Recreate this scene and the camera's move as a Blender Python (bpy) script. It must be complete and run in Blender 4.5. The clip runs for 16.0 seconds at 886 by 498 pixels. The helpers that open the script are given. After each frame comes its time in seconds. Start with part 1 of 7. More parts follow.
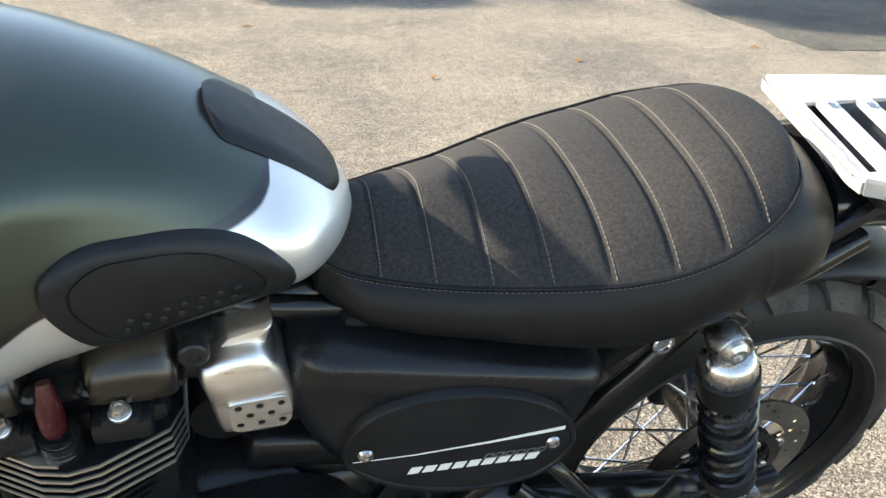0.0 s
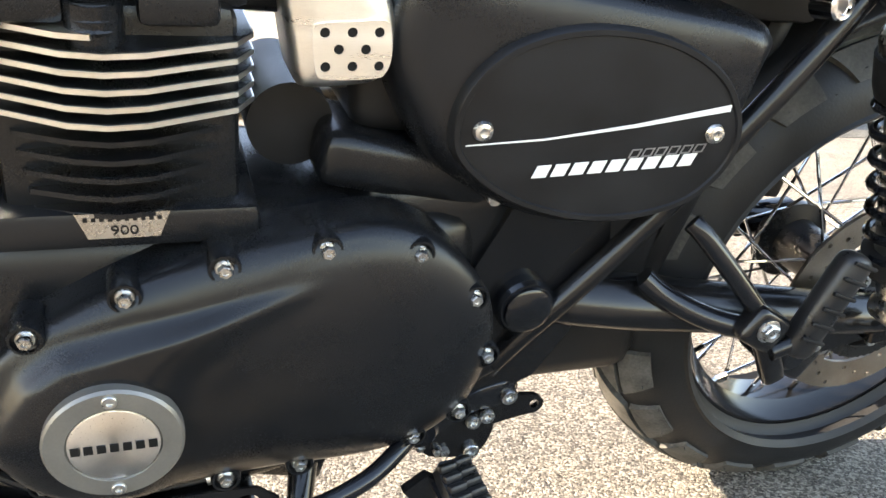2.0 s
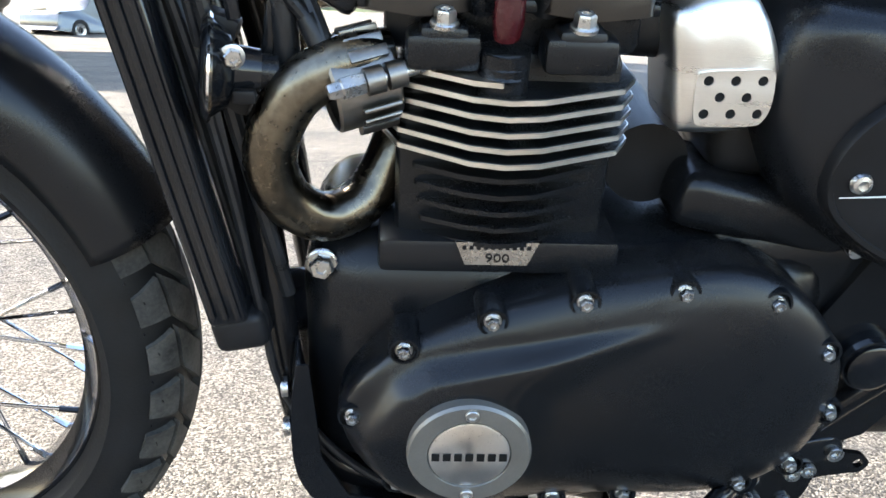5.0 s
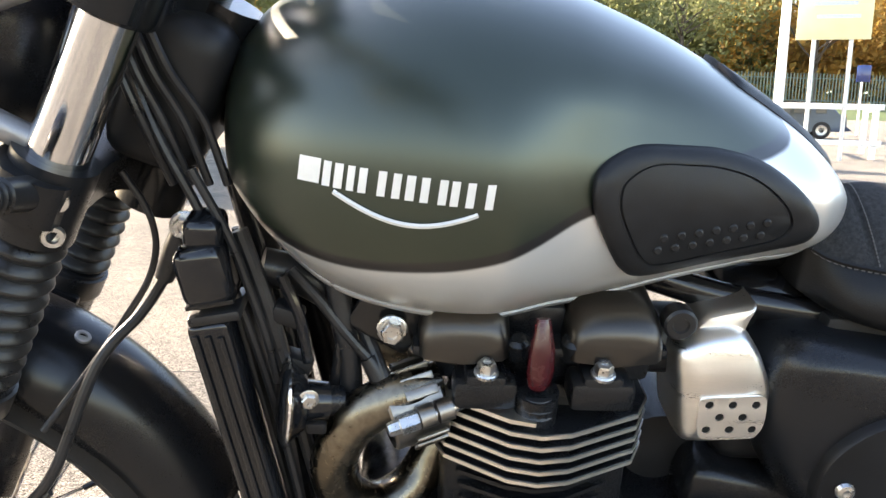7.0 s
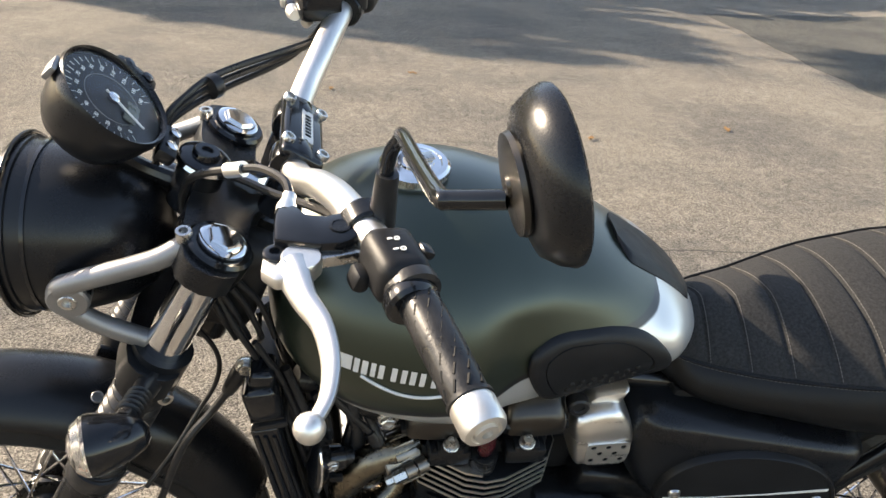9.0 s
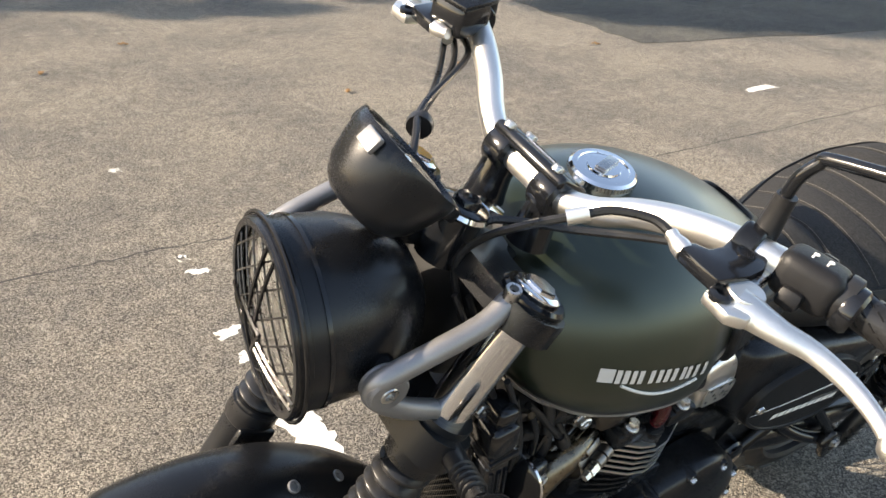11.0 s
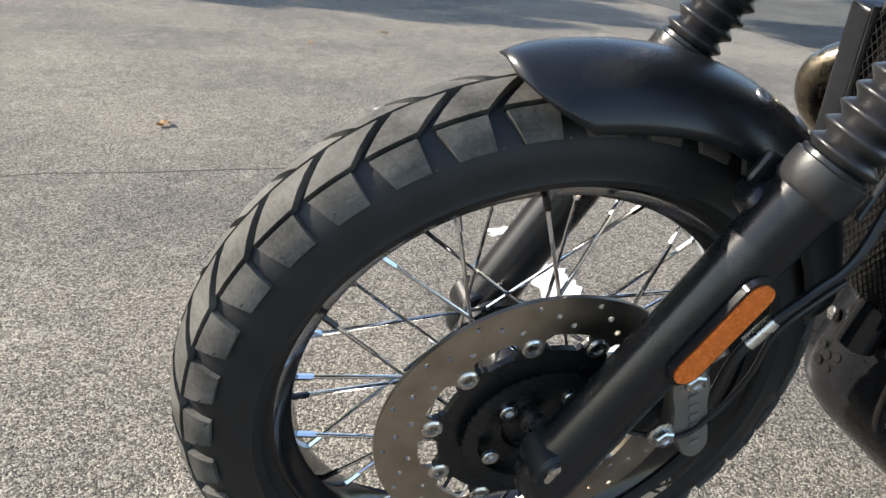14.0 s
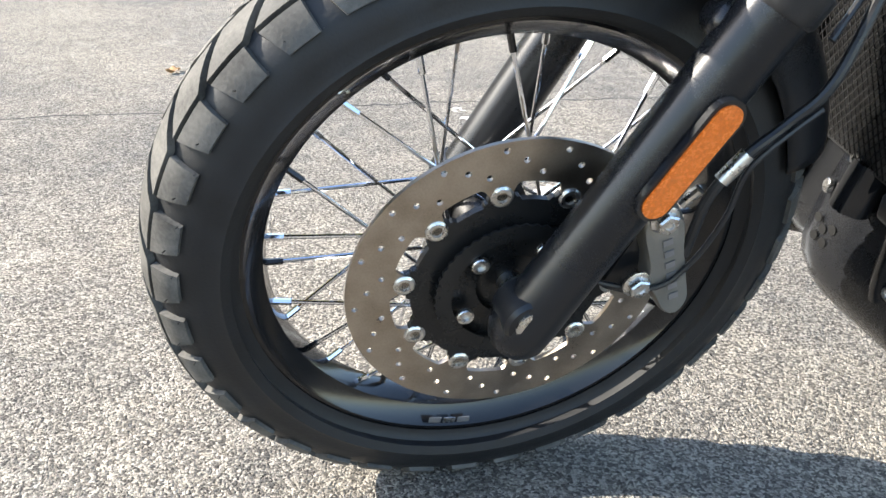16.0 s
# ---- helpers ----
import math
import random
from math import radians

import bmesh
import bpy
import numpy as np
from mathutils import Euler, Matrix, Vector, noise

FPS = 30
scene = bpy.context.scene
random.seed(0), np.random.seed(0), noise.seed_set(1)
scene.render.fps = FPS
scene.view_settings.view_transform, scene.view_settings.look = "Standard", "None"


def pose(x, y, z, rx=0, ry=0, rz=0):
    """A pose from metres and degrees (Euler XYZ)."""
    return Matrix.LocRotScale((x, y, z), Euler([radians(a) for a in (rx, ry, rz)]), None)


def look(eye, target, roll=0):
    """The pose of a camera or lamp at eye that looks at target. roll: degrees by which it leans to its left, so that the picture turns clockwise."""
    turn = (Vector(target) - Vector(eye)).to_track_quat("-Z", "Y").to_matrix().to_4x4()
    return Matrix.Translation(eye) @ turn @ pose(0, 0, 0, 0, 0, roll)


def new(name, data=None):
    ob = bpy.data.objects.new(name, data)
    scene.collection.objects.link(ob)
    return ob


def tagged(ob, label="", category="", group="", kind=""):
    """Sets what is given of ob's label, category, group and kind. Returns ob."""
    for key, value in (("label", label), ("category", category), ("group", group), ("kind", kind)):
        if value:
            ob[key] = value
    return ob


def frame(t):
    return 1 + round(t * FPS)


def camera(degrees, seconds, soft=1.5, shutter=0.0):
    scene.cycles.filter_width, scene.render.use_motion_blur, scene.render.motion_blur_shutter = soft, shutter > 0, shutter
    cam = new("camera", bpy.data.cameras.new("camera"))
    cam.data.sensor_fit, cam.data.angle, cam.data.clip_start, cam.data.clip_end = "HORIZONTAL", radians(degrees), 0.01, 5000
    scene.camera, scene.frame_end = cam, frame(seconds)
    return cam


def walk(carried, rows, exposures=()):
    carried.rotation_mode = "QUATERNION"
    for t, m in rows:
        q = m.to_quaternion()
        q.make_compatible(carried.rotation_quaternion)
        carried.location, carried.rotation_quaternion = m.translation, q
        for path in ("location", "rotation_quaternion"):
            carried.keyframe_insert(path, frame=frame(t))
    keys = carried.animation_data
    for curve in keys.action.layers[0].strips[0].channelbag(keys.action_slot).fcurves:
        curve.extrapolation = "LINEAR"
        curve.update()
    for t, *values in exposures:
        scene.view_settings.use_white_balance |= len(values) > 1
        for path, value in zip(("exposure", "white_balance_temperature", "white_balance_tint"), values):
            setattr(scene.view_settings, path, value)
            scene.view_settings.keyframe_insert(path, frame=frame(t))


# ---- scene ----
# ---- camera ----
cam = camera(56.15, 16.0)
WALK = [
    (0, 0.0069, -0.9342, 1.0601, 63.97, -1.96, -16.36),
    (0.5, -0.0636, -0.8514, 0.9463, 69.09, -1.27, -23.67),
    (1, -0.0918, -0.8473, 0.6974, 76.67, -0.98, -23.91),
    (1.5, -0.0995, -0.8792, 0.6319, 78.10, -1.30, -21.46),
    (2, -0.0985, -0.8815, 0.5774, 75.52, -1.15, -18.63),
    (2.5, -0.1085, -0.8747, 0.5325, 71.31, -1.26, -13.64),
    (3, -0.1342, -0.8724, 0.4870, 68.60, -2.83, -9.21),
    (3.5, -0.1526, -0.8661, 0.5098, 71.28, -3.42, -8.12),
    (3.7, -0.1592, -0.8627, 0.5199, 72.68, -3.13, -7.26),
    (5.8, -0.2324, -0.9104, 0.7016, 76.76, -2.19, -1.76),
    (6, -0.2381, -0.9228, 0.7325, 77.54, -2.41, -1.73),
    (6.5, -0.2426, -0.9378, 0.7806, 79.56, -2.60, -2.13),
    (7, -0.2426, -0.9401, 0.8070, 81.26, -1.78, -2.32),
    (7.5, -0.2308, -0.9050, 0.8701, 79.38, -1.20, -3.08),
    (8, -0.2238, -0.9569, 1.0414, 70.74, -2.28, -4.42),
    (8.5, -0.2533, -1.0669, 1.1768, 66.01, -2.83, -5.27),
    (9, -0.3500, -1.0984, 1.2350, 65.65, -4.14, -8.46),
    (9.5, -0.5131, -1.0952, 1.2631, 65.43, -3.14, -14.41),
    (9.7, -0.5667, -1.0905, 1.2736, 65.44, -2.78, -16.04),
    (11.8, -1.0354, -0.7482, 1.2433, 61.75, -4.42, -39.44),
    (12, -1.0745, -0.7550, 1.2305, 61.37, -4.58, -38.84),
    (12.5, -1.1256, -0.8053, 1.2001, 60.70, -5.06, -34.56),
    (13, -1.1200, -0.7821, 1.1372, 63.82, -5.39, -27.59),
    (13.5, -1.0564, -0.7307, 0.9473, 66.90, -5.94, -21.36),
    (14, -1.0594, -0.7543, 0.7479, 67.77, -4.57, -18.63),
    (14.5, -1.0365, -0.7820, 0.6534, 66.67, -3.65, -17.52),
    (15, -1.0145, -0.8002, 0.6446, 66.45, -3.42, -17.45),
    (15.5, -1.0090, -0.7986, 0.6427, 65.68, -3.12, -18.11),
    (16, -1.0106, -0.8005, 0.6479, 65.76, -2.58, -17.27),
]
EXPOSURES = [(0.0, 2.15, 7600, 10), (1.0, 2.63, 7900, 14), (1.5, 2.96, 7900, 14), (2.0, 2.95, 8000, 14), (2.5, 2.47, 7300, 10), (3.0, 2.3, 6700, 10), (3.5, 2.2, 6600, 10), (5.8, 2.68, 6700, 14), (6.5, 2.57, 7300, 16), (7.0, 2.56, 7700, 16), (7.5, 2.32, 8200, 20), (8.5, 1.72, 8000, 14), (9.5, 1.58, 7800, 13), (12.0, 1.53, 7800, 13), (13.0, 1.58, 7000, 10), (13.5, 1.38, 6900, 10), (14.0, 1.5, 6700, 10), (14.5, 1.77, 6700, 10), (15.0, 2.1, 6600, 10), (16.0, 2.22, 6500, 10)]
walk(cam, [(t, pose(x, y, z, rx, ry, rz)) for t, x, y, z, rx, ry, rz in WALK], EXPOSURES)

# ---- light ----
SUN = Vector((-0.750, 0.42, 0.51)).normalized()
SUN_EL = math.asin(SUN.z)
world = bpy.data.worlds.new("sky_world")
scene.world = world
world.use_nodes = True
wn = world.node_tree
sky = wn.nodes.new("ShaderNodeTexSky")
sky.sky_type = "NISHITA"
sky.sun_disc = False
sky.sun_elevation = SUN_EL
sky.sun_rotation = math.atan2(SUN.x, SUN.y)
sky.dust_density = 0.8
wn.links.new(sky.outputs[0], wn.nodes["Background"].inputs[0])
wn.nodes["Background"].inputs[1].default_value = 0.15
sun_data = bpy.data.lights.new("sun", "SUN")
sun_data.energy = 4.6
sun_data.angle = radians(0.6)
sun_data.color = (1.0, 0.93, 0.82)
sun_ob = new("sun", sun_data)
sun_ob.matrix_world = look(SUN * 30, (0, 0, 0))


# ---- materials ----
def mat(name, color, rough=0.5, metal=0.0, vary=0.12, scale=30.0, bump=0.0, bump_scale=200.0, rough_vary=0.1,
        coat=0.0, spec=0.5, stretch=(1, 1, 1), second=None, aniso=0.0):
    """A principled surface with variation at two scales and a fine relief."""
    m = bpy.data.materials.new(name)
    m.use_nodes = True
    nt = m.node_tree
    nd, lk = nt.nodes, nt.links
    b = nd["Principled BSDF"]
    tc = nd.new("ShaderNodeTexCoord")
    mp = nd.new("ShaderNodeMapping")
    mp.inputs["Scale"].default_value = stretch
    lk.new(tc.outputs["Object"], mp.inputs[0])
    big = nd.new("ShaderNodeTexNoise")
    big.inputs["Scale"].default_value = scale
    big.inputs["Detail"].default_value = 4
    lk.new(mp.outputs[0], big.inputs["Vector"])
    fine = nd.new("ShaderNodeTexNoise")
    fine.inputs["Scale"].default_value = bump_scale
    fine.inputs["Detail"].default_value = 3
    lk.new(mp.outputs[0], fine.inputs["Vector"])
    mix = nd.new("ShaderNodeMix")
    mix.data_type = "RGBA"
    c = Vector(color)
    dark = c * (1 - vary)
    light = Vector(second) if second else c * (1 + vary)
    mix.inputs["A"].default_value = (*dark, 1)
    mix.inputs["B"].default_value = (*light, 1)
    add = nd.new("ShaderNodeMath")
    add.operation = "MULTIPLY_ADD"
    lk.new(fine.outputs[0], add.inputs[0])
    add.inputs[1].default_value = 0.4
    lk.new(big.outputs[0], add.inputs[2])
    rng = nd.new("ShaderNodeMapRange")
    rng.inputs["From Min"].default_value = 0.45
    rng.inputs["From Max"].default_value = 0.95
    lk.new(add.outputs[0], rng.inputs["Value"])
    lk.new(rng.outputs[0], mix.inputs["Factor"])
    lk.new(mix.outputs["Result"], b.inputs["Base Color"])
    rr = nd.new("ShaderNodeMapRange")
    rr.inputs["To Min"].default_value = max(0.02, rough - rough_vary * 0.6)
    rr.inputs["To Max"].default_value = min(1, rough + rough_vary * 0.6)
    lk.new(rng.outputs[0], rr.inputs["Value"])
    lk.new(rr.outputs[0], b.inputs["Roughness"])
    b.inputs["Metallic"].default_value = metal
    b.inputs["Coat Weight"].default_value = coat
    b.inputs["Coat Roughness"].default_value = 0.15
    b.inputs["Specular IOR Level"].default_value = spec
    b.inputs["Anisotropic"].default_value = aniso
    if bump:
        bp = nd.new("ShaderNodeBump")
        bp.inputs["Strength"].default_value = bump
        bp.inputs["Distance"].default_value = 0.001
        lk.new(fine.outputs[0], bp.inputs["Height"])
        lk.new(bp.outputs[0], b.inputs["Normal"])
    return m


def glass_mat(name, color=(1, 1, 1), rough=0.02):
    m = bpy.data.materials.new(name)
    m.use_nodes = True
    b = m.node_tree.nodes["Principled BSDF"]
    b.inputs["Base Color"].default_value = (*color, 1)
    b.inputs["Roughness"].default_value = rough
    b.inputs["Transmission Weight"].default_value = 1.0
    b.inputs["IOR"].default_value = 1.45
    return m


def tank_paint():
    """Satin green above, silver below, a black coach line between, split by the mesh's own paint value."""
    m = mat("tank_paint", (0.04, 0.06, 0.035), 0.30, 0.6, 0.05, 4, 0.03, 900, 0.05)
    nd, lk = m.node_tree.nodes, m.node_tree.links
    b = nd["Principled BSDF"]
    b.inputs["Coat Weight"].default_value = 0.9
    b.inputs["Coat Roughness"].default_value = 0.33
    at = nd.new("ShaderNodeAttribute")
    at.attribute_name = "paint"
    ramp = nd.new("ShaderNodeValToRGB")
    ramp.color_ramp.interpolation = "LINEAR"
    els = ramp.color_ramp.elements
    els[0].position, els[0].color = 0.0, (0.64, 0.63, 0.605, 1)
    els[1].position, els[1].color = 1.0, (0.0165, 0.0275, 0.0150, 1)
    for p, col in ((0.478, (0.64, 0.63, 0.605, 1)), (0.486, (0.008, 0.008, 0.009, 1)),
                   (0.514, (0.008, 0.008, 0.009, 1)), (0.522, (0.0165, 0.0275, 0.0150, 1))):
        e = els.new(p)
        e.color = col
    lk.new(at.outputs["Fac"], ramp.inputs[0])
    lk.new(ramp.outputs[0], b.inputs["Base Color"])
    return m


def asphalt(name, low, middle, high):
    """Fine chippings in a dark binder, clumped, with pale and dark stains at larger scales."""
    m = bpy.data.materials.new(name)
    m.use_nodes = True
    nd, lk = m.node_tree.nodes, m.node_tree.links
    b = nd["Principled BSDF"]
    tc = nd.new("ShaderNodeTexCoord")

    def noise_at(scale, detail, rough=0.5):
        n = nd.new("ShaderNodeTexNoise")
        n.inputs["Scale"].default_value = scale
        n.inputs["Detail"].default_value = detail
        n.inputs["Roughness"].default_value = rough
        lk.new(tc.outputs["Object"], n.inputs["Vector"])
        return n.outputs[0]

    def calc(op, *ins):
        n = nd.new("ShaderNodeMath")
        n.operation = op
        for i, v in enumerate(ins):
            if isinstance(v, (int, float)):
                n.inputs[i].default_value = v
            else:
                lk.new(v, n.inputs[i])
        return n.outputs[0]

    def ramp(value, *stops):
        r = nd.new("ShaderNodeValToRGB")
        e = r.color_ramp.elements
        e[0].position, e[0].color = stops[0][0], (*stops[0][1], 1)
        e[1].position, e[1].color = stops[-1][0], (*stops[-1][1], 1)
        for p, col in stops[1:-1]:
            e.new(p).color = (*col, 1)
        lk.new(value, r.inputs[0])
        return r.outputs[0]

    def blend(kind, factor, a, c):
        n = nd.new("ShaderNodeMix")
        n.data_type, n.blend_type = "RGBA", kind
        if isinstance(factor, (int, float)):
            n.inputs["Factor"].default_value = factor
        else:
            lk.new(factor, n.inputs["Factor"])
        lk.new(a, n.inputs["A"])
        lk.new(c, n.inputs["B"])
        return n.outputs["Result"]
    bend = nd.new("ShaderNodeTexNoise")
    bend.inputs["Scale"].default_value = 150
    bend.inputs["Detail"].default_value = 2
    lk.new(tc.outputs["Object"], bend.inputs["Vector"])
    warp = nd.new("ShaderNodeVectorMath")
    warp.operation = "MULTIPLY_ADD"
    lk.new(bend.outputs["Color"], warp.inputs[0])
    warp.inputs[1].default_value = (0.006, 0.006, 0.006)
    lk.new(tc.outputs["Object"], warp.inputs[2])
    vor = nd.new("ShaderNodeTexVoronoi")
    vor.inputs["Scale"].default_value = 290
    lk.new(warp.outputs[0], vor.inputs["Vector"])
    sep = nd.new("ShaderNodeSeparateColor")
    lk.new(vor.outputs["Color"], sep.inputs[0])
    fine, clump, mid, big = noise_at(420, 5, 0.6), noise_at(75, 4, 0.6), noise_at(13, 5), noise_at(1.1, 6)
    mixed = calc("ADD", calc("MULTIPLY", sep.outputs[0], 0.46), calc("ADD", calc("MULTIPLY", fine, 0.54), calc("MULTIPLY", clump, 0.14)))
    stone = ramp(mixed, (0.33, low), (0.56, middle), (0.80, high))
    both = calc("ADD", calc("MULTIPLY_ADD", mid, 0.5, big), -0.24)
    stain = ramp(both, (0.32, (0.72, 0.72, 0.73)), (0.66, (1.24, 1.19, 1.12)))
    base = blend("MULTIPLY", 1.0, stone, stain)
    pale = ramp(calc("ADD", calc("MULTIPLY", noise_at(6.5, 6, 0.65), 0.8), calc("MULTIPLY", clump, 0.25)), (0.60, (0, 0, 0)), (0.72, (0.30, 0.30, 0.30)))
    chalk = nd.new("ShaderNodeRGB")
    chalk.outputs[0].default_value = (high[0] * 1.15, high[1] * 1.15, high[2] * 1.15, 1)
    base = blend("MIX", pale, base, chalk.outputs[0])
    lk.new(base, b.inputs["Base Color"])
    b.inputs["Roughness"].default_value = 0.88
    b.inputs["Specular IOR Level"].default_value = 0.3
    height = calc("ADD", calc("MULTIPLY_ADD", vor.outputs["Distance"], -0.95, fine), calc("MULTIPLY", clump, 1.7))
    bp = nd.new("ShaderNodeBump")
    bp.inputs["Strength"].default_value = 1.0
    bp.inputs["Distance"].default_value = 0.011
    lk.new(height, bp.inputs["Height"])
    lk.new(bp.outputs[0], b.inputs["Normal"])
    return m


BLACK = mat("satin_black", (0.0072, 0.0078, 0.0092), 0.28, 0.0, 0.25, 9, 0.05, 700, 0.1, spec=0.34)
GLOSS = mat("gloss_black", (0.0070, 0.0077, 0.0093), 0.13, 0.0, 0.25, 12, 0.02, 500, 0.1, coat=0.2, spec=0.36)
MATT = mat("matt_black_plastic", (0.0110, 0.0110, 0.0117), 0.42, 0.0, 0.3, 20, 0.2, 1500, 0.15, spec=0.22)
FRAME = mat("frame_black", (0.0066, 0.0066, 0.0072), 0.2, 0.0, 0.25, 12, 0.06, 300, 0.12, spec=0.4)
CASE = mat("crinkle_black_case", (0.0068, 0.0073, 0.0083), 0.27, 0.0, 0.25, 8, 0.08, 900, 0.12, spec=0.32)
RUBBER = mat("rubber", (0.0144, 0.0144, 0.0152), 0.34, 0.0, 0.35, 40, 0.15, 400, 0.15, spec=0.35)
PADRUB = mat("rubber_pad", (0.0095, 0.0098, 0.0108), 0.42, 0.0, 0.2, 60, 0.15, 1200, 0.1, spec=0.25)
TYRE = mat("tyre_rubber", (0.0098, 0.0100, 0.0106), 0.5, 0.0, 0.3, 25, 0.25, 350, 0.15, spec=0.3)
TREAD = mat("worn_tread", (0.036, 0.035, 0.032), 0.8, 0.0, 0.45, 30, 0.4, 300, 0.1, second=(0.095, 0.090, 0.080), spec=0.3)
SEATTOP = mat("seat_cloth", (0.021, 0.021, 0.0212), 0.8, 0.0, 0.6, 300, 0.6, 1400, 0.1, spec=0.2)
SEATSIDE = mat("seat_vinyl", (0.0066, 0.0066, 0.0070), 0.42, 0.0, 0.2, 40, 0.25, 600, 0.12, spec=0.22)
THREAD = mat("thread", (0.10, 0.095, 0.09), 0.8, 0.0, 0.2, 300)
CHROME = mat("chrome", (0.72, 0.72, 0.73), 0.1, 1.0, 0.05, 20, 0.02, 200, 0.06)
STEEL = mat("steel", (0.50, 0.49, 0.47), 0.28, 1.0, 0.15, 60, 0.06, 300, 0.15)
BOLT = mat("zinc_bolt", (0.55, 0.54, 0.52), 0.3, 1.0, 0.2, 120, 0.1, 500, 0.2)
ALU = mat("brushed_aluminium", (0.84, 0.81, 0.76), 0.34, 1.0, 0.08, 6, 0.18, 260, 0.18, stretch=(1, 1, 12))
BARALU = mat("anodised_bar", (0.78, 0.76, 0.72), 0.4, 1.0, 0.05, 10, 0.05, 400, 0.1)
BRACKET = mat("grey_bracket", (0.26, 0.255, 0.255), 0.42, 0.7, 0.1, 20, 0.1, 600, 0.1)
COVERGREY = mat("cam_cover_grey", (0.0620, 0.0570, 0.0520), 0.3, 0.9, 0.1, 6, 0.1, 900, 0.1)
PIPE = mat("heat_stained_pipe", (0.105, 0.088, 0.068), 0.27, 1.0, 0.55, 14, 0.12, 160, 0.25, second=(0.27, 0.235, 0.18))
DISC = mat("disc_steel", (0.36, 0.315, 0.265), 0.36, 1.0, 0.2, 30, 0.2, 500, 0.15)
WHITEALU = mat("light_rack_metal", (0.6000, 0.5950, 0.5800), 0.45, 0.4, 0.05, 10, 0.1, 500, 0.1)
AMBER = mat("amber_reflector", (0.60, 0.13, 0.010), 0.25, 0.0, 0.25, 300, 0.4, 700, 0.15, coat=0.5)
REDCAP = mat("red_rubber_cap", (0.050, 0.005, 0.007), 0.25, 0.0, 0.2, 60, 0.1, 300, 0.15)
REDPL = mat("red_plastic", (0.5, 0.02, 0.015), 0.4)
LETTER = mat("silver_lettering", (0.62, 0.61, 0.58), 0.45, 0.2, 0.05, 80)
WHITEPRT = mat("white_print", (0.72, 0.71, 0.68), 0.5, 0.0, 0.05, 100)
# near-black for print, and for shade painted into holes and slots
PRINT_SHADE = mat("dark_print_and_hole_shade", (0.006, 0.006, 0.006), 0.6, spec=0.2)
DIAL = mat("dial_face", (0.02, 0.022, 0.028), 0.4, 0.0, 0.2, 60)
LCD = mat("display_grey", (0.12, 0.13, 0.12), 0.3)
REFLECT = mat("lamp_reflector", (0.88, 0.87, 0.84), 0.27, 1.0, 0.05, 60, 1.0, 55, 0.05)
for node in REFLECT.node_tree.nodes:
    if node.type == "BUMP":
        node.inputs["Distance"].default_value = 0.004
INDBOWL = mat("indicator_reflector", (0.55, 0.535, 0.51), 0.4, 0.25, 0.1, 120, 0.6, 300)
GLASS = glass_mat("clear_glass")
THINGLASS = glass_mat("thin_clear_glass")
THINGLASS.node_tree.nodes["Principled BSDF"].inputs["IOR"].default_value = 1.08
LENS = glass_mat("clear_lens", (1, 1, 1), 0.08)
MIRROR = mat("mirror_glass", (0.9, 0.9, 0.9), 0.02, 1.0, 0.0, 10, 0.0, 10, 0.0)
TANK = tank_paint()
ALUSPIN = mat("spun_aluminium", (0.70, 0.68, 0.65), 0.3, 1.0, 0.1, 4, 0.15, 700, 0.1, aniso=0.8)
CLAMPST = mat("clamp_steel", (0.24, 0.225, 0.205), 0.36, 1.0, 0.2, 40, 0.1, 300, 0.15)
tangent = ALUSPIN.node_tree.nodes.new("ShaderNodeTangent")
tangent.direction_type = "RADIAL"
tangent.axis = "Y"
ALUSPIN.node_tree.links.new(tangent.outputs[0], ALUSPIN.node_tree.nodes["Principled BSDF"].inputs["Tangent"])
ALUEDGE = mat("machined_fin_edge", (0.80, 0.76, 0.69), 0.34, 1.0, 0.1, 20, 0.05, 300, 0.1)
CASTGREY = mat("cast_grey", (0.20, 0.19, 0.17), 0.4, 0.6, 0.12, 30, 0.15, 400, 0.1)
HUBB = mat("hub_black", (0.0105, 0.0105, 0.0105), 0.28, 0.2, 0.2, 20, 0.1, 300, spec=0.4)
RIM = mat("rim_black", (0.0072, 0.0072, 0.0077), 0.15, 0.2, 0.2, 20, 0.05, 200, coat=0.3, spec=0.3)
HONEY = mat("radiator_mesh", (0.035, 0.035, 0.035), 0.5, 0.6, 0.3, 50)
ASPHALT = asphalt("asphalt", (0.056, 0.051, 0.045), (0.178, 0.165, 0.146), (0.46, 0.43, 0.375))
LINE = mat("worn_white_paint", (0.62, 0.61, 0.56), 0.7, 0.0, 0.3, 30, 0.5, 160, 0.1)


# ---- mesh helpers ----
def part(name, bm, material, parent, label="", sharp=35.0, second=None):
    """Link a bmesh as one mesh object under a thing or a part."""
    bmesh.ops.recalc_face_normals(bm, faces=bm.faces)
    me = bpy.data.meshes.new(name)
    bm.to_mesh(me)
    bm.free()
    me.materials.append(material)
    if second:
        me.materials.append(second)
    me.polygons.foreach_set("use_smooth", [True] * len(me.polygons))
    me.set_sharp_from_angle(angle=radians(sharp))
    ob = new(name, me)
    if parent:
        ob.parent = parent
    if label:
        ob["label"] = label
    return ob


def ring_faces(bm, rings, closed=True, cap=True):
    vs = [[bm.verts.new(p) for p in r] for r in rings]
    n = len(vs[0])
    for a, b in zip(vs, vs[1:]):
        for i in range(n if closed else n - 1):
            j = (i + 1) % n
            bm.faces.new((a[i], a[j], b[j], b[i]))
    if cap:
        for r in (vs[0], vs[-1]):
            if len(r) > 2:
                bm.faces.new(r)
    return vs


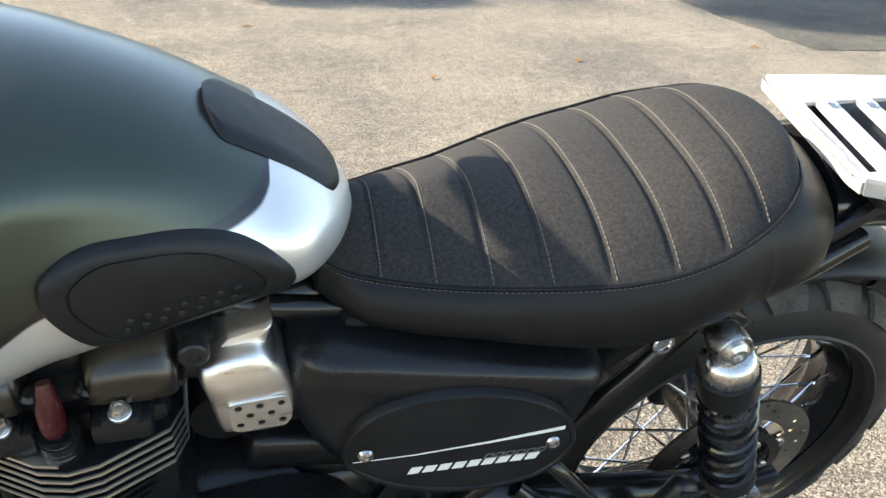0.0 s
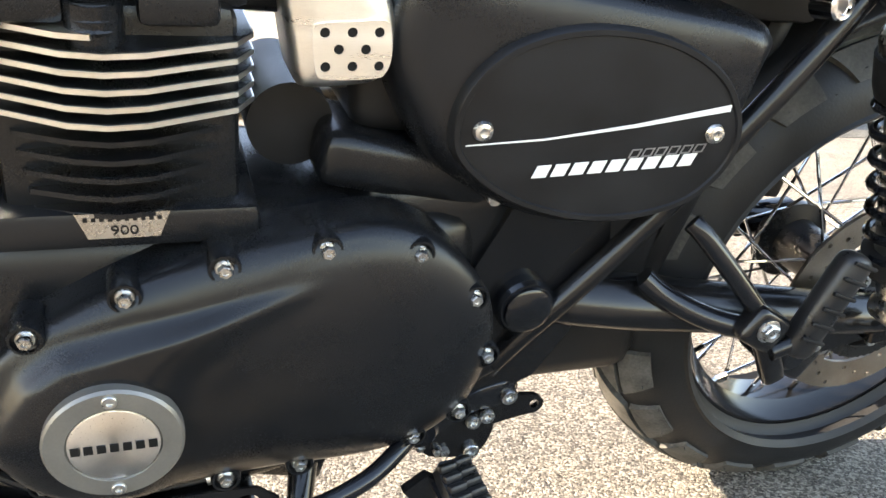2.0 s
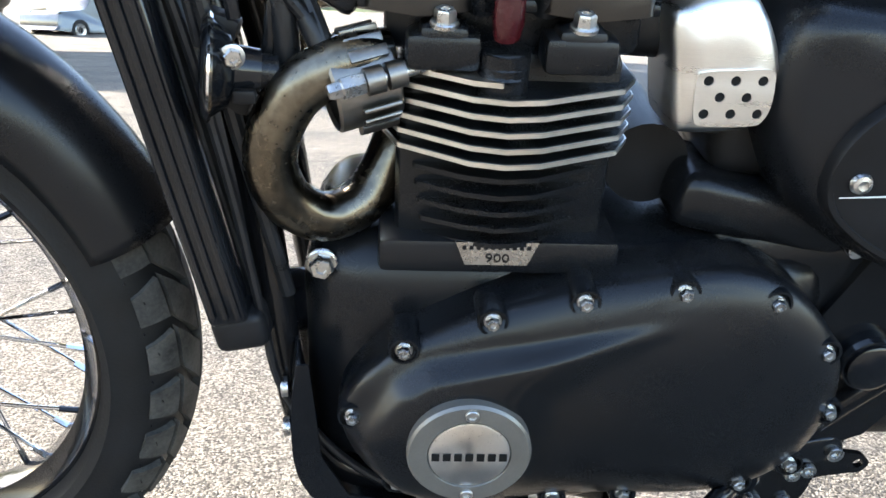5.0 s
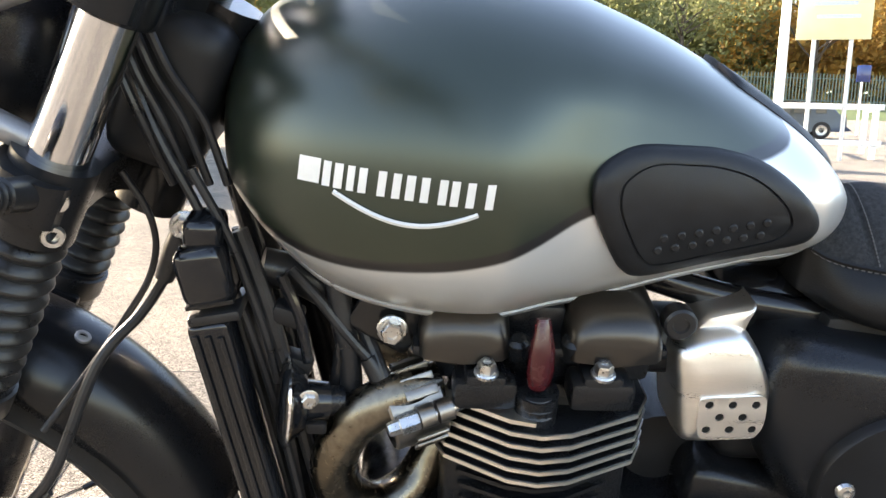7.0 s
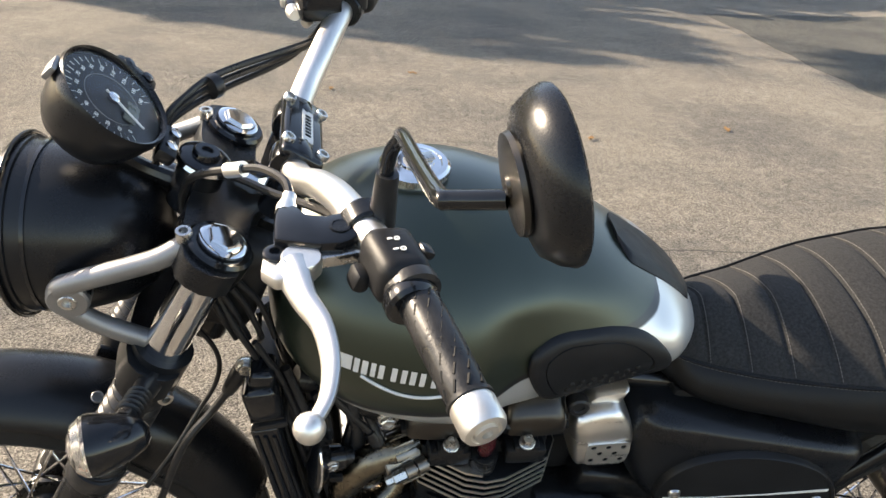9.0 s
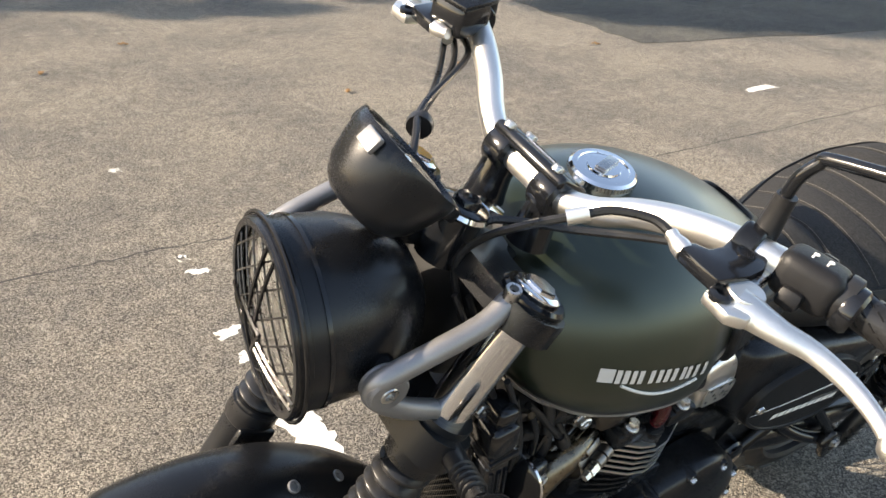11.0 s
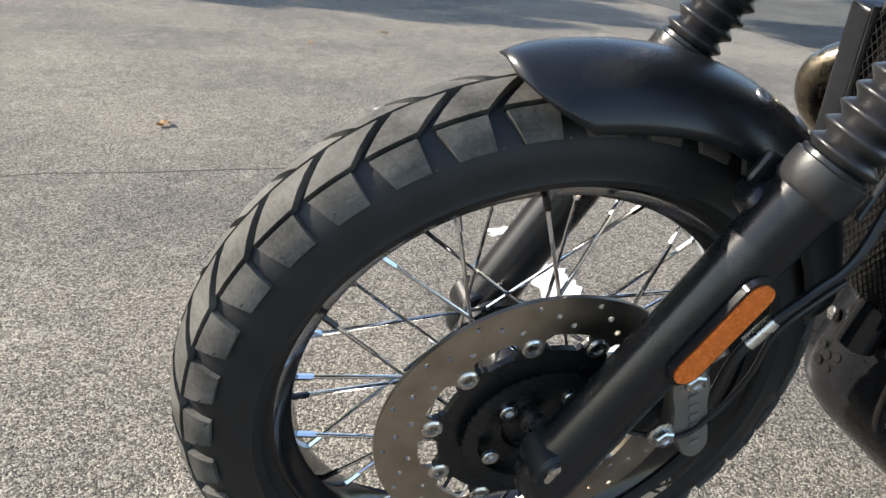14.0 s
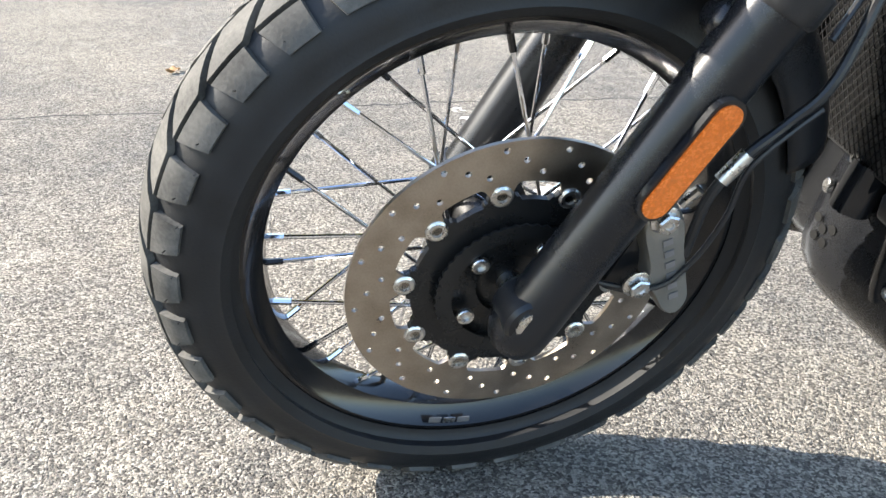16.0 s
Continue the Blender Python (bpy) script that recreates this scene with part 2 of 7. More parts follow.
def loft(rings, cap=True, bm=None):
    bm = bm or bmesh.new()
    ring_faces(bm, rings, True, cap)
    return bm


def spline(pts, n=8, closed=False):
    """A smooth curve through the points."""
    P = [Vector(p) for p in pts]
    if len(P) < 3:
        return [P[0].lerp(P[-1], i / n) for i in range(n + 1)]
    out = []
    m = len(P)
    for i in range(m if closed else m - 1):
        if closed:
            a, b, c, d = P[(i - 1) % m], P[i], P[(i + 1) % m], P[(i + 2) % m]
        else:
            a, b, c, d = P[max(i - 1, 0)], P[i], P[i + 1], P[min(i + 2, m - 1)]
        for k in range(n):
            t = k / n
            out.append(0.5 * ((2 * b) + (c - a) * t + (2 * a - 5 * b + 4 * c - d) * t * t + (3 * b - a - 3 * c + d) * t ** 3))
    if not closed:
        out.append(P[-1])
    return out


def tube(pts, r, n=12, smooth=6, bm=None, radii=None, flat=1.0):
    """A round bar swept along a curve; flat squeezes it in its second direction."""
    bm = bm or bmesh.new()
    path = spline(pts, smooth) if smooth else [Vector(p) for p in pts]
    m = len(path)
    up = None
    rings = []
    for i, p in enumerate(path):
        t = (path[min(i + 1, m - 1)] - path[max(i - 1, 0)]).normalized()
        if up is None:
            up = t.orthogonal().normalized()
        up = (up - t * up.dot(t)).normalized()
        side = t.cross(up)
        rr = r
        if radii:
            f = i / (m - 1) * (len(radii) - 1)
            k = min(int(f), len(radii) - 2)
            rr = radii[k] + (radii[k + 1] - radii[k]) * (f - k)
        rings.append([p + (up * math.cos(2 * math.pi * k / n) + side * math.sin(2 * math.pi * k / n) * flat) * rr for k in range(n)])
    return loft(rings, True, bm)


def frame_of(axis):
    z = Vector(axis).normalized()
    x = z.orthogonal().normalized()
    return x, z.cross(x), z


def lathe(profile, origin, axis, n=32, bm=None, cap=True):
    """Turn a profile of (radius, height) round an axis."""
    bm = bm or bmesh.new()
    x, y, z = frame_of(axis)
    o = Vector(origin)
    rings = [[o + z * h + (x * math.cos(2 * math.pi * k / n) + y * math.sin(2 * math.pi * k / n)) * max(r, 1e-4) for k in range(n)] for r, h in profile]
    return loft(rings, cap, bm)


def box(center, size, rot=(0, 0, 0), bevel=0.003, bm=None, seg=2):
    own = bmesh.new()
    bmesh.ops.create_cube(own, size=1.0)
    bmesh.ops.scale(own, vec=size, verts=own.verts)
    if bevel:
        bmesh.ops.bevel(own, geom=own.edges[:] , offset=bevel, segments=seg, profile=0.5, affect="EDGES")
    bmesh.ops.transform(own, matrix=pose(*center, *rot), verts=own.verts)
    if bm is None:
        return own
    me = bpy.data.meshes.new("tmp")
    own.to_mesh(me)
    own.free()
    bm.from_mesh(me)
    bpy.data.meshes.remove(me)
    return bm


def hexbolt(c, axis, r, h, bm=None, washer=True):
    """A hexagon head with a washer face and a dimple."""
    bm = bm or bmesh.new()
    c, a = Vector(c), Vector(axis).normalized()
    if washer:
        lathe([(r * 1.45, 0), (r * 1.45, h * 0.22), (r * 1.3, h * 0.3)], c, a, 16, bm)
    lathe([(r * 1.12, h * 0.25), (r * 1.12, h * 0.85), (r * 0.95, h), (r * 0.5, h), (r * 0.42, h * 0.85), (0, h * 0.85)], c, a, 6, bm)
    return bm


def capbolt(c, axis, r, h, bm=None):
    """A round head with a socket."""
    bm = bm or bmesh.new()
    return lathe([(r, 0), (r, h * 0.8), (r * 0.9, h), (r * 0.55, h), (r * 0.5, h * 0.4), (0, h * 0.4)], c, axis, 14, bm)


def flat_fill(loops, bm=None):
    """Fill outer and hole loops of 2D points; gives a bmesh in the plane z = 0."""
    bm = bm or bmesh.new()
    edges = []
    for lp in loops:
        vs = [bm.verts.new((p[0], p[1], 0)) for p in lp]
        edges += [bm.edges.new((a, b)) for a, b in zip(vs, vs[1:] + vs[:1])]
    bmesh.ops.triangle_fill(bm, use_beauty=True, edges=edges, normal=(0, 0, 1))
    return bm


def plate(loops, thick, matrix=None):
    """A sheet of that thickness with holes."""
    bm = flat_fill(loops)
    top = bmesh.ops.extrude_face_region(bm, geom=bm.faces[:])
    bmesh.ops.translate(bm, vec=(0, 0, thick), verts=[g for g in top["geom"] if isinstance(g, bmesh.types.BMVert)])
    if matrix is not None:
        bmesh.ops.transform(bm, matrix=matrix, verts=bm.verts)
    return bm


def circle2(cx, cy, r, n=16, start=0.0):
    return [(cx + r * math.cos(start + 2 * math.pi * k / n), cy + r * math.sin(start + 2 * math.pi * k / n)) for k in range(n)]


# x, z in the bike's side plane to its own space: local x, local y, out along minus y
SIDE = Matrix(((1, 0, 0, 0), (0, 0, -1, 0), (0, 1, 0, 0), (0, 0, 0, 1)))


def side_at(y):
    return Matrix.Translation((0, y, 0)) @ SIDE


def pillow(outline, steps, sm=6, bm=None):
    """Rings of one closed outline (x, z): each step is (scale, y) or (scale, y, shift x, shift z)."""
    out = spline([(x, 0, z) for x, z in outline], sm, True)
    c = sum(out, Vector()) / len(out)
    rings = []
    for st in steps:
        sc, y = st[:2]
        sx, sz = st[2:] if len(st) > 2 else (0, 0)
        rings.append([Vector((c.x + sx + (p.x - c.x) * sc, y, c.z + sz + (p.z - c.z) * sc)) for p in out])
    return loft(rings, True, bm)


def inset_pillow(outline, steps, sm=6, bm=None):
    """Like pillow, but each ring is the outline moved inward by a distance: (inset, y)."""
    out = spline([(x, 0, z) for x, z in outline], sm, True)
    n = len(out)
    area = sum(out[i].x * out[(i + 1) % n].z - out[(i + 1) % n].x * out[i].z for i in range(n))
    s = 1 if area > 0 else -1
    nor = []
    for i in range(n):
        t = (out[(i + 2) % n] - out[i - 2]).normalized()
        nor.append(Vector((-t.z * s, 0, t.x * s)))
    rings = [[Vector((p.x + q.x * d, y, p.z + q.z * d)) for p, q in zip(out, nor)] for d, y in steps]
    return loft(rings, True, bm)


def thing(name, label, category, matrix=None, group=""):
    e = new(name)
    e.empty_display_size = 0.1
    if matrix is not None:
        e.matrix_world = matrix
    return tagged(e, label, category, group)


def interp(x, table, k):
    """Smooth value of column k of a table sorted by its first column."""
    n = len(table)
    if x <= table[0][0]:
        return table[0][k]
    if x >= table[-1][0]:
        return table[-1][k]
    i = max(j for j in range(n - 1) if table[j][0] <= x)
    a, b, c, d = table[max(i - 1, 0)], table[i], table[i + 1], table[min(i + 2, n - 1)]
    h = c[0] - b[0]
    m0 = (c[k] - a[k]) / (c[0] - a[0]) * h
    m1 = (d[k] - b[k]) / (d[0] - b[0]) * h
    t = (x - b[0]) / h
    return (2 * t ** 3 - 3 * t * t + 1) * b[k] + (t ** 3 - 2 * t * t + t) * m0 + (3 * t * t - 2 * t ** 3) * c[k] + (t ** 3 - t * t) * m1


def ease(x, a, b):
    t = min(1, max(0, (x - a) / (b - a)))
    return t * t * (3 - 2 * t)


# ---- ground ----
def ground():
    bm = bmesh.new()
    bmesh.ops.create_grid(bm, x_segments=40, y_segments=40, size=600)
    g = part("ground", bm, ASPHALT, None)
    return tagged(g, "weathered grey-beige asphalt with loose grit", "ground", kind="structure")


ground()

# ---- the motorcycle ----
LEAN_DEG = 14.82
bike = thing("motorcycle", "dark green and silver scrambler motorcycle leaning on its side stand", "motorcycle", pose(0, 0, 0, LEAN_DEG))

RAKE = 0.479  # fork: metres back per metre up


def fx(z):
    """x of the fork legs' line at that height."""
    return -0.426 + (z - 0.972) * RAKE


FAX = Vector((RAKE, 0, 1)).normalized()
FORK_L, FORK_R = -0.126, 0.090


# -- tank
TANK_T = [  # x, top, bottom, half width, height of the widest place
    (-0.392, 0.855, 0.815, 0.030, 0.83), (-0.386, 0.885, 0.800, 0.070, 0.825), (-0.372, 0.910, 0.783, 0.105, 0.82),
    (-0.345, 0.934, 0.756, 0.135, 0.81), (-0.30, 0.953, 0.724, 0.162, 0.81), (-0.24, 0.965, 0.709, 0.180, 0.81),
    (-0.18, 0.962, 0.706, 0.186, 0.81), (-0.12, 0.949, 0.710, 0.175, 0.81), (-0.07, 0.931, 0.719, 0.163, 0.81),
    (-0.02, 0.909, 0.731, 0.152, 0.81), (0.03, 0.882, 0.741, 0.141, 0.808), (0.07, 0.857, 0.748, 0.128, 0.806),
    (0.10, 0.834, 0.756, 0.100, 0.80), (0.120, 0.815, 0.765, 0.070, 0.793), (0.133, 0.800, 0.773, 0.038, 0.785), (0.140, 0.788, 0.779, 0.012, 0.783)]
PAINT_T = [(-0.40, 0.790), (-0.336, 0.780), (-0.307, 0.774), (-0.27, 0.773), (-0.217, 0.779), (-0.179, 0.788), (-0.15, 0.799),
           (-0.114, 0.816), (-0.025, 0.842), (0.008, 0.846), (0.035, 0.850), (0.054, 0.856), (0.062, 0.868), (0.070, 0.925), (0.2, 1.2)]


def tank_half(x, z):
    """Half width of the tank there."""
    zt, zb, w, zw = (interp(x, TANK_T, k) for k in (1, 2, 3, 4))
    if z >= zw:
        f = min(1, (z - zw) / max(zt - zw, 1e-4))
        y = w * max(0.0, 1 - f ** 2.2) ** (1 / 2.0)
    else:
        f = min(1, (zw - z) / max(zw - zb, 1e-4))
        y = w * max(0.0, 1 - 0.55 * f ** 2.6) ** (1 / 1.5)
    top = 0.902 - 0.16 * max(0.0, x + 0.08)
    dent = 0.0125 * ease(x, -0.180, -0.115) * ease(z, top + 0.006, top - 0.038) * ease(x, 0.10, 0.04)
    return max(0.0, y - dent)


def tank():
    bm = bmesh.new()
    rings = []
    nx, nz = 110, 26
    for i in range(nx + 1):
        u = i / nx
        x = -0.392 + 0.532 * (u - 0.02 * math.sin(2 * math.pi * u))
        zt, zb = interp(x, TANK_T, 1), interp(x, TANK_T, 2)
        left = []
        for k in range(nz + 1):
            f = 0.5 - 0.5 * math.cos(math.pi * k / nz)
            z = zb + (zt - zb) * f
            left.append((x, tank_half(x, z), z))
        ring = [Vector((x, -y, z)) for x, y, z in left] + [Vector((x, y, z)) for x, y, z in reversed(left[:-1])]
        rings.append(ring)
    ring_faces(bm, rings, True, True)
    lay = bm.verts.layers.float.new("paint")
    for v in bm.verts:
        v[lay] = min(1, max(0, 0.5 + (v.co.z - interp(v.co.x, PAINT_T, 1)) * 4.0))
    t = part("fuel_tank", bm, TANK, bike, "satin green tank with silver lower flank and black coach line", 60)
    # seam flange along the lower edge
    pts = [(x, -tank_half(x, interp(x, TANK_T, 2)) - 0.003, interp(x, TANK_T, 2) - 0.0005) for x in np.linspace(-0.36, 0.112, 70)]
    for s in (1, -1):
        part("seam", tube([(a, b * s, c) for a, b, c in pts], 0.003, 8, 2), BRACKET, t)
    # knee pads
    outline = [(-0.114, 0.834), (-0.11, 0.846), (-0.095, 0.856), (-0.076, 0.860), (-0.047, 0.858), (-0.014, 0.854), (0.022, 0.843),
               (0.050, 0.825), (0.068, 0.805), (0.071, 0.788), (0.055, 0.776), (-0.002, 0.766), (-0.061, 0.756), (-0.083, 0.766),
               (-0.101, 0.794), (-0.112, 0.818)]
    for s in (-1, 1):
        out = spline([(x, 0, z) for x, z in outline], 5, True)
        c = sum(out, Vector()) / len(out)
        rings = []
        for sc, h in ((1.0, -0.004), (1.0, 0.004), (0.975, 0.007), (0.92, 0.0090), (0.82, 0.0095), (0.765, 0.0092), (0.755, 0.0074), (0.745, 0.0074), (0.735, 0.0090), (0.5, 0.0090), (0.25, 0.0092), (0.02, 0.0092)):
            ring = []
            for p in out:
                x, z = c.x + (p.x - c.x) * sc, c.z + (p.z - c.z) * sc
                ring.append(Vector((x, s * (tank_half(x, z) + h), z)))
            rings.append(ring)
        pad = part("knee_pad", loft(rings), PADRUB, t, "black rubber knee pad", 50)
        bm = bmesh.new()
        for row, z0 in ((0, 0.785), (1, 0.795)):
            for k in range(7):
                x = -0.06 + 0.0135 * k + 0.003 * row
                z = z0 + 0.0012 * k
                y = s * (tank_half(x, z) + 0.0080)
                lathe([(0.0036, 0), (0.0034, 0.0022), (0.0022, 0.003), (0, 0.003)], (x, y, z), (0, s, 0), 10, bm)
        part("grip_dots", bm, PADRUB, pad)
    # rear pad on the tank's spine
    bm = bmesh.new()
    rings = []
    for x in np.linspace(0.012, 0.126, 24):
        u = (x - 0.012) / 0.114
        w = 0.05 * (1 - 0.15 * u) * min(1, ((u + 0.02) / 0.12) ** 0.5) * min(1, ((1.02 - u) / 0.12) ** 0.5)
        zt = interp(x, TANK_T, 1)
        row = []
        for k in range(17):
            f = -1 + k / 8
            y = w * f
            lo, hi = interp(x, TANK_T, 4), zt
            for _ in range(24):
                m = (lo + hi) / 2
                if tank_half(x, m) > abs(y):
                    lo = m
                else:
                    hi = m
            row.append(Vector((x, y, lo + 0.006 - 0.005 * max(0, abs(f) - 0.8) / 0.2)))
        rings.append(row)
    ring_faces(bm, rings, False, False)
    ex = bmesh.ops.extrude_face_region(bm, geom=bm.faces[:])
    bmesh.ops.translate(bm, vec=(0, 0, -0.008), verts=[g for g in ex["geom"] if isinstance(g, bmesh.types.BMVert)])
    pad = part("tank_pad", bm, PADRUB, t, "black rubber pad with an inset outline on the tank's spine", 50)
    part("pad_outline", tube([(0.03, -0.03, 0.8825), (0.03, 0.03, 0.8825), (0.05, 0.034, 0.868), (0.085, 0.027, 0.846), (0.1, 0.0, 0.838), (0.085, -0.027, 0.846), (0.05, -0.034, 0.868), (0.03, -0.03, 0.8825)], 0.0012, 6, 4), GLOSS, pad)
    # filler cap
    c = Vector((-0.232, 0.010, 0.9645))
    cap = part("filler_cap", lathe([(0.037, -0.01), (0.037, 0.003), (0.039, 0.004), (0.039, 0.010), (0.036, 0.013), (0.030, 0.0135), (0.029, 0.012), (0.020, 0.0125), (0.019, 0.0145), (0.0, 0.015)], c, (0, 0, 1), 48), CHROME, t, "polished round filler cap")
    bm = bmesh.new()
    for k in range(60):
        a = 2 * math.pi * k / 60
        box((c.x + 0.0392 * math.cos(a), c.y + 0.0392 * math.sin(a), c.z + 0.007), (0.0016, 0.0016, 0.006), (0, 0, math.degrees(a)), 0, bm)
    part("knurling", bm, STEEL, cap)
    part("lock_cover", box((c.x + 0.004, c.y, c.z + 0.0165), (0.034, 0.014, 0.004), (0, 0, 20), 0.0015), STEEL, cap)
    # lettering as plain shapes with the sweep below
    for s in (-1,):
        bars = [(0.0, 0.0155), (0.0175, 0.0055), (0.0255, 0.006), (0.0345, 0.005), (0.0425, 0.0055), (0.0555, 0.0055), (0.0655, 0.0055), (0.0745, 0.006), (0.0845, 0.0055), (0.0965, 0.0055), (0.1045, 0.0055), (0.1150, 0.0055), (0.1280, 0.0055)]
        for off, w in bars:
            x0, h = -0.319 + off, 0.0168
            zc = 0.8395 - 0.05 * off
            bm = bmesh.new()
            rows = []
            for a in range(3):
                x = x0 + w * a / 2
                rows.append([Vector((x + 0.002 * (b / 3), -tank_half(x, zc - h / 2 + h * b / 3) - 0.0012, zc - h / 2 + h * b / 3)) for b in range(4)])
            ring_faces(bm, rows, False, False)
            part("letter_block", bm, LETTER, t)
        pts = []
        for k in range(17):
            u = k / 16
            x = -0.293 + 0.098 * u
            z = 0.827 - 0.015 * math.sin(math.pi * min(1, u * 0.95)) - 0.004 * u
            pts.append((x, -tank_half(x, z) - 0.001, z))
        part("letter_sweep", tube(pts, 0.0019, 6, 2), LETTER, t)
    return t


tank()

# -- seat
SEAT_T = [  # x, crown, left edge, bottom, half width
    (0.098, 0.786, 0.752, 0.712, 0.050), (0.119, 0.789, 0.743, 0.700, 0.063), (0.155, 0.790, 0.740, 0.690, 0.078), (0.199, 0.789, 0.741, 0.687, 0.094),
    (0.243, 0.790, 0.743, 0.687, 0.107), (0.288, 0.793, 0.749, 0.686, 0.121), (0.333, 0.797, 0.756, 0.686, 0.134), (0.381, 0.803, 0.764, 0.687, 0.144),
    (0.434, 0.813, 0.775, 0.696, 0.147), (0.482, 0.829, 0.791, 0.706, 0.142), (0.530, 0.845, 0.808, 0.716, 0.124), (0.562, 0.850, 0.824, 0.728, 0.099), (0.583, 0.847, 0.831, 0.742, 0.058), (0.590, 0.838, 0.832, 0.752, 0.014)]
RIBS = (0.152, 0.201, 0.252, 0.305, 0.361, 0.42, 0.471, 0.515)
SEAT_Y = -0.006


def seat_top(x, f):
    """A point of the seat's upper face; f from -1 (left) to 1."""
    crown, edge, w = interp(x, SEAT_T, 1), interp(x, SEAT_T, 2), interp(x, SEAT_T, 4)
    y = w * f
    z = edge + (crown - edge) * (1 - abs(f) ** (1.45 + 1.3 * ease(x, 0.18, 0.46)))
    inside = 1 - abs(f) ** 8
    groove = max(math.exp(-((x - r) / 0.0035) ** 2) for r in RIBS)
    puff = 0.0
    for a, b in zip((0.105,) + RIBS, RIBS + (0.602,)):
        if a <= x <= b:
            puff = math.sin(math.pi * (x - a) / (b - a)) ** 0.7 if b < 0.6 else 0.4
    z += (0.0025 * puff - 0.003 * groove) * inside
    return Vector((x, SEAT_Y + y, z))


def seat():
    xs = sorted(set([round(float(v), 4) for v in np.linspace(0.098, 0.590, 90)] + [r + d for r in RIBS for d in (-0.006, -0.003, 0.0, 0.003, 0.006)]))
    bm = bmesh.new()
    ring_faces(bm, [[seat_top(x, math.sin(math.pi / 2 * (-1 + 2 * k / 28))) for k in range(29)] for x in xs], False, False)
    s = part("seat", bm, SEATTOP, bike, "black ribbed scrambler seat with pale stitching", 70)
    loop = [seat_top(x, -1) for x in xs] + [seat_top(x, 1) for x in reversed(xs)]
    n = len(loop)
    rings = []
    for off, u in ((0.0, 0.0), (0.007, 0.10), (0.014, 0.28), (0.019, 0.5), (0.020, 0.72), (0.015, 0.9), (0.004, 1.0), (-0.03, 1.02)):
        ring = []
        for k, p in enumerate(loop):
            t = loop[(k + 3) % n] - loop[k - 3]
            out = Vector((t.y, -t.x, 0)).normalized()
            out = -out if out.dot(p - Vector((0.3, SEAT_Y, p.z))) < 0 else out
            back = 1 + 1.9 * ease(p.x, 0.50, 0.585)
            front = ease(p.x, 0.10, 0.15)
            ring.append(p + out * off * back * front + Vector((0, 0, (interp(p.x, SEAT_T, 3) - p.z) * u)))
        rings.append(ring)
    part("seat_side", loft(rings, False), SEATSIDE, s, "smooth black vinyl side panel", 60)
    # piping and stitches
    edge = [seat_top(x, -1) + Vector((0, -0.001, 0.001)) for x in np.linspace(0.105, 0.590, 50)] + [seat_top(x, 1) + Vector((0, 0.001, 0.001)) for x in np.linspace(0.589, 0.105, 50)]
    part("piping", tube(edge, 0.0022, 6, 1), SEATSIDE, s)
    bm = bmesh.new()
    for a in range(len(edge) - 1):
        p, q = edge[a] + Vector((0, 0, -0.0022)), edge[a + 1] + Vector((0, 0, -0.0022))
        out = Vector((0, -1 if a < 50 else 1, 0)) * 0.0016
        for k in range(2):
            tube([p.lerp(q, (k + 0.15) / 2) + out, p.lerp(q, (k + 0.75) / 2) + out], 0.0006, 5, 0, bm)
    part("edge_stitching", bm, THREAD, s)
    for r in RIBS:
        bm = bmesh.new()
        n = 52
        for k in range(n):
            f0, f1 = -0.97 + 1.94 * (k + 0.15) / n, -0.97 + 1.94 * (k + 0.8) / n
            tube([seat_top(r + 0.0035, f0) + Vector((0, 0, 0.0006)), seat_top(r + 0.0035, f1) + Vector((0, 0, 0.0006))], 0.00055, 5, 0, bm)
        part("rib_stitching", bm, THREAD, s)


seat()


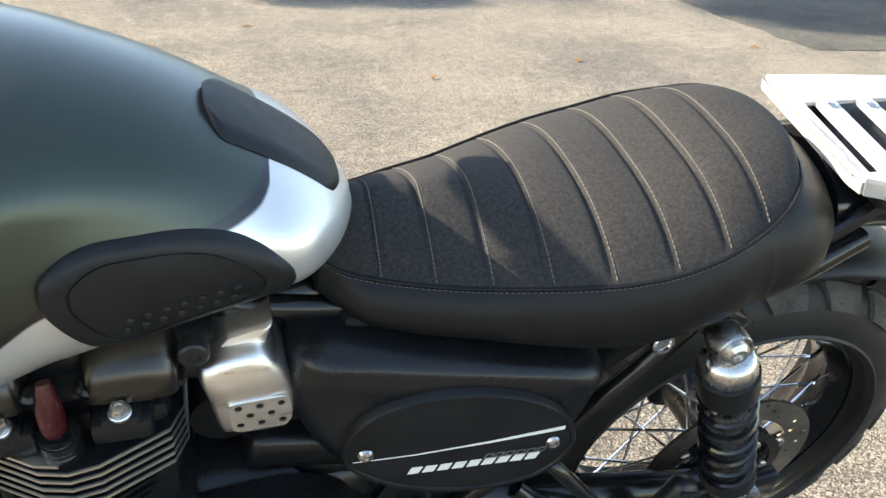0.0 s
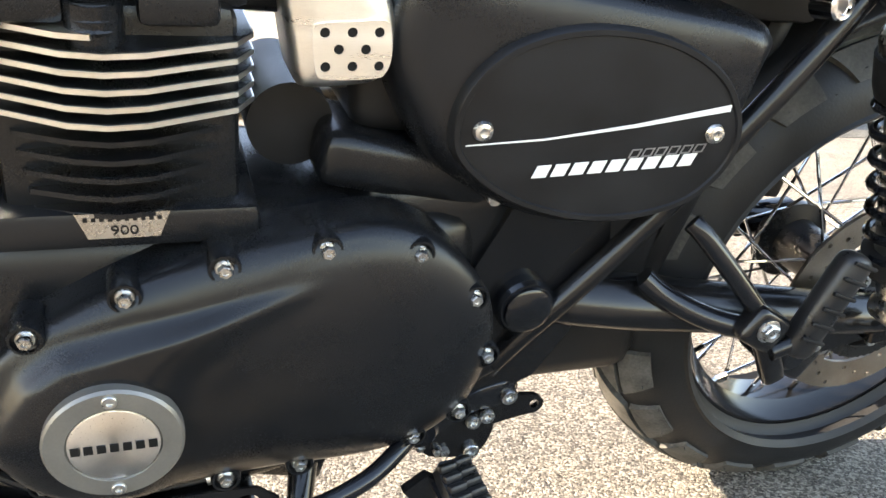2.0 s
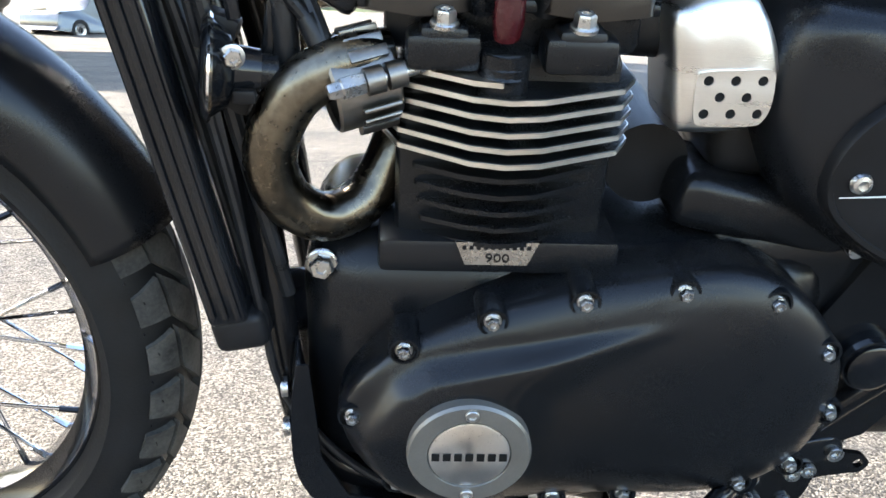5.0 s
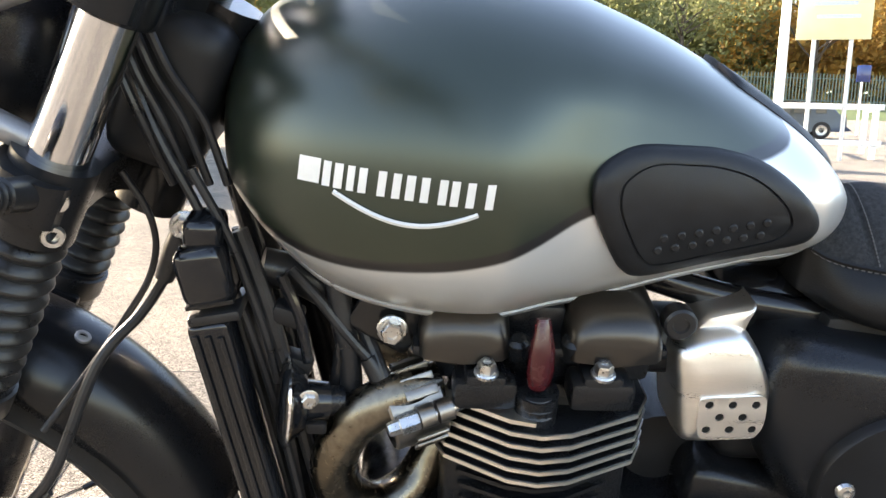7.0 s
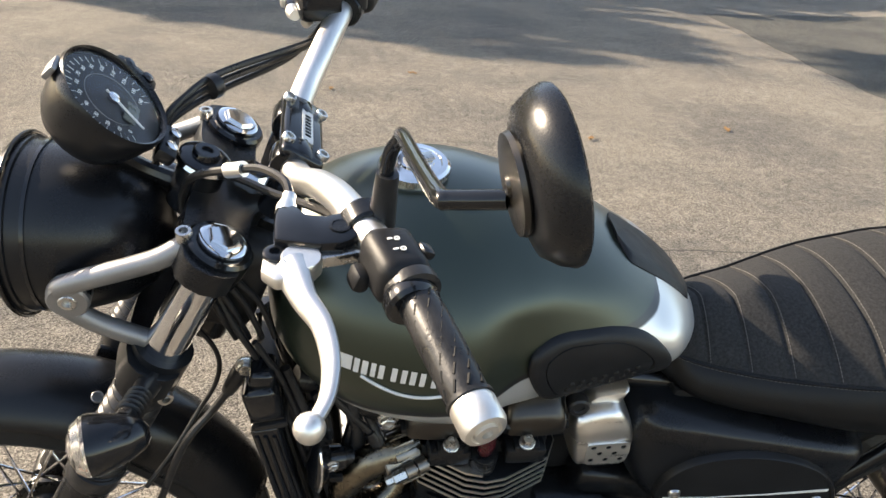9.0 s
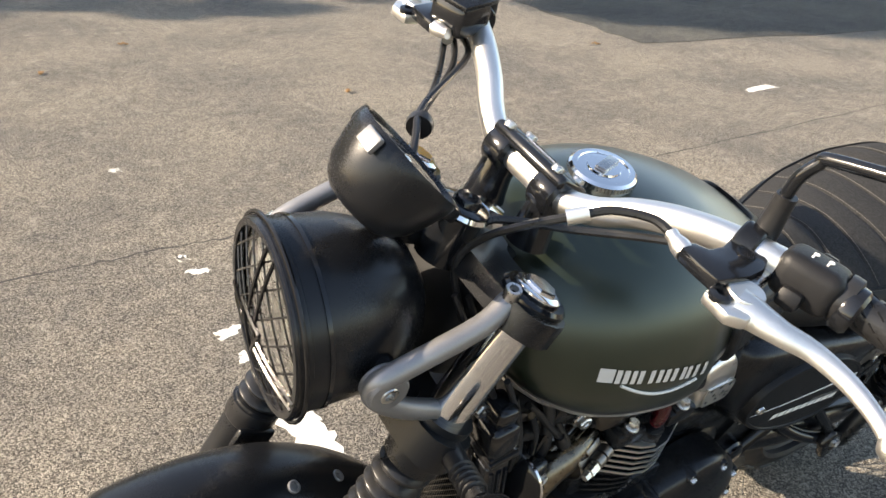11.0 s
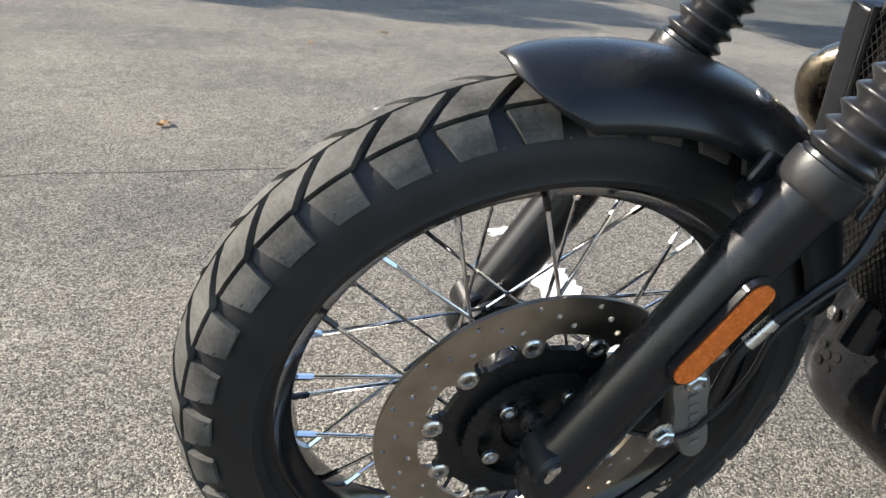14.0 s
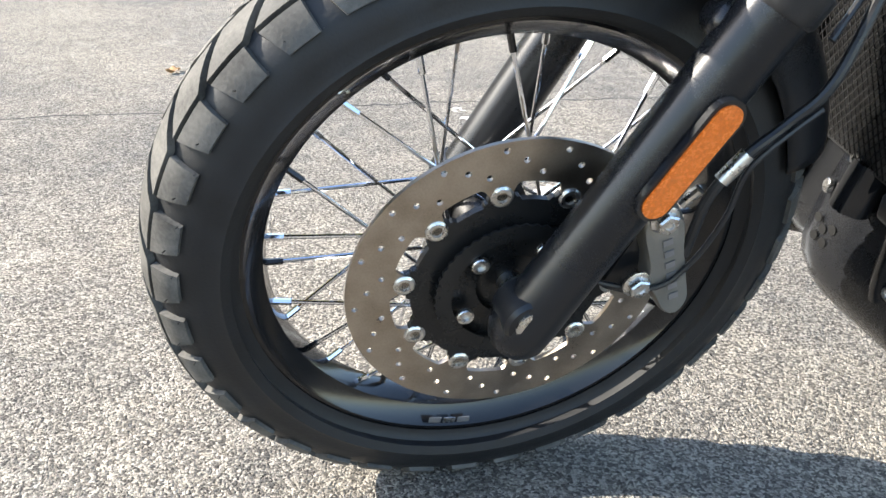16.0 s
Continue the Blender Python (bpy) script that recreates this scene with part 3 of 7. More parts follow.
# -- luggage rack and tail
def tail():
    def x0(y):
        return 0.6340 + 0.095 * y
    z = 0.833
    outer = [(x0(0.089), 0.089), (x0(-0.10), -0.10), (x0(-0.115) + 0.004, -0.115), (0.648, -0.125), (0.648, -0.15), (0.95, -0.17), (0.95, 0.06), (0.70, 0.085)]
    def bar(name, x_a, x_b, y_a, y_b, parent):
        sk = lambda x, y: (x + (y - 0.027) * 0.095, y)
        bm = plate([[sk(x_a, y_a), sk(x_b, y_a), sk(x_b, y_b), sk(x_a, y_b)]], 0.005, pose(0, 0, z))
        return part(name, bm, WHITEALU, parent, "", 30)
    cuts = [(0.658, 0.0085), (0.706, 0.0145), (0.756, 0.0145), (0.806, 0.0145), (0.856, 0.0145), (0.902, 0.0085)]
    rack = part("luggage_rack", plate([[outer[0], outer[1], outer[2], outer[3], outer[4], (0.95, -0.17), (0.95, -0.1062), (0.6368, -0.1062), (0.6370, 0.0262), (0.95, 0.0262), (0.95, 0.06), (0.70, 0.085)]], 0.005, pose(0, 0, z)), WHITEALU, bike, "pale metal luggage rack plate with lateral slots", 30)
    edges = [0.6370 + 0.012] + [v for a, w in cuts for v in (a - w, a + w)] + [0.96]
    for k in range(0, len(edges), 2):
        a, b = edges[k], edges[k + 1]
        bar("rack_slat", a if k else 0.6375, b, -0.106, 0.026, rack)
    lip = bmesh.new()
    for p, q in zip(outer[:5], outer[1:5]):
        n = Vector((q[1] - p[1], p[0] - q[0])).normalized() * -0.004
        vs = [lip.verts.new(v) for v in ((p[0], p[1], z), (q[0], q[1], z), (q[0] - n.x, q[1] - n.y, z), (p[0] - n.x, p[1] - n.y, z),
                                          (p[0] + 0.004, p[1], z - 0.014), (q[0] + 0.004, q[1], z - 0.014), (q[0] + 0.004 - n.x, q[1] - n.y, z - 0.014), (p[0] + 0.004 - n.x, p[1] - n.y, z - 0.014))]
        for f in ((0, 1, 5, 4), (3, 2, 6, 7), (4, 5, 6, 7), (0, 3, 7, 4), (1, 2, 6, 5)):
            lip.faces.new([vs[i] for i in f])
    part("front_lip", lip, WHITEALU, rack)
    for x, y in ((0.682, 0.016), (0.682, -0.082), (0.732, 0.012), (0.732, -0.09), (0.84, -0.04)):
        part("rack_bolt", lathe([(0.0075, 0.005), (0.0072, 0.0062), (0.0045, 0.0072), (0.004, 0.0064), (0, 0.0064)], (x, y, z), (0, 0, 1), 20), BOLT, rack)
    for y in (-0.10, 0.05):
        part("rack_leg", tube([(0.70, y, 0.832), (0.68, y, 0.79), (0.60, y, 0.725)], 0.009, 10), FRAME, rack)
    # added black sheet: stands in for the shade below the slots
    part("rack_tray", box((0.785, -0.035, 0.812), (0.27, 0.20, 0.012), (0, 0, -2), 0.004), MATT, rack, "black sheet added under the rack to shade its slots")
    # tail unit and rear mudguard
    sec = [(0.64, 0.765, 0.085, 0.048), (0.70, 0.768, 0.086, 0.046), (0.76, 0.755, 0.08, 0.042), (0.83, 0.735, 0.07, 0.038), (0.90, 0.71, 0.055, 0.03), (0.94, 0.69, 0.03, 0.02)]
    rings = [[Vector((x, -0.01 + w * math.cos(a), zc + h * math.sin(a))) for a in [2 * math.pi * k / 20 for k in range(20)]] for x, zc, w, h in sec]
    part("tail_unit", loft(rings), GLOSS, bike, "gloss black tail unit")
    bm = bmesh.new()
    rings = []
    for k in range(25):
        a = radians(150 - 105 * k / 24)
        rings.append([Vector((0.678 + (0.345 + 0.022 * math.cos(t)) * math.cos(a), 0.085 * math.sin(t), 0.321 + (0.345 + 0.022 * math.cos(t)) * math.sin(a))) for t in [radians(-90 + 180 * j / 12) for j in range(13)]])
    ring_faces(bm, rings, False, False)
    ob = part("rear_mudguard", bm, MATT, bike, "black plastic rear mudguard", 60)
    ob.modifiers.new("thickness", "SOLIDIFY").thickness = 0.003


tail()


# -- wheels
def tread_block(bm, R, rc, cz, quad, h):
    """A raised block: four corners as (angle, across angle) on the tyre's crown."""
    n = 3

    def at(u, v, d, w):
        rr = R - rc + (rc + d) * math.cos(v)
        return Vector((rr * math.cos(u), w * math.sin(v) * (1 + d / rc), rr * math.sin(u)))
    c = (sum(q[0] for q in quad) / 4, sum(q[1] for q in quad) / 4)
    grid_lo, grid_hi = [], []
    for i in range(n + 1):
        rl, rh = [], []
        for j in range(n + 1):
            a, b = i / n, j / n
            u = (quad[0][0] * (1 - b) + quad[1][0] * b) * (1 - a) + (quad[3][0] * (1 - b) + quad[2][0] * b) * a
            v = (quad[0][1] * (1 - b) + quad[1][1] * b) * (1 - a) + (quad[3][1] * (1 - b) + quad[2][1] * b) * a
            rl.append(at(u, v, -0.010, cz))
            uu, vv = c[0] + (u - c[0]) * 0.93, c[1] + (v - c[1]) * 0.95
            rh.append(at(uu, vv, h, cz))
        grid_lo.append(rl)
        grid_hi.append(rh)
    vs = [[bm.verts.new(p) for p in r] for r in grid_hi]
    for i in range(n):
        for j in range(n):
            bm.faces.new((vs[i][j], vs[i + 1][j], vs[i + 1][j + 1], vs[i][j + 1]))
    border = [(0, j) for j in range(n)] + [(i, n) for i in range(n)] + [(n, j) for j in range(n, 0, -1)] + [(i, 0) for i in range(n, 0, -1)]
    low = [bm.verts.new(grid_lo[i][j]) for i, j in border]
    m = len(border)
    for k in range(m):
        a, b = border[k], border[(k + 1) % m]
        bm.faces.new((vs[a[0]][a[1]], vs[b[0]][b[1]], low[(k + 1) % m], low[k]))


def wheel(name, center, normal_m, R, width, rim_r, pitches, disc_r, label, front):
    """A spoked wheel about its local y axis: rim, tyre, tread, hub, spokes and brake disc."""
    rc = width * 0.5
    lipw = width * 0.29
    prof = [(rim_r - 0.001, -lipw), (rim_r + 0.008, -lipw - 0.001), (rim_r + 0.009, -lipw + 0.004), (rim_r - 0.004, -lipw + 0.006), (rim_r - 0.012, -lipw * 0.5), (rim_r - 0.016, 0),
            (rim_r - 0.012, lipw * 0.5), (rim_r - 0.004, lipw - 0.006), (rim_r + 0.009, lipw - 0.004), (rim_r + 0.008, lipw + 0.001), (rim_r - 0.001, lipw),
            (rim_r - 0.007, lipw * 0.75), (rim_r - 0.019, lipw * 0.5), (rim_r - 0.023, 0), (rim_r - 0.019, -lipw * 0.5), (rim_r - 0.007, -lipw * 0.75)]
    bm = bmesh.new()
    n = 96
    rings = [[Vector((r * math.cos(2 * math.pi * k / n), h, r * math.sin(2 * math.pi * k / n))) for r, h in prof] for k in range(n)]
    vs = ring_faces(bm, rings, True, False)
    for i in range(len(prof)):
        j = (i + 1) % len(prof)
        bm.faces.new((vs[-1][i], vs[-1][j], vs[0][j], vs[0][i]))
    w = part(name, bm, RIM, bike, label, 30)
    w.matrix_local = Matrix.Translation(center) @ normal_m
    # tyre carcass
    side = R - rc - rim_r
    prof = []
    for k in range(-9, 10):
        v = radians(10 * k)
        prof.append((R - rc + rc * math.cos(v) - 0.0075, width * 0.5 * math.sin(v) * 0.97))
    low = [(rim_r + side * 0.62, width * 0.505), (rim_r + side * 0.35, width * 0.46), (rim_r + 0.014, width * 0.37), (rim_r + 0.010, width * 0.33), (rim_r + 0.003, lipw + 0.002)]
    prof = [(r, -h) for r, h in reversed(low)] + prof + low
    bm = bmesh.new()
    rings = [[Vector((r * math.cos(2 * math.pi * k / n), h, r * math.sin(2 * math.pi * k / n))) for r, h in prof] for k in range(n)]
    vs = ring_faces(bm, rings, False, False)
    for i in range(len(prof) - 1):
        bm.faces.new((vs[-1][i], vs[-1][i + 1], vs[0][i + 1], vs[0][i]))
    part("tyre", bm, TYRE, w, "black dual-purpose tyre", 30)
    # tread: two slanted centre blocks and two shoulder blocks each pitch
    bm = bmesh.new()
    st = 2 * math.pi / pitches
    for k in range(pitches):
        u = k * st
        for s in (-1, 1):
            off = st * 0.5 if s > 0 else 0
            g = 0.065 * st
            v0, v1, v2, v3 = radians(1.0), radians(32), radians(35), radians(66)
            sl = 0.62 * st
            tread_block(bm, R, rc, width * 0.5, [(u + off + g, s * v0), (u + off + sl + g, s * v1), (u + off + sl + st - g * 1.6, s * v1), (u + off + st - g * 1.6, s * v0)], 0.0)
            sl2 = sl + 0.02 * st
            tread_block(bm, R, rc, width * 0.5, [(u + off + sl2 + g, s * v2), (u + off + sl2 + 0.06 * st, s * v3), (u + off + sl2 + 0.66 * st, s * v3), (u + off + sl2 + 0.84 * st, s * v2)], -0.0005)
    part("tread", bm, TREAD, w, "worn grey tread blocks", 40)
    bm = bmesh.new()
    for k in range(pitches):
        for s in (-1, 1):
            for j in range(2):
                a, v = (k + 0.2 + 0.45 * j) * st, radians(56 + 8 * j)
                p = Vector(((R - rc + (rc + 0.003) * math.cos(v)) * math.cos(a), s * width * 0.5 * math.sin(v) * 1.06, (R - rc + (rc + 0.003) * math.cos(v)) * math.sin(a)))
                tube([p, p + Vector((math.cos(a) * math.cos(v), s * math.sin(v), math.sin(a) * math.cos(v))) * 0.004], 0.0006, 4, 0, bm)
    part("moulding_hairs", bm, TYRE, w)["kind"] = "stuff"
    # hub
    hw = 0.055 if front else 0.07
    part("hub", lathe([(0.028, -hw - 0.012), (0.032, -hw - 0.01), (0.05, -hw), (0.053, -hw + 0.004), (0.053, -hw + 0.012), (0.034, -hw + 0.018), (0.030, 0), (0.034, hw - 0.018), (0.053, hw - 0.012), (0.053, hw), (0.03, hw + 0.008)], (0, 0, 0), (0, 1, 0), 32), HUBB, w)
    part("axle", lathe([(0.013, -hw - 0.055), (0.013, hw + 0.05)], (0, 0, 0), (0, 1, 0), 20), STEEL, w)
    # spokes
    m = 36
    for k in range(m):
        s = -1 if k % 2 else 1
        a = 2 * math.pi * (k + 0.5) / m
        lead = radians(58) if (k // 2) % 2 else radians(-58)
        h0 = Vector((0.049 * math.cos(a + lead), s * (hw - 0.006), 0.049 * math.sin(a + lead)))
        h1 = Vector(((rim_r - 0.018) * math.cos(a), s * 0.006, (rim_r - 0.018) * math.sin(a)))
        part("spoke", tube([h0, h1], 0.0021, 8, 0), CHROME, w)
        q = h0.lerp(h1, 0.90)
        part("spoke_nipple", tube([q, h1], 0.0033, 6, 0), CHROME if k % 3 else FRAME, w)
    # disc on the left side
    yd = -0.069 if front else -0.085
    nb = 10 if front else 5
    pcd = 0.103 if front else 0.078
    th0 = radians(104.03) if front else 0.3
    band = pcd + 0.012
    inner = []
    for k in range(nb * 24):
        ph = (k % 24) / 24
        d = min(ph, 1 - ph) * 2 * math.pi / nb * pcd
        r = pcd - 0.006 if d < 0.010 else (band if d > 0.0145 else band - 0.010 * (0.0145 - d) / 0.0045)
        a = th0 + 2 * math.pi * k / (nb * 24)
        inner.append((r * math.cos(a), r * math.sin(a)))
    holes = []
    nh = 50 if front else 36
    for k in range(nh):
        a = 2 * math.pi * k / nh
        rr = band + (disc_r - band) * (0.24, 0.52, 0.80)[k % 3]
        holes.append(circle2(rr * math.cos(a), rr * math.sin(a), 0.0031, 10))
    d = part("brake_disc", plate([circle2(0, 0, disc_r, 120), inner] + holes, 0.0045, side_at(yd + 0.002)), DISC, w, "drilled steel brake disc", 30)
    # carrier with open windows towards the disc
    loop = []
    for k in range(nb * 24):
        ph = (k % 24) / 24
        dd = min(ph, 1 - ph) * 2 * math.pi / nb * pcd
        r = pcd + 0.002 if dd < 0.0125 else (pcd - 0.007 if dd > 0.017 else pcd - 0.003)
        a = th0 + 2 * math.pi * k / (nb * 24)
        loop.append((r * math.cos(a), r * math.sin(a)))
    part("disc_carrier", plate([loop, circle2(0, 0, 0.034, 32)], 0.007, side_at(yd + 0.0045)), HUBB, w, "black disc carrier", 30)
    for k in range(nb):
        a = th0 + 2 * math.pi * k / nb
        part("disc_bobbin", lathe([(0.0105, -0.005), (0.0105, 0.0035), (0.0085, 0.005), (0.0055, 0.005), (0.0048, 0.002), (0, 0.002)], (pcd * math.cos(a), yd, pcd * math.sin(a)), (0, -1, 0), 18), BOLT, d)
    part("sensor_ring", plate([[(0.076 * (1 - (0.02 if k % 4 > 1 else 0)) * math.cos(2 * math.pi * k / 192), 0.076 * (1 - (0.02 if k % 4 > 1 else 0)) * math.sin(2 * math.pi * k / 192)) for k in range(192)], circle2(0, 0, 0.060, 40)], 0.003, side_at(yd - 0.010)), HUBB, w, "toothed sensor ring")
    for k in range(5):
        a = radians(138) + 2 * math.pi * k / 5
        part("disc_bolt", capbolt((0.051 * math.cos(a), yd - 0.012, 0.051 * math.sin(a)), (0, -1, 0), 0.0085, 0.005), BOLT, w)
    return w


FW = Vector((-0.725, -0.006, 0.331))
na = Vector((0.050, 0.998, -0.024)).normalized()
ex = Vector((1, 0, 0)) - na * na.x
ex.normalize()
ez = ex.cross(na)
FM = Matrix((ex, na, ez)).transposed().to_4x4()
front = wheel("front_wheel", FW, FM, 0.331, 0.112, 0.243, 36, 0.156, "black spoked front wheel with drilled disc", True)
for k in range(3):
    a = radians(-100 + 4.2 * k)
    rr = 0.247
    part("rim_label", box((rr * math.cos(a) * 0.93, -0.0345, rr * math.sin(a) * 0.93), (0.014, 0.0006, 0.008), (0, -math.degrees(a) - 90, 0), 0), BRACKET if k != 1 else BOLT, front)
wheel("rear_wheel", Vector((0.678, 0.0, 0.321)), Matrix.Identity(4), 0.321, 0.15, 0.218, 20, 0.1275, "black spoked rear wheel with drilled disc", False)


# -- fork
def fork():
    for y, s in ((FORK_L, -1), (FORK_R, 1)):
        P = lambda z, dx=0.0: Vector((fx(z) + dx, y, z))
        leg = part("fork_leg", tube([P(0.305), P(0.33), P(0.40), P(0.60), P(0.645), P(0.652)], 0.03, 24, 3, None, [0.020, 0.029, 0.029, 0.0275, 0.0275, 0.029, 0.029, 0.024]), BLACK, bike, "satin black lower fork leg", 40)
        part("axle_clamp", lathe([(0.022, -0.020), (0.025, -0.017), (0.025, 0.016), (0.022, 0.020), (0.014, 0.020)], (-0.735, y, 0.345), (0, s, 0), 32), BLACK, leg)
        part("axle_end", lathe([(0.016, 0), (0.016, 0.004), (0.0125, 0.0055), (0.009, 0.0055), (0.0085, -0.004), (0, -0.004)], (-0.735, y - 0.018 if s < 0 else y + 0.018, 0.345), (0, s, 0), 24), BOLT, leg)
        if s < 0:
            a, b = P(0.478), P(0.552)
            for q, mm, r, yy, lb in ((0, GLOSS, 0.0165, -0.029, "black reflector holder"), (1, AMBER, 0.0125, -0.031, "amber reflector")):
                out = []
                c0, c1 = (a.x, a.z), (b.x, b.z)
                dx, dz = (c1[0] - c0[0]), (c1[1] - c0[1])
                an = math.atan2(dz, dx)
                for k in range(12):
                    t = an + math.pi / 2 + math.pi * k / 11
                    out.append((c0[0] + r * math.cos(t), c0[1] + r * math.sin(t)))
                for k in range(12):
                    t = an - math.pi / 2 + math.pi * k / 11
                    out.append((c1[0] + r * math.cos(t), c1[1] + r * math.sin(t)))
                part("reflector" if q else "reflector_holder", plate([out], 0.006, side_at(y + yy + 0.002)), mm, leg, lb)
            part("caliper_lug", box((fx(0.40) + 0.055, y + 0.02, 0.385), (0.05, 0.016, 0.05), (0, 25, 0), 0.006), BLACK, leg)
            part("fender_lug", lathe([(0.017, -0.02), (0.0165, 0), (0.0145, 0.006), (0.0105, 0.0105), (0.005, 0.0125), (0, 0.013)], (-0.616, y + 0.016 if s < 0 else y - 0.016, 0.605), (-0.35, s, 0.15), 24), BLACK, leg)
        # bellows
        prof = []
        n = 11
        L = 0.152 / FAX.z
        for k in range(n):
            h = L * k / n
            r0, r1 = 0.0222 + 0.001 * k / n, 0.0295 - 0.0010 * k / n
            prof += [(r0, h), (r0 + 0.002, h + L / n * 0.15), (r1, h + L / n * 0.42), (r1 + 0.0006, h + L / n * 0.52), (r1, h + L / n * 0.62), (r0 + 0.002, h + L / n * 0.9)]
        prof = [(0.029, -0.03), (0.0315, -0.026), (0.0315, -0.004)] + prof + [(0.027, L), (0.027, L + 0.015)]
        part("fork_gaiter", lathe(prof, P(0.650), FAX, 32), RUBBER, bike, "black rubber fork gaiter", 50)
        part("fork_tube", tube([P(0.79), P(0.97)], 0.0222, 28, 2), CHROME, bike, "polished fork tube")
        part("fork_cap", lathe([(0.031, -0.028), (0.033, -0.022), (0.033, 0.006), (0.030, 0.009), (0.024, 0.009), (0.024, 0.011)], P(0.962), FAX, 32), GLOSS, bike)
        cap = part("fork_cap_nut", lathe([(0.0235, 0.008), (0.0235, 0.013), (0.020, 0.015), (0.017, 0.015)], P(0.962), FAX, 32), CHROME, bike)
        part("cap_hexagon", lathe([(0.0165, 0.012), (0.0165, 0.017), (0.015, 0.0185), (0, 0.0185)], P(0.962), FAX, 6), CHROME, cap)
        # lamp bracket
        br = part("lamp_bracket", tube([P(0.968, 0.0) + Vector((-0.030, 0, 0.003)), P(0.962) + Vector((-0.058, s * 0.006, -0.008)), Vector((-0.565, y - 0.004 * -s, 0.925)), Vector((-0.582, y, 0.910)), Vector((-0.578, y, 0.893)), Vector((-0.55, y, 0.868)), P(0.845) + Vector((-0.02, 0, 0))], 0.0105, 14), BRACKET, bike, "grey metal headlamp bracket")
        part("bracket_boss", lathe([(0.018, -0.011), (0.02, -0.009), (0.02, 0.009), (0.018, 0.011), (0.009, 0.011), (0.008, 0.006), (0, 0.006)], (-0.572, y, 0.905), (0, s, 0), 24), BRACKET, br)
        part("bracket_bolt", capbolt((-0.572, y + s * 0.006, 0.905), (0, s, 0), 0.009, 0.006), BOLT, br)
        part("bracket_pinch_bolt", capbolt((fx(0.972) - 0.034, y - 0.002, 0.976), (0, 0.1 * s, 1), 0.008, 0.012), BOLT, br)
    # yokes
    for z, t, lb in ((0.952, 0.026, "black top yoke"), (0.812, 0.034, "black lower yoke")):
        x, yv = FAX.cross(Vector((0, 1, 0))).normalized(), Vector((0, 1, 0))
        out = [(-0.03, FORK_L - 0.028), (0.02, FORK_L - 0.03), (0.03, -0.06), (0.05, -0.03), (0.05, 0.02), (0.03, 0.03), (0.02, FORK_R + 0.03), (-0.03, FORK_R + 0.028), (-0.035, 0.05), (-0.02, 0.0), (-0.035, -0.06)]
        bmx = plate([[(p.x, p.y) for p in spline([(a, b, 0) for a, b in out], 4, True)]], t)
        m = Matrix((-x if x.x < 0 else x, yv, FAX)).transposed().to_4x4()
        bmesh.ops.transform(bmx, matrix=Matrix.Translation(Vector((fx(z), 0, z)) - FAX * t * 0.5) @ m, verts=bmx.verts)
        part("fork_yoke", bmx, BLACK, bike, lb)
        if z < 0.9:
            for y, s in ((FORK_L, -1), (FORK_R, 1)):
                part("yoke_clamp", tube([Vector((fx(0.778), y, 0.778)), Vector((fx(0.835), y, 0.835))], 0.031, 24, 2), BLACK, bike)
                for dz in (0.0, 0.03):
                    part("yoke_bolt", capbolt((fx(0.793 + dz) + 0.016 - dz * 0.25, y - 0.018, 0.782 + dz * 0.9), (0.4, -1, 0), 0.0085, 0.010), BOLT, bike)
    part("steering_stem", tube([(fx(0.79) + 0.045, -0.012, 0.76), (fx(0.96) + 0.045, -0.012, 0.93)], 0.030, 20, 2), FRAME, bike)
    part("wiring_cover", box((-0.428, -0.006, 0.868), (0.078, 0.150, 0.125), (0, 20, 0), 0.022, None, 3), MATT, bike, "black cover and wiring behind the headlamp")
    for k in range(4):
        part("wiring_lead", tube([(-0.47 + 0.012 * k, -0.07 - 0.006 * k, 0.93), (-0.455 + 0.012 * k, -0.088, 0.89), (-0.44 + 0.014 * k, -0.092 + 0.004 * k, 0.85), (-0.425 + 0.014 * k, -0.082, 0.80)], 0.0036, 8), RUBBER, bike)
    part("stem_nut", lathe([(0.022, 0), (0.022, 0.012), (0.016, 0.017), (0, 0.018)], (-0.408, -0.012, 0.962), FAX, 6), CHROME, bike, "chrome stem nut")
    # mudguard
    bm = bmesh.new()
    rings = []
    for k in range(41):
        a = radians(104 - 82 * k / 40)
        f = k / 40
        w = 0.068 * (0.86 + 0.14 * math.sin(math.pi * min(1, f * 1.3))) * (1 - 0.25 * (1 - min(1, f / 0.05)))
        R = 0.358 - 0.022 * max(0, f - 0.4) ** 1.3
        rings.append([Vector((FW.x + (R - 0.055 + 0.058 * math.cos(t)) * math.cos(a), FW.y - 0.012 + w * math.sin(t), FW.z + (R - 0.055 + 0.058 * math.cos(t)) * math.sin(a))) for t in [radians((-1 + 2 * j / 18) * (24 + 50 * min(1, f / 0.10) ** 0.6 + 26 * ease(f, 0.3, 0.7))) for j in range(19)]])
    ring_faces(bm, rings, False, False)
    mg = part("front_mudguard", bm, BLACK, bike, "satin black front mudguard", 60)
    so = mg.modifiers.new("thickness", "SOLIDIFY")
    so.thickness = 0.003
    for p, d in (((-0.597, -0.0447, 0.6633), (0.337, -0.344, 0.876)), ((-0.5345, -0.0330, 0.6315), (0.53, -0.17, 0.82))):
        part("mudguard_screw", capbolt(p, d, 0.0075, 0.0035), BRACKET, mg)
    for y in (FORK_L + 0.03, FORK_R - 0.03):
        part("mudguard_stay", box((fx(0.62) - 0.005, y, 0.622), (0.05, 0.010, 0.03), (0, 25, 0), 0.004), BLACK, mg)
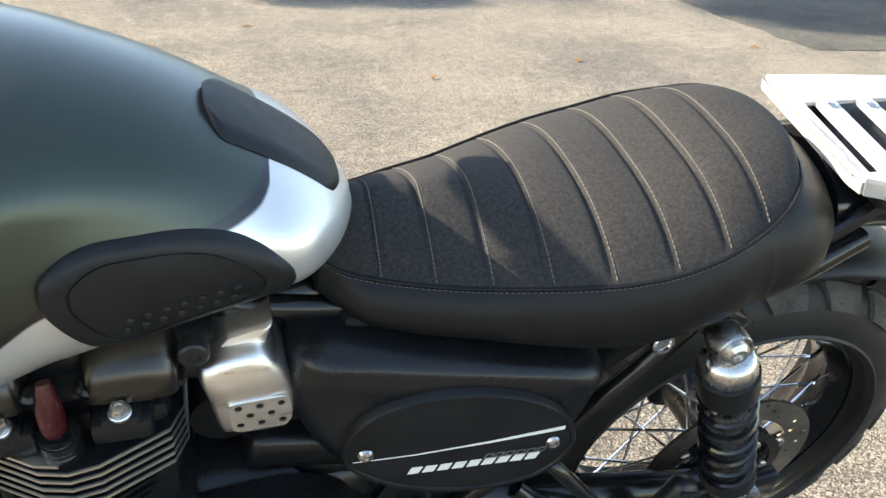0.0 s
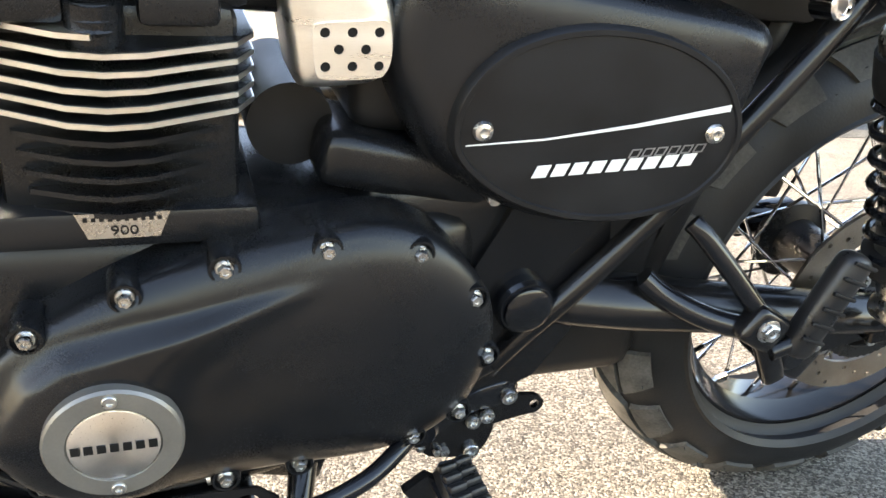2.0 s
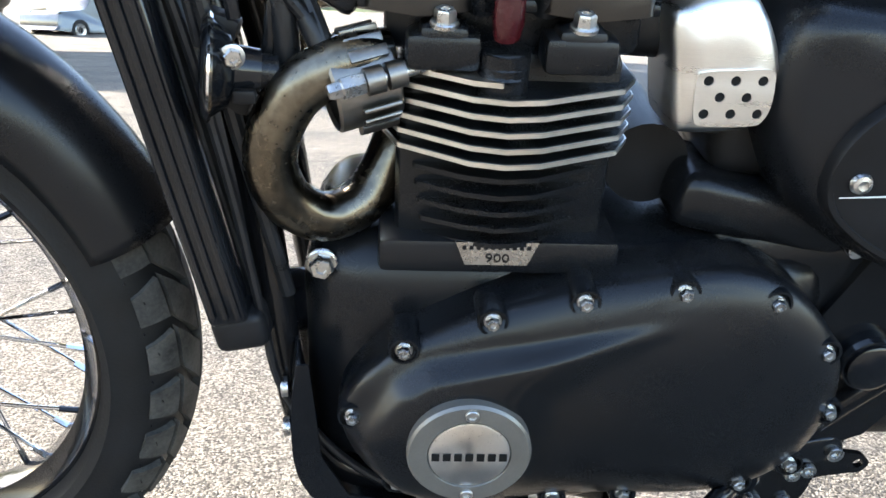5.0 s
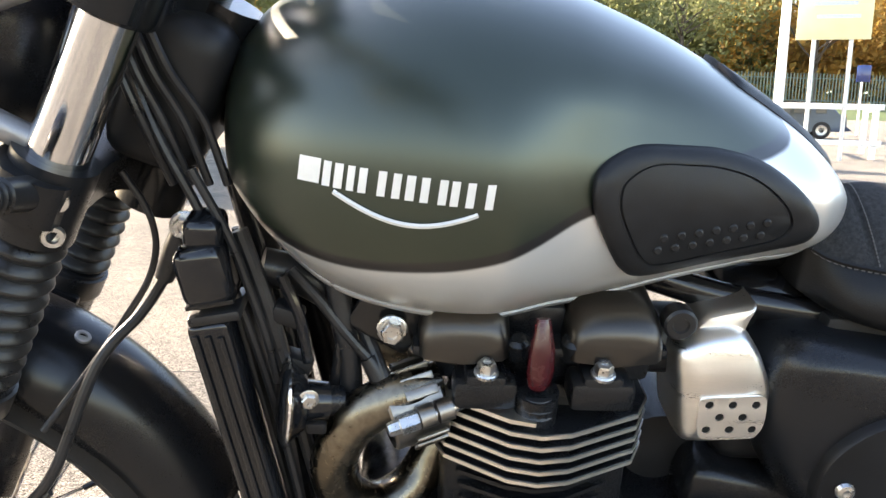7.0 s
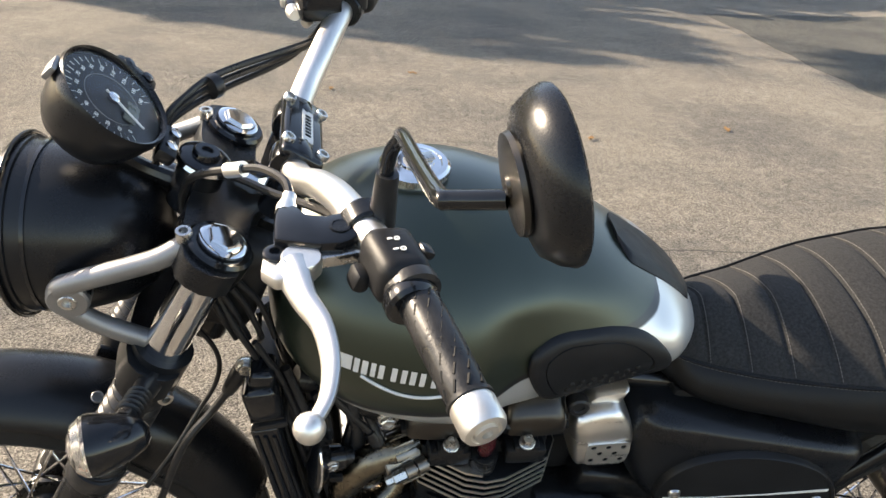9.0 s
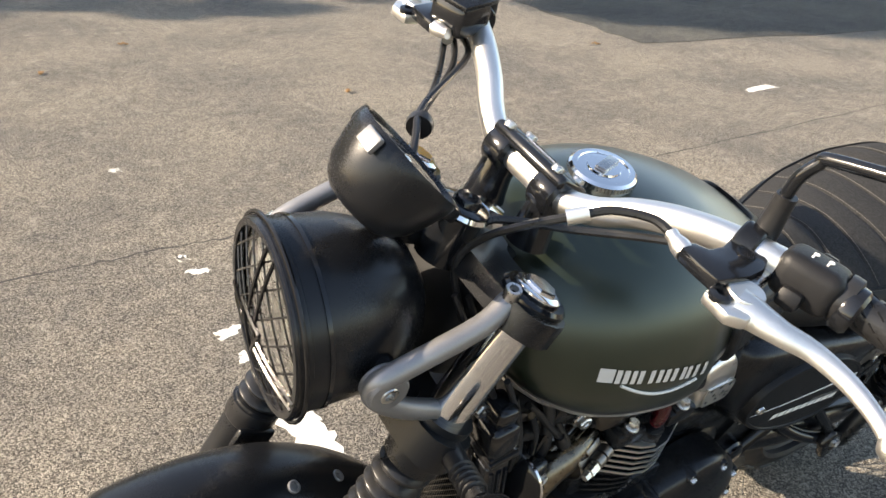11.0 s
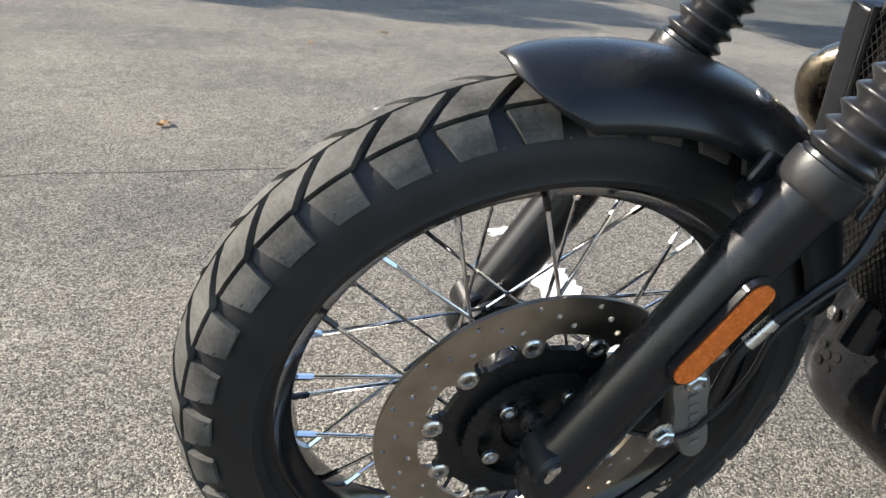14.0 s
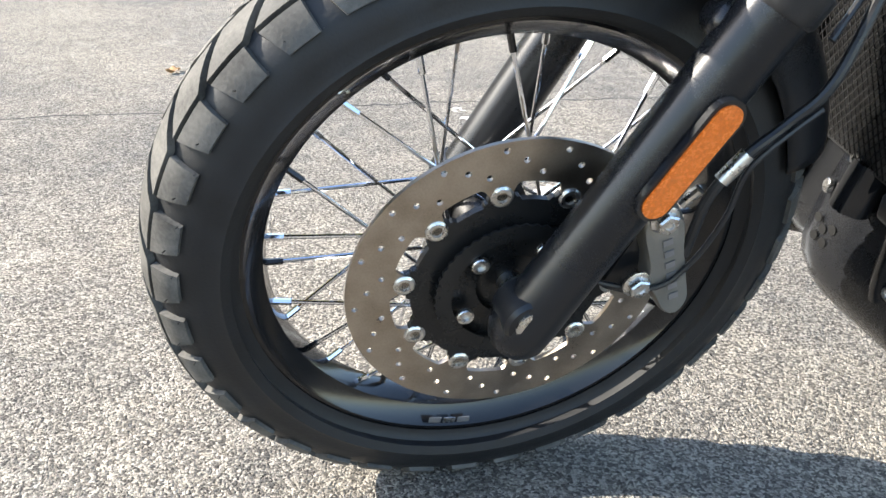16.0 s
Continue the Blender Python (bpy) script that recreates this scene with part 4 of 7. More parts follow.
    # caliper
    body = [(-0.652, 0.440), (-0.640, 0.452), (-0.616, 0.450), (-0.603, 0.415), (-0.586, 0.372), (-0.577, 0.346), (-0.584, 0.328), (-0.600, 0.334), (-0.616, 0.356), (-0.628, 0.372), (-0.634, 0.398)]
    cal = part("brake_caliper", pillow(body, [(1.0, -0.09), (1.0, -0.128), (0.97, -0.135), (0.90, -0.139), (0.5, -0.1395)], 3), CASTGREY, bike, "grey cast brake caliper", 40)
    part("caliper_body", box((-0.628, -0.095, 0.385), (0.046, 0.05, 0.085), (0, 20, 0), 0.010), BLACK, cal)
    part("caliper_arm", tube([(-0.655, -0.105, 0.43), (-0.668, -0.108, 0.405), (-0.675, -0.108, 0.38)], 0.014, 12, 3), BLACK, cal)
    for k in range(6):
        part("letter_block", box((-0.6235 + 0.0052 * k, -0.1405, 0.4215 - 0.0128 * k), (0.009, 0.0008, 0.0070), (0, -22, 0), 0), BRACKET, cal)
    for p in ((-0.640, -0.138, 0.376), (-0.634, -0.138, 0.446)):
        part("caliper_bolt", hexbolt(p, (0, -1, 0), 0.0092, 0.011), BOLT, cal)
    for p in ((-0.690, -0.100, 0.385), (-0.672, -0.100, 0.383)):
        part("caliper_bolt", hexbolt(p, (0, -1, 0), 0.006, 0.007), BOLT, cal)
    part("bleed_nipple", tube([(-0.612, -0.125, 0.45), (-0.603, -0.13, 0.468)], 0.005, 10, 2), BOLT, cal)
    part("tag", box((-0.662, -0.120, 0.432), (0.012, 0.003, 0.014), (0, 10, 0), 0.0005), WHITEPRT, cal)
    part("brake_pipe", tube([(-0.598, -0.135, 0.402), (-0.602, -0.14, 0.437), (-0.602, -0.142, 0.466), (-0.592, -0.142, 0.491), (-0.577, -0.142, 0.512), (-0.55, -0.14, 0.536), (-0.524, -0.14, 0.573), (-0.49, -0.115, 0.655), (-0.457, -0.095, 0.692), (-0.437, -0.09, 0.722), (-0.430, -0.09, 0.737)], 0.0048, 10), RUBBER, cal)
    part("hose_sleeve", tube([(-0.437, -0.09, 0.722), (-0.425, -0.09, 0.748), (-0.418, -0.09, 0.764)], 0.0095, 12, 3, None, [0.008, 0.0105, 0.0095]), RUBBER, cal)
    part("banjo_bolt", hexbolt((-0.415, -0.094, 0.770), (0.05, -1, 0.1), 0.0085, 0.011), BOLT, cal)
    part("sensor_lead", tube([(-0.468, -0.07, 0.805), (-0.452, -0.07, 0.775), (-0.447, -0.07, 0.745), (-0.454, -0.075, 0.715), (-0.472, -0.085, 0.685), (-0.50, -0.11, 0.645), (-0.535, -0.13, 0.60)], 0.0030, 8), RUBBER, cal)
    part("pipe_ferrule", tube([(-0.596, -0.142, 0.484), (-0.580, -0.142, 0.509)], 0.0068, 12, 2), BOLT, cal)
    part("sensor_cable", tube([(-0.70, -0.11, 0.375), (-0.66, -0.128, 0.368), (-0.62, -0.142, 0.372), (-0.592, -0.142, 0.40), (-0.58, -0.146, 0.45), (-0.575, -0.146, 0.50), (-0.53, -0.146, 0.55)], 0.0026, 8), RUBBER, cal)


fork()


# -- headlamp, indicators, instruments
def text_mesh(body, size, where, turn):
    """Built-in lettering as a thin mesh."""
    cu = bpy.data.curves.new("numeral", "FONT")
    cu.body = body
    cu.size = size
    cu.extrude = 0.0002
    cu.align_x = "CENTER"
    cu.align_y = "CENTER"
    tmp = new("numeral_text", cu)
    me = bpy.data.meshes.new_from_object(tmp.evaluated_get(bpy.context.evaluated_depsgraph_get()))
    bpy.data.objects.remove(tmp)
    me.materials.clear()
    me.materials.append(WHITEPRT)
    ob = new("numeral", me)
    ob.matrix_local = Matrix.Translation(where) @ turn.to_4x4()
    return ob


def lamps():
    c = Vector((-0.6215, -0.0185, 0.9077))
    ax = Vector((-1, 0.085, -0.024)).normalized()
    sh = part("headlamp", lathe([(0.0, -0.135), (0.03, -0.132), (0.055, -0.118), (0.075, -0.092), (0.086, -0.055), (0.0895, -0.012), (0.0895, 0.0), (0.092, 0.001), (0.093, 0.010), (0.0905, 0.016), (0.084, 0.016), (0.082, 0.008)], c, ax, 56, None, False), BLACK, bike, "matt black round headlamp with a wire mesh guard", 45)
    part("rim_joint", lathe([(0.0902, -0.018), (0.0908, -0.018), (0.0908, -0.014), (0.0902, -0.014)], c, ax, 56), GLOSS, sh)
    part("reflector_bowl", lathe([(0.082, 0.006), (0.070, -0.020), (0.050, -0.045), (0.025, -0.058), (0.008, -0.060)], c, ax, 40), REFLECT, sh, "bright lamp reflector")
    part("bulb_shield", lathe([(0.0, -0.012), (0.016, -0.012), (0.018, -0.016), (0.018, -0.04), (0.012, -0.055)], c, ax, 24), CHROME, sh)
    ln = part("lamp_lens", lathe([(0.083, 0.003), (0.075, 0.007), (0.055, 0.011), (0.03, 0.013), (0.0, 0.0138), (0.0, 0.0112), (0.03, 0.0105), (0.055, 0.0085), (0.075, 0.0045), (0.083, 0.0005)], c, ax, 40), GLASS, sh, "clear domed glass lens", 60)
    ln.visible_shadow = False
    u = Vector((0, 1, 0)) - ax * ax.y
    u.normalize()
    v = ax.cross(u)
    if v.z < 0:
        v = -v

    def on(a, b, lift=0.0):
        r = math.hypot(a, b)
        return c + u * a + v * b + ax * (0.0225 - 0.0105 * (r / 0.09) ** 2 + lift)
    rot = radians(-45)
    for fam in (0, 1):
        for k in range(-3, 4):
            d = k * 0.0235
            h = math.sqrt(max(0, 0.0895 ** 2 - d * d))
            pts = []
            for j in range(9):
                t = -h + 2 * h * j / 8
                a, b = (d, t) if fam == 0 else (t, d)
                pts.append(on(a * math.cos(rot) - b * math.sin(rot), a * math.sin(rot) + b * math.cos(rot), 0.001 * fam))
            part("guard_wire", tube(pts, 0.0011, 6, 1), FRAME, sh)
    part("guard_ring", tube([on(0.09 * math.cos(2 * math.pi * k / 40), 0.09 * math.sin(2 * math.pi * k / 40)) for k in range(41)], 0.0026, 8, 1), FRAME, sh)
    part("guard_ring", tube([c + ax * 0.008 + u * 0.0955 * math.cos(2 * math.pi * k / 40) + v * 0.0955 * math.sin(2 * math.pi * k / 40) for k in range(41)], 0.0022, 8, 1), FRAME, sh)
    for a0, b0, a1, b1 in ((-0.021, 0.002, 0.004, -0.042), (0.004, -0.042, 0.029, 0.001), (0.029, 0.001, -0.021, 0.002), (-0.0097, -0.0263, -0.083, -0.0295), (-0.018, -0.0109, -0.087, -0.0175),
                           (0.0078, 0.0081, -0.0039, 0.0855), (-0.0103, 0.0100, -0.0215, 0.0845), (0.0281, -0.0135, 0.0830, -0.0290), (0.0205, -0.0259, 0.0780, -0.0405)):
        part("guard_strut", tube([on(a0 + (a1 - a0) * j / 5, b0 + (b1 - b0) * j / 5, 0.003) for j in range(6)], 0.0021, 6, 1), FRAME, sh)
    for s in (-1, 1):
        part("side_bolt", capbolt(c - ax * 0.058 + Vector((0, s * 0.083, 0)), (0, s, 0), 0.012, 0.025), FRAME, sh)
    # indicators
    for s, cc, root in ((-1, Vector((-0.536, -0.244, 0.830)), Vector((fx(0.815), FORK_L - 0.024, 0.815))), (1, Vector((-0.523, 0.188, 0.815)), Vector((fx(0.815), FORK_R + 0.024, 0.815)))):
        d = Vector((-0.93, s * 0.22, -0.04)).normalized()
        ind = part("indicator", lathe([(0.006, -0.046), (0.014, -0.041), (0.021, -0.028), (0.0265, -0.010), (0.0295, 0.002), (0.0295, 0.008)], cc, d, 28), GLOSS, bike, "round black indicator with clear lens and orange bulb", 50)
        stem_in = cc - d * 0.02 + Vector((0, -s * 0.016, 0.004))
        part("indicator_stem", tube([root, root.lerp(stem_in, 0.35), root.lerp(stem_in, 0.8), stem_in], 0.010, 12, 4, None, [0.014, 0.012, 0.010, 0.011]), RUBBER, ind)
        for k in range(5):
            q = root.lerp(stem_in, 0.48 + 0.09 * k)
            part("stem_rib", lathe([(0.0105, -0.002), (0.0135, 0), (0.0105, 0.002)], q, stem_in - root, 14), RUBBER, ind)
        ln = part("indicator_lens", lathe([(0.029, 0.006), (0.0280, 0.012), (0.0225, 0.020), (0.012, 0.025), (0.0, 0.027), (0.0, 0.0245), (0.011, 0.0225), (0.0195, 0.018), (0.024, 0.011), (0.025, 0.006)], cc, d, 28), LENS, ind, "clear faceted lens", 15)
        ln.visible_shadow = False
        part("indicator_bowl", lathe([(0.0268, 0.0085), (0.021, 0.003), (0.0, 0.0)], cc, d, 24), INDBOWL, ind)
        part("indicator_bulb", lathe([(0.0055, -0.008), (0.0075, 0.004), (0.006, 0.010), (0, 0.012)], cc, d, 14), AMBER, ind, "orange bulb")
    # speedometer
    f = Vector((-0.528, -0.030, 1.0645))
    n = Vector((0.70, -0.05, 0.72)).normalized()
    sp = part("speedometer", lathe([(0.0, -0.060), (0.018, -0.0595), (0.030, -0.057), (0.040, -0.050), (0.0475, -0.038), (0.0525, -0.022), (0.056, -0.006), (0.057, 0.004), (0.0555, 0.008), (0.053, 0.006), (0.052, 0.0)], f, n, 48, None, False), BLACK, bike, "round speedometer in a black shell", 45)
    part("dial", lathe([(0.0525, -0.001), (0.0, -0.001)], f, n, 40), DIAL, sp, "dark dial")
    e1 = Vector((0, 1, 0))
    e2 = n.cross(e1).normalized()
    e1 = e2.cross(n)
    if e2.z < 0:
        e2 = -e2
    for k in range(29):
        a = radians(225 - 270 * k / 28)
        r0 = 0.043 if k % 2 else 0.041
        p0, p1 = f + (e1 * math.cos(a) + e2 * math.sin(a)) * r0 + n * 0.0005, f + (e1 * math.cos(a) + e2 * math.sin(a)) * 0.048 + n * 0.0005
        part("dial_mark", tube([p0, p1], 0.00035, 4, 0), WHITEPRT, sp)
    part("dial_ring", lathe([(0.0285, 0), (0.0289, 0.0006), (0.0293, 0)], f, n, 40, None, False), BRACKET, sp)
    part("dial_display", plate([[(-0.014, -0.028), (0.014, -0.028), (0.014, -0.015), (-0.014, -0.015)]], 0.0008, Matrix.Translation(f) @ Matrix((e1, e2, n)).transposed().to_4x4()), LCD, sp)
    part("needle", tube([f + n * 0.003 + e1 * 0.003 + e2 * 0.009, f + n * 0.003 - e1 * 0.013 - e2 * 0.036], 0.0010, 5, 0), WHITEPRT, sp)
    part("needle_hub", lathe([(0.006, 0), (0.006, 0.004), (0.004, 0.005), (0, 0.005)], f, n, 16), CHROME, sp)
    gl = part("dial_glass", lathe([(0.053, 0.004), (0.03, 0.0065), (0.0, 0.0075), (0.0, 0.0065), (0.03, 0.0055), (0.053, 0.003)], f, n, 40), THINGLASS, sp, "clear glass over the dial", 60)
    gl.visible_shadow = False
    part("lower_pod", box(f - e2 * 0.066 + n * -0.004, (0.02, 0.05, 0.016), (0, 36, 0), 0.005), BLACK, sp, "black pod with warning lamps")
    for k in (-1, 1):
        part("button", lathe([(0.006, 0), (0.006, 0.003), (0, 0.004)], f - e2 * 0.066 + e1 * 0.011 * k + n * 0.004, n, 12), CHROME, sp)
    part("warning_pod", box(f + e1 * 0.064 - e2 * 0.012 + n * -0.006, (0.018, 0.022, 0.048), tuple(math.degrees(v) for v in Matrix((n, e1, e2)).transposed().to_euler()), 0.006), BLACK, sp, "black side pod with warning lamps")
    for q in (-1, 1):
        part("button", lathe([(0.006, 0), (0.006, 0.003), (0, 0.004)], f + e1 * 0.064 + e2 * (-0.012 + 0.011 * q) + n * 0.003, n, 12), GLOSS, sp)
    part("bezel_tab", box(f + n * -0.004 + e2 * 0.0575 - e1 * 0.012, (0.016, 0.022, 0.006), tuple(math.degrees(v) for v in Matrix((n, e1, e2)).transposed().to_euler()), 0.002), BRACKET, sp, "pale grey tab on the rim")
    for q in range(15):
        a = radians(225 - 270 * q / 14)
        num = text_mesh(str(10 * q), 0.0058, f + (e1 * math.cos(a) + e2 * math.sin(a)) * 0.0365 + n * 0.0006, Matrix((e1, e2, n)).transposed())
        num.parent = sp
    part("speedometer_stay", tube([f - n * 0.05, (-0.52, -0.012, 0.98), (-0.47, -0.012, 0.955)], 0.010, 10), FRAME, sp)
    ig = part("ignition_switch", lathe([(0.024, -0.05), (0.024, 0.0), (0.026, 0.002), (0.026, 0.010), (0.022, 0.012), (0.012, 0.012), (0.011, 0.008), (0, 0.008)], (-0.452, -0.028, 0.992), Vector((0.35, 0, 1)), 28), GLOSS, bike, "round black ignition switch", 40)
    part("switch_ring", lathe([(0.0262, 0.002), (0.028, 0.004), (0.0262, 0.008)], (-0.452, -0.028, 0.992), Vector((0.35, 0, 1)), 28, None, False), CHROME, ig)
    part("key_barrel", lathe([(0.014, 0.0), (0.014, 0.016), (0.012, 0.019), (0.006, 0.019), (0.005, 0.016), (0, 0.016)], (-0.452, -0.028, 0.992), Vector((0.35, 0, 1)), 20), GLOSS, ig)


lamps()


# -- handlebar
def handlebar():
    L = [(-0.362, -0.005, 1.010), (-0.361, -0.058, 1.010), (-0.352, -0.095, 1.021), (-0.337, -0.13, 1.041), (-0.322, -0.17, 1.0565), (-0.305, -0.22, 1.066), (-0.271, -0.299, 1.0645), (-0.2405, -0.402, 1.0560)]
    R = [(x, -y - 0.018, z) for x, y, z in L]
    bar = part("handlebar", tube(list(reversed(R)) + L[1:], 0.0140, 20, 6), BARALU, bike, "silver handlebar with black rubber grips", 60)
    for pts, s in ((L, -1), (R, 1)):
        a, b = Vector(pts[6]), Vector(pts[7])
        d = (b - a).normalized()
        g0, g1 = a + d * -0.005, b - d * 0.006
        prof = []
        ln = (g1 - g0).length
        for k in range(30):
            h = ln * k / 29
            prof.append((0.0152 + 0.0012 * math.sin(math.pi * k / 29) - (0.001 if k < 2 else 0), h))
        grip = part("grip", lathe([(0.021, -0.004), (0.0215, 0.0), (0.0215, 0.006), (0.0175, 0.008)] + prof[2:] + [(0.0172, ln - 0.002), (0.0172, ln + 0.001), (0.015, ln + 0.002)], g0, d, 28), RUBBER, bar, "black rubber grip with slanted ridges")
        x, y, z = frame_of(d)
        bm = bmesh.new()
        for r in range(8):
            for k in range(9):
                t = 2 * math.pi * (k + 0.5 * (r % 2)) / 9
                h = 0.014 + (ln - 0.026) * r / 7
                p = g0 + d * h + (x * math.cos(t) + y * math.sin(t)) * 0.0154
                q = g0 + d * (h + 0.0075) + (x * math.cos(t + 0.26) + y * math.sin(t + 0.26)) * 0.0154
                tube([p, q], 0.0012, 5, 0, bm)
        part("grip_pattern", bm, PRINT_SHADE, grip)["kind"] = "stuff"
        e = b - d * 0.006
        part("bar_end", lathe([(0.015, 0), (0.0165, 0.003), (0.0165, 0.020), (0.0148, 0.024), (0.011, 0.025), (0.0095, 0.0235), (0.0085, 0.0235), (0.0085, 0.0265), (0.004, 0.0265), (0.0035, 0.022), (0, 0.022)], e, d, 32), BARALU, bar, "turned aluminium bar end")
        # switch housing
        c = Vector(pts[5]).lerp(a, 0.62)
        yaw = math.degrees(math.atan2(d.y, d.x)) - (-90 if s < 0 else 90)
        hs = part("switch_housing", box(c + Vector((0, 0, 0.001)), (0.042, 0.056, 0.041), (0, 8 * -s, yaw), 0.012, None, 4), MATT, bar, "black switch housing with printed marks")
        part("housing_collar", lathe([(0.019, 0), (0.021, 0.003), (0.021, 0.012), (0.0185, 0.015)], c + d * 0.029, d, 24), GLOSS, hs)
        for k in range(2):
            part("printed_mark", box(c + Vector((-0.004 + 0.004 * k, 0.006 - 0.012 * k, 0.0224)), (0.0042, 0.0018, 0.0006), (0, 0, yaw), 0), WHITEPRT, hs)
            part("printed_mark", lathe([(0.0024, 0), (0.0024, 0.0006), (0.0017, 0.0006), (0.0017, 0)], c + Vector((0.0015 + 0.004 * k, 0.0065 - 0.012 * k, 0.0221)), (0, 0, 1), 12), WHITEPRT, hs)
        part("switch_button", box(c + Vector((0.024, -0.004 * s, 0.012)), (0.012, 0.014, 0.008), (0, 30, yaw), 0.003), BLACK, hs)
        part("horn_button", box(c + Vector((0.022, s * 0.020, -0.002)), (0.010, 0.012, 0.012), (0, 0, yaw), 0.004), REDPL if s > 0 else BLACK, hs)
        part("dip_switch", box(c + Vector((-0.026, s * 0.004, -0.008)), (0.014, 0.020, 0.018), (0, 20, yaw), 0.005), MATT, hs)
        # lever
        my = lambda v: v if s < 0 else -v - 0.018

        def slab_of(pts2, z0, th, bev=0.002):
            bm = plate([[(x, my(y)) for x, y in pts2]], th, pose(0, 0, z0))
            bmesh.ops.remove_doubles(bm, verts=bm.verts, dist=1e-5)
            rim = [e for e in bm.edges if len(e.link_faces) == 2 and e.calc_face_angle(0) > 0.5]
            bmesh.ops.bevel(bm, geom=rim, offset=bev, segments=2, profile=0.5, affect="EDGES")
            return bm
        way = [(-0.362, -0.262, 1.058), (-0.357, -0.276, 1.058), (-0.350, -0.298, 1.057), (-0.338, -0.322, 1.055), (-0.3325, -0.353, 1.051), (-0.3355, -0.381, 1.047), (-0.345, -0.401, 1.045)]
        lev = part("lever", tube([(x, my(y), z) for x, y, z in way], 0.008, 14, 6, None, [0.015, 0.0135, 0.0105, 0.0088, 0.0078, 0.0068, 0.0062], 0.7), BARALU, bar, "bright metal lever with a ball end")
        bm = bmesh.new()
        bmesh.ops.create_uvsphere(bm, u_segments=20, v_segments=14, radius=0.0108)
        bmesh.ops.translate(bm, vec=(-0.347, my(-0.4045), 1.045), verts=bm.verts)
        part("lever_ball", bm, BARALU, lev)
        part("lever_root", slab_of([(-0.381, -0.243), (-0.352, -0.240), (-0.338, -0.246), (-0.337, -0.262), (-0.347, -0.277), (-0.372, -0.281), (-0.383, -0.270)], 1.050, 0.012, 0.003), BARALU, lev)
        part("lever_pivot", lathe([(0.0150, 0.0), (0.0155, 0.0015), (0.0155, 0.0065), (0.0145, 0.008), (0, 0.0083)], (-0.353, my(-0.2605), 1.060), (0, 0, 1), 36), BARALU, lev, "round adjuster wheel")
        part("lever_bolt", lathe([(0.0095, 0.0), (0.0095, 0.005), (0.0075, 0.0062), (0.0045, 0.0062), (0.004, 0.003), (0, 0.003)], (-0.3725, my(-0.2525), 1.060), (0, 0, 1), 18), GLOSS, lev)
        perch = part("lever_perch", slab_of([(-0.3735, -0.203), (-0.357, -0.201), (-0.350, -0.213), (-0.335, -0.215), (-0.315, -0.207), (-0.300, -0.205), (-0.290, -0.220), (-0.298, -0.237), (-0.322, -0.250), (-0.341, -0.252), (-0.374, -0.246), (-0.3745, -0.224)], 1.058, 0.015, 0.004), GLOSS, bar, "black lever perch")
        part("perch_clamp", lathe([(0.018, -0.010), (0.0195, -0.008), (0.0195, 0.008), (0.018, 0.010)], Vector(pts[5]) + Vector((0.002, -s * 0.004, 0)), d, 24), BLACK, perch)
        part("perch_bolt", lathe([(0.0085, 0.0), (0.0085, 0.0015), (0.0066, 0.0018), (0.006, 0.0012), (0, 0.0012)], (-0.323, my(-0.2299), 1.0728), (0, 0, 1), 20), BLACK, perch)
        part("pivot_arm", box((-0.318, my(-0.2475), 1.0575), (0.046, 0.010, 0.011), (0, 0, 15 * -s), 0.002), STEEL, perch)
        part("cable_adjuster", tube([(-0.366, my(-0.205), 1.065), (-0.3645, my(-0.193), 1.0665), (-0.363, my(-0.184), 1.068)], 0.0068, 16, 3, None, [0.0085, 0.0085, 0.0060, 0.0060]), BARALU, perch)
        # mirror
        mb = Vector((-0.290, s * 0.219 - (0.018 if s > 0 else 0), 1.080))
        m1, m2, m3 = mb + Vector((0.008, s * 0.0075, 0.075)), mb + Vector((0.013, s * 0.161, 0.129)), mb + Vector((0.047, s * 0.174, 0.139))
        st = part("mirror_stem", tube([mb, mb + Vector((0.002, 0, 0.05)), m1 + Vector((0, 0, -0.004)), m1 + Vector((0.001, s * 0.006, 0.003)), m1.lerp(m2, 0.5), m2 + Vector((0, -s * 0.006, -0.002)), m2 + Vector((0.006, s * 0.003, 0.002)), m3], 0.0058, 12, 4), GLOSS, bar, "black cranked mirror stem")
        part("mirror_boot", tube([mb + Vector((0, 0, -0.012)), mb + Vector((0.002, 0, 0.036))], 0.010, 14, 2, None, [0.0115, 0.009]), RUBBER, st)
        mc = m3 + Vector((0.017, s * 0.002, 0.0155))
        mn = Vector((0.975, -s * 0.069, 0.21)).normalized()
        ms = part("mirror", lathe([(0.0, -0.013), (0.030, -0.013), (0.041, -0.009), (0.0475, 0.0), (0.050, 0.007), (0.0495, 0.010), (0.047, 0.0115)], mc, mn, 48, None, False), BLACK, bar, "round black mirror", 40)
        part("mirror_glass", lathe([(0.0475, 0.0115), (0.0, 0.0122)], mc, mn, 40), MIRROR, ms, "mirror glass")
        part("mirror_cap", lathe([(0.027, -0.012), (0.029, -0.015), (0.028, -0.018), (0.018, -0.019), (0.006, -0.019), (0.005, -0.021), (0, -0.021)], mc, mn, 32), COVERGREY, ms, "turned metal cap")
    # clamps
    def tilt(dx, y, dz):
        a = radians(32)
        return (-0.362 + dx * math.cos(a) + dz * math.sin(a), y, 1.010 - dx * math.sin(a) + dz * math.cos(a))
    up = Vector((math.sin(radians(32)), 0, math.cos(radians(32))))
    cl = part("bar_clamp", box(tilt(0, -0.009, 0.0145), (0.046, 0.112, 0.015), (0, 32, 0), 0.006, None, 3), GLOSS, bike, "black handlebar clamp with a silver badge")
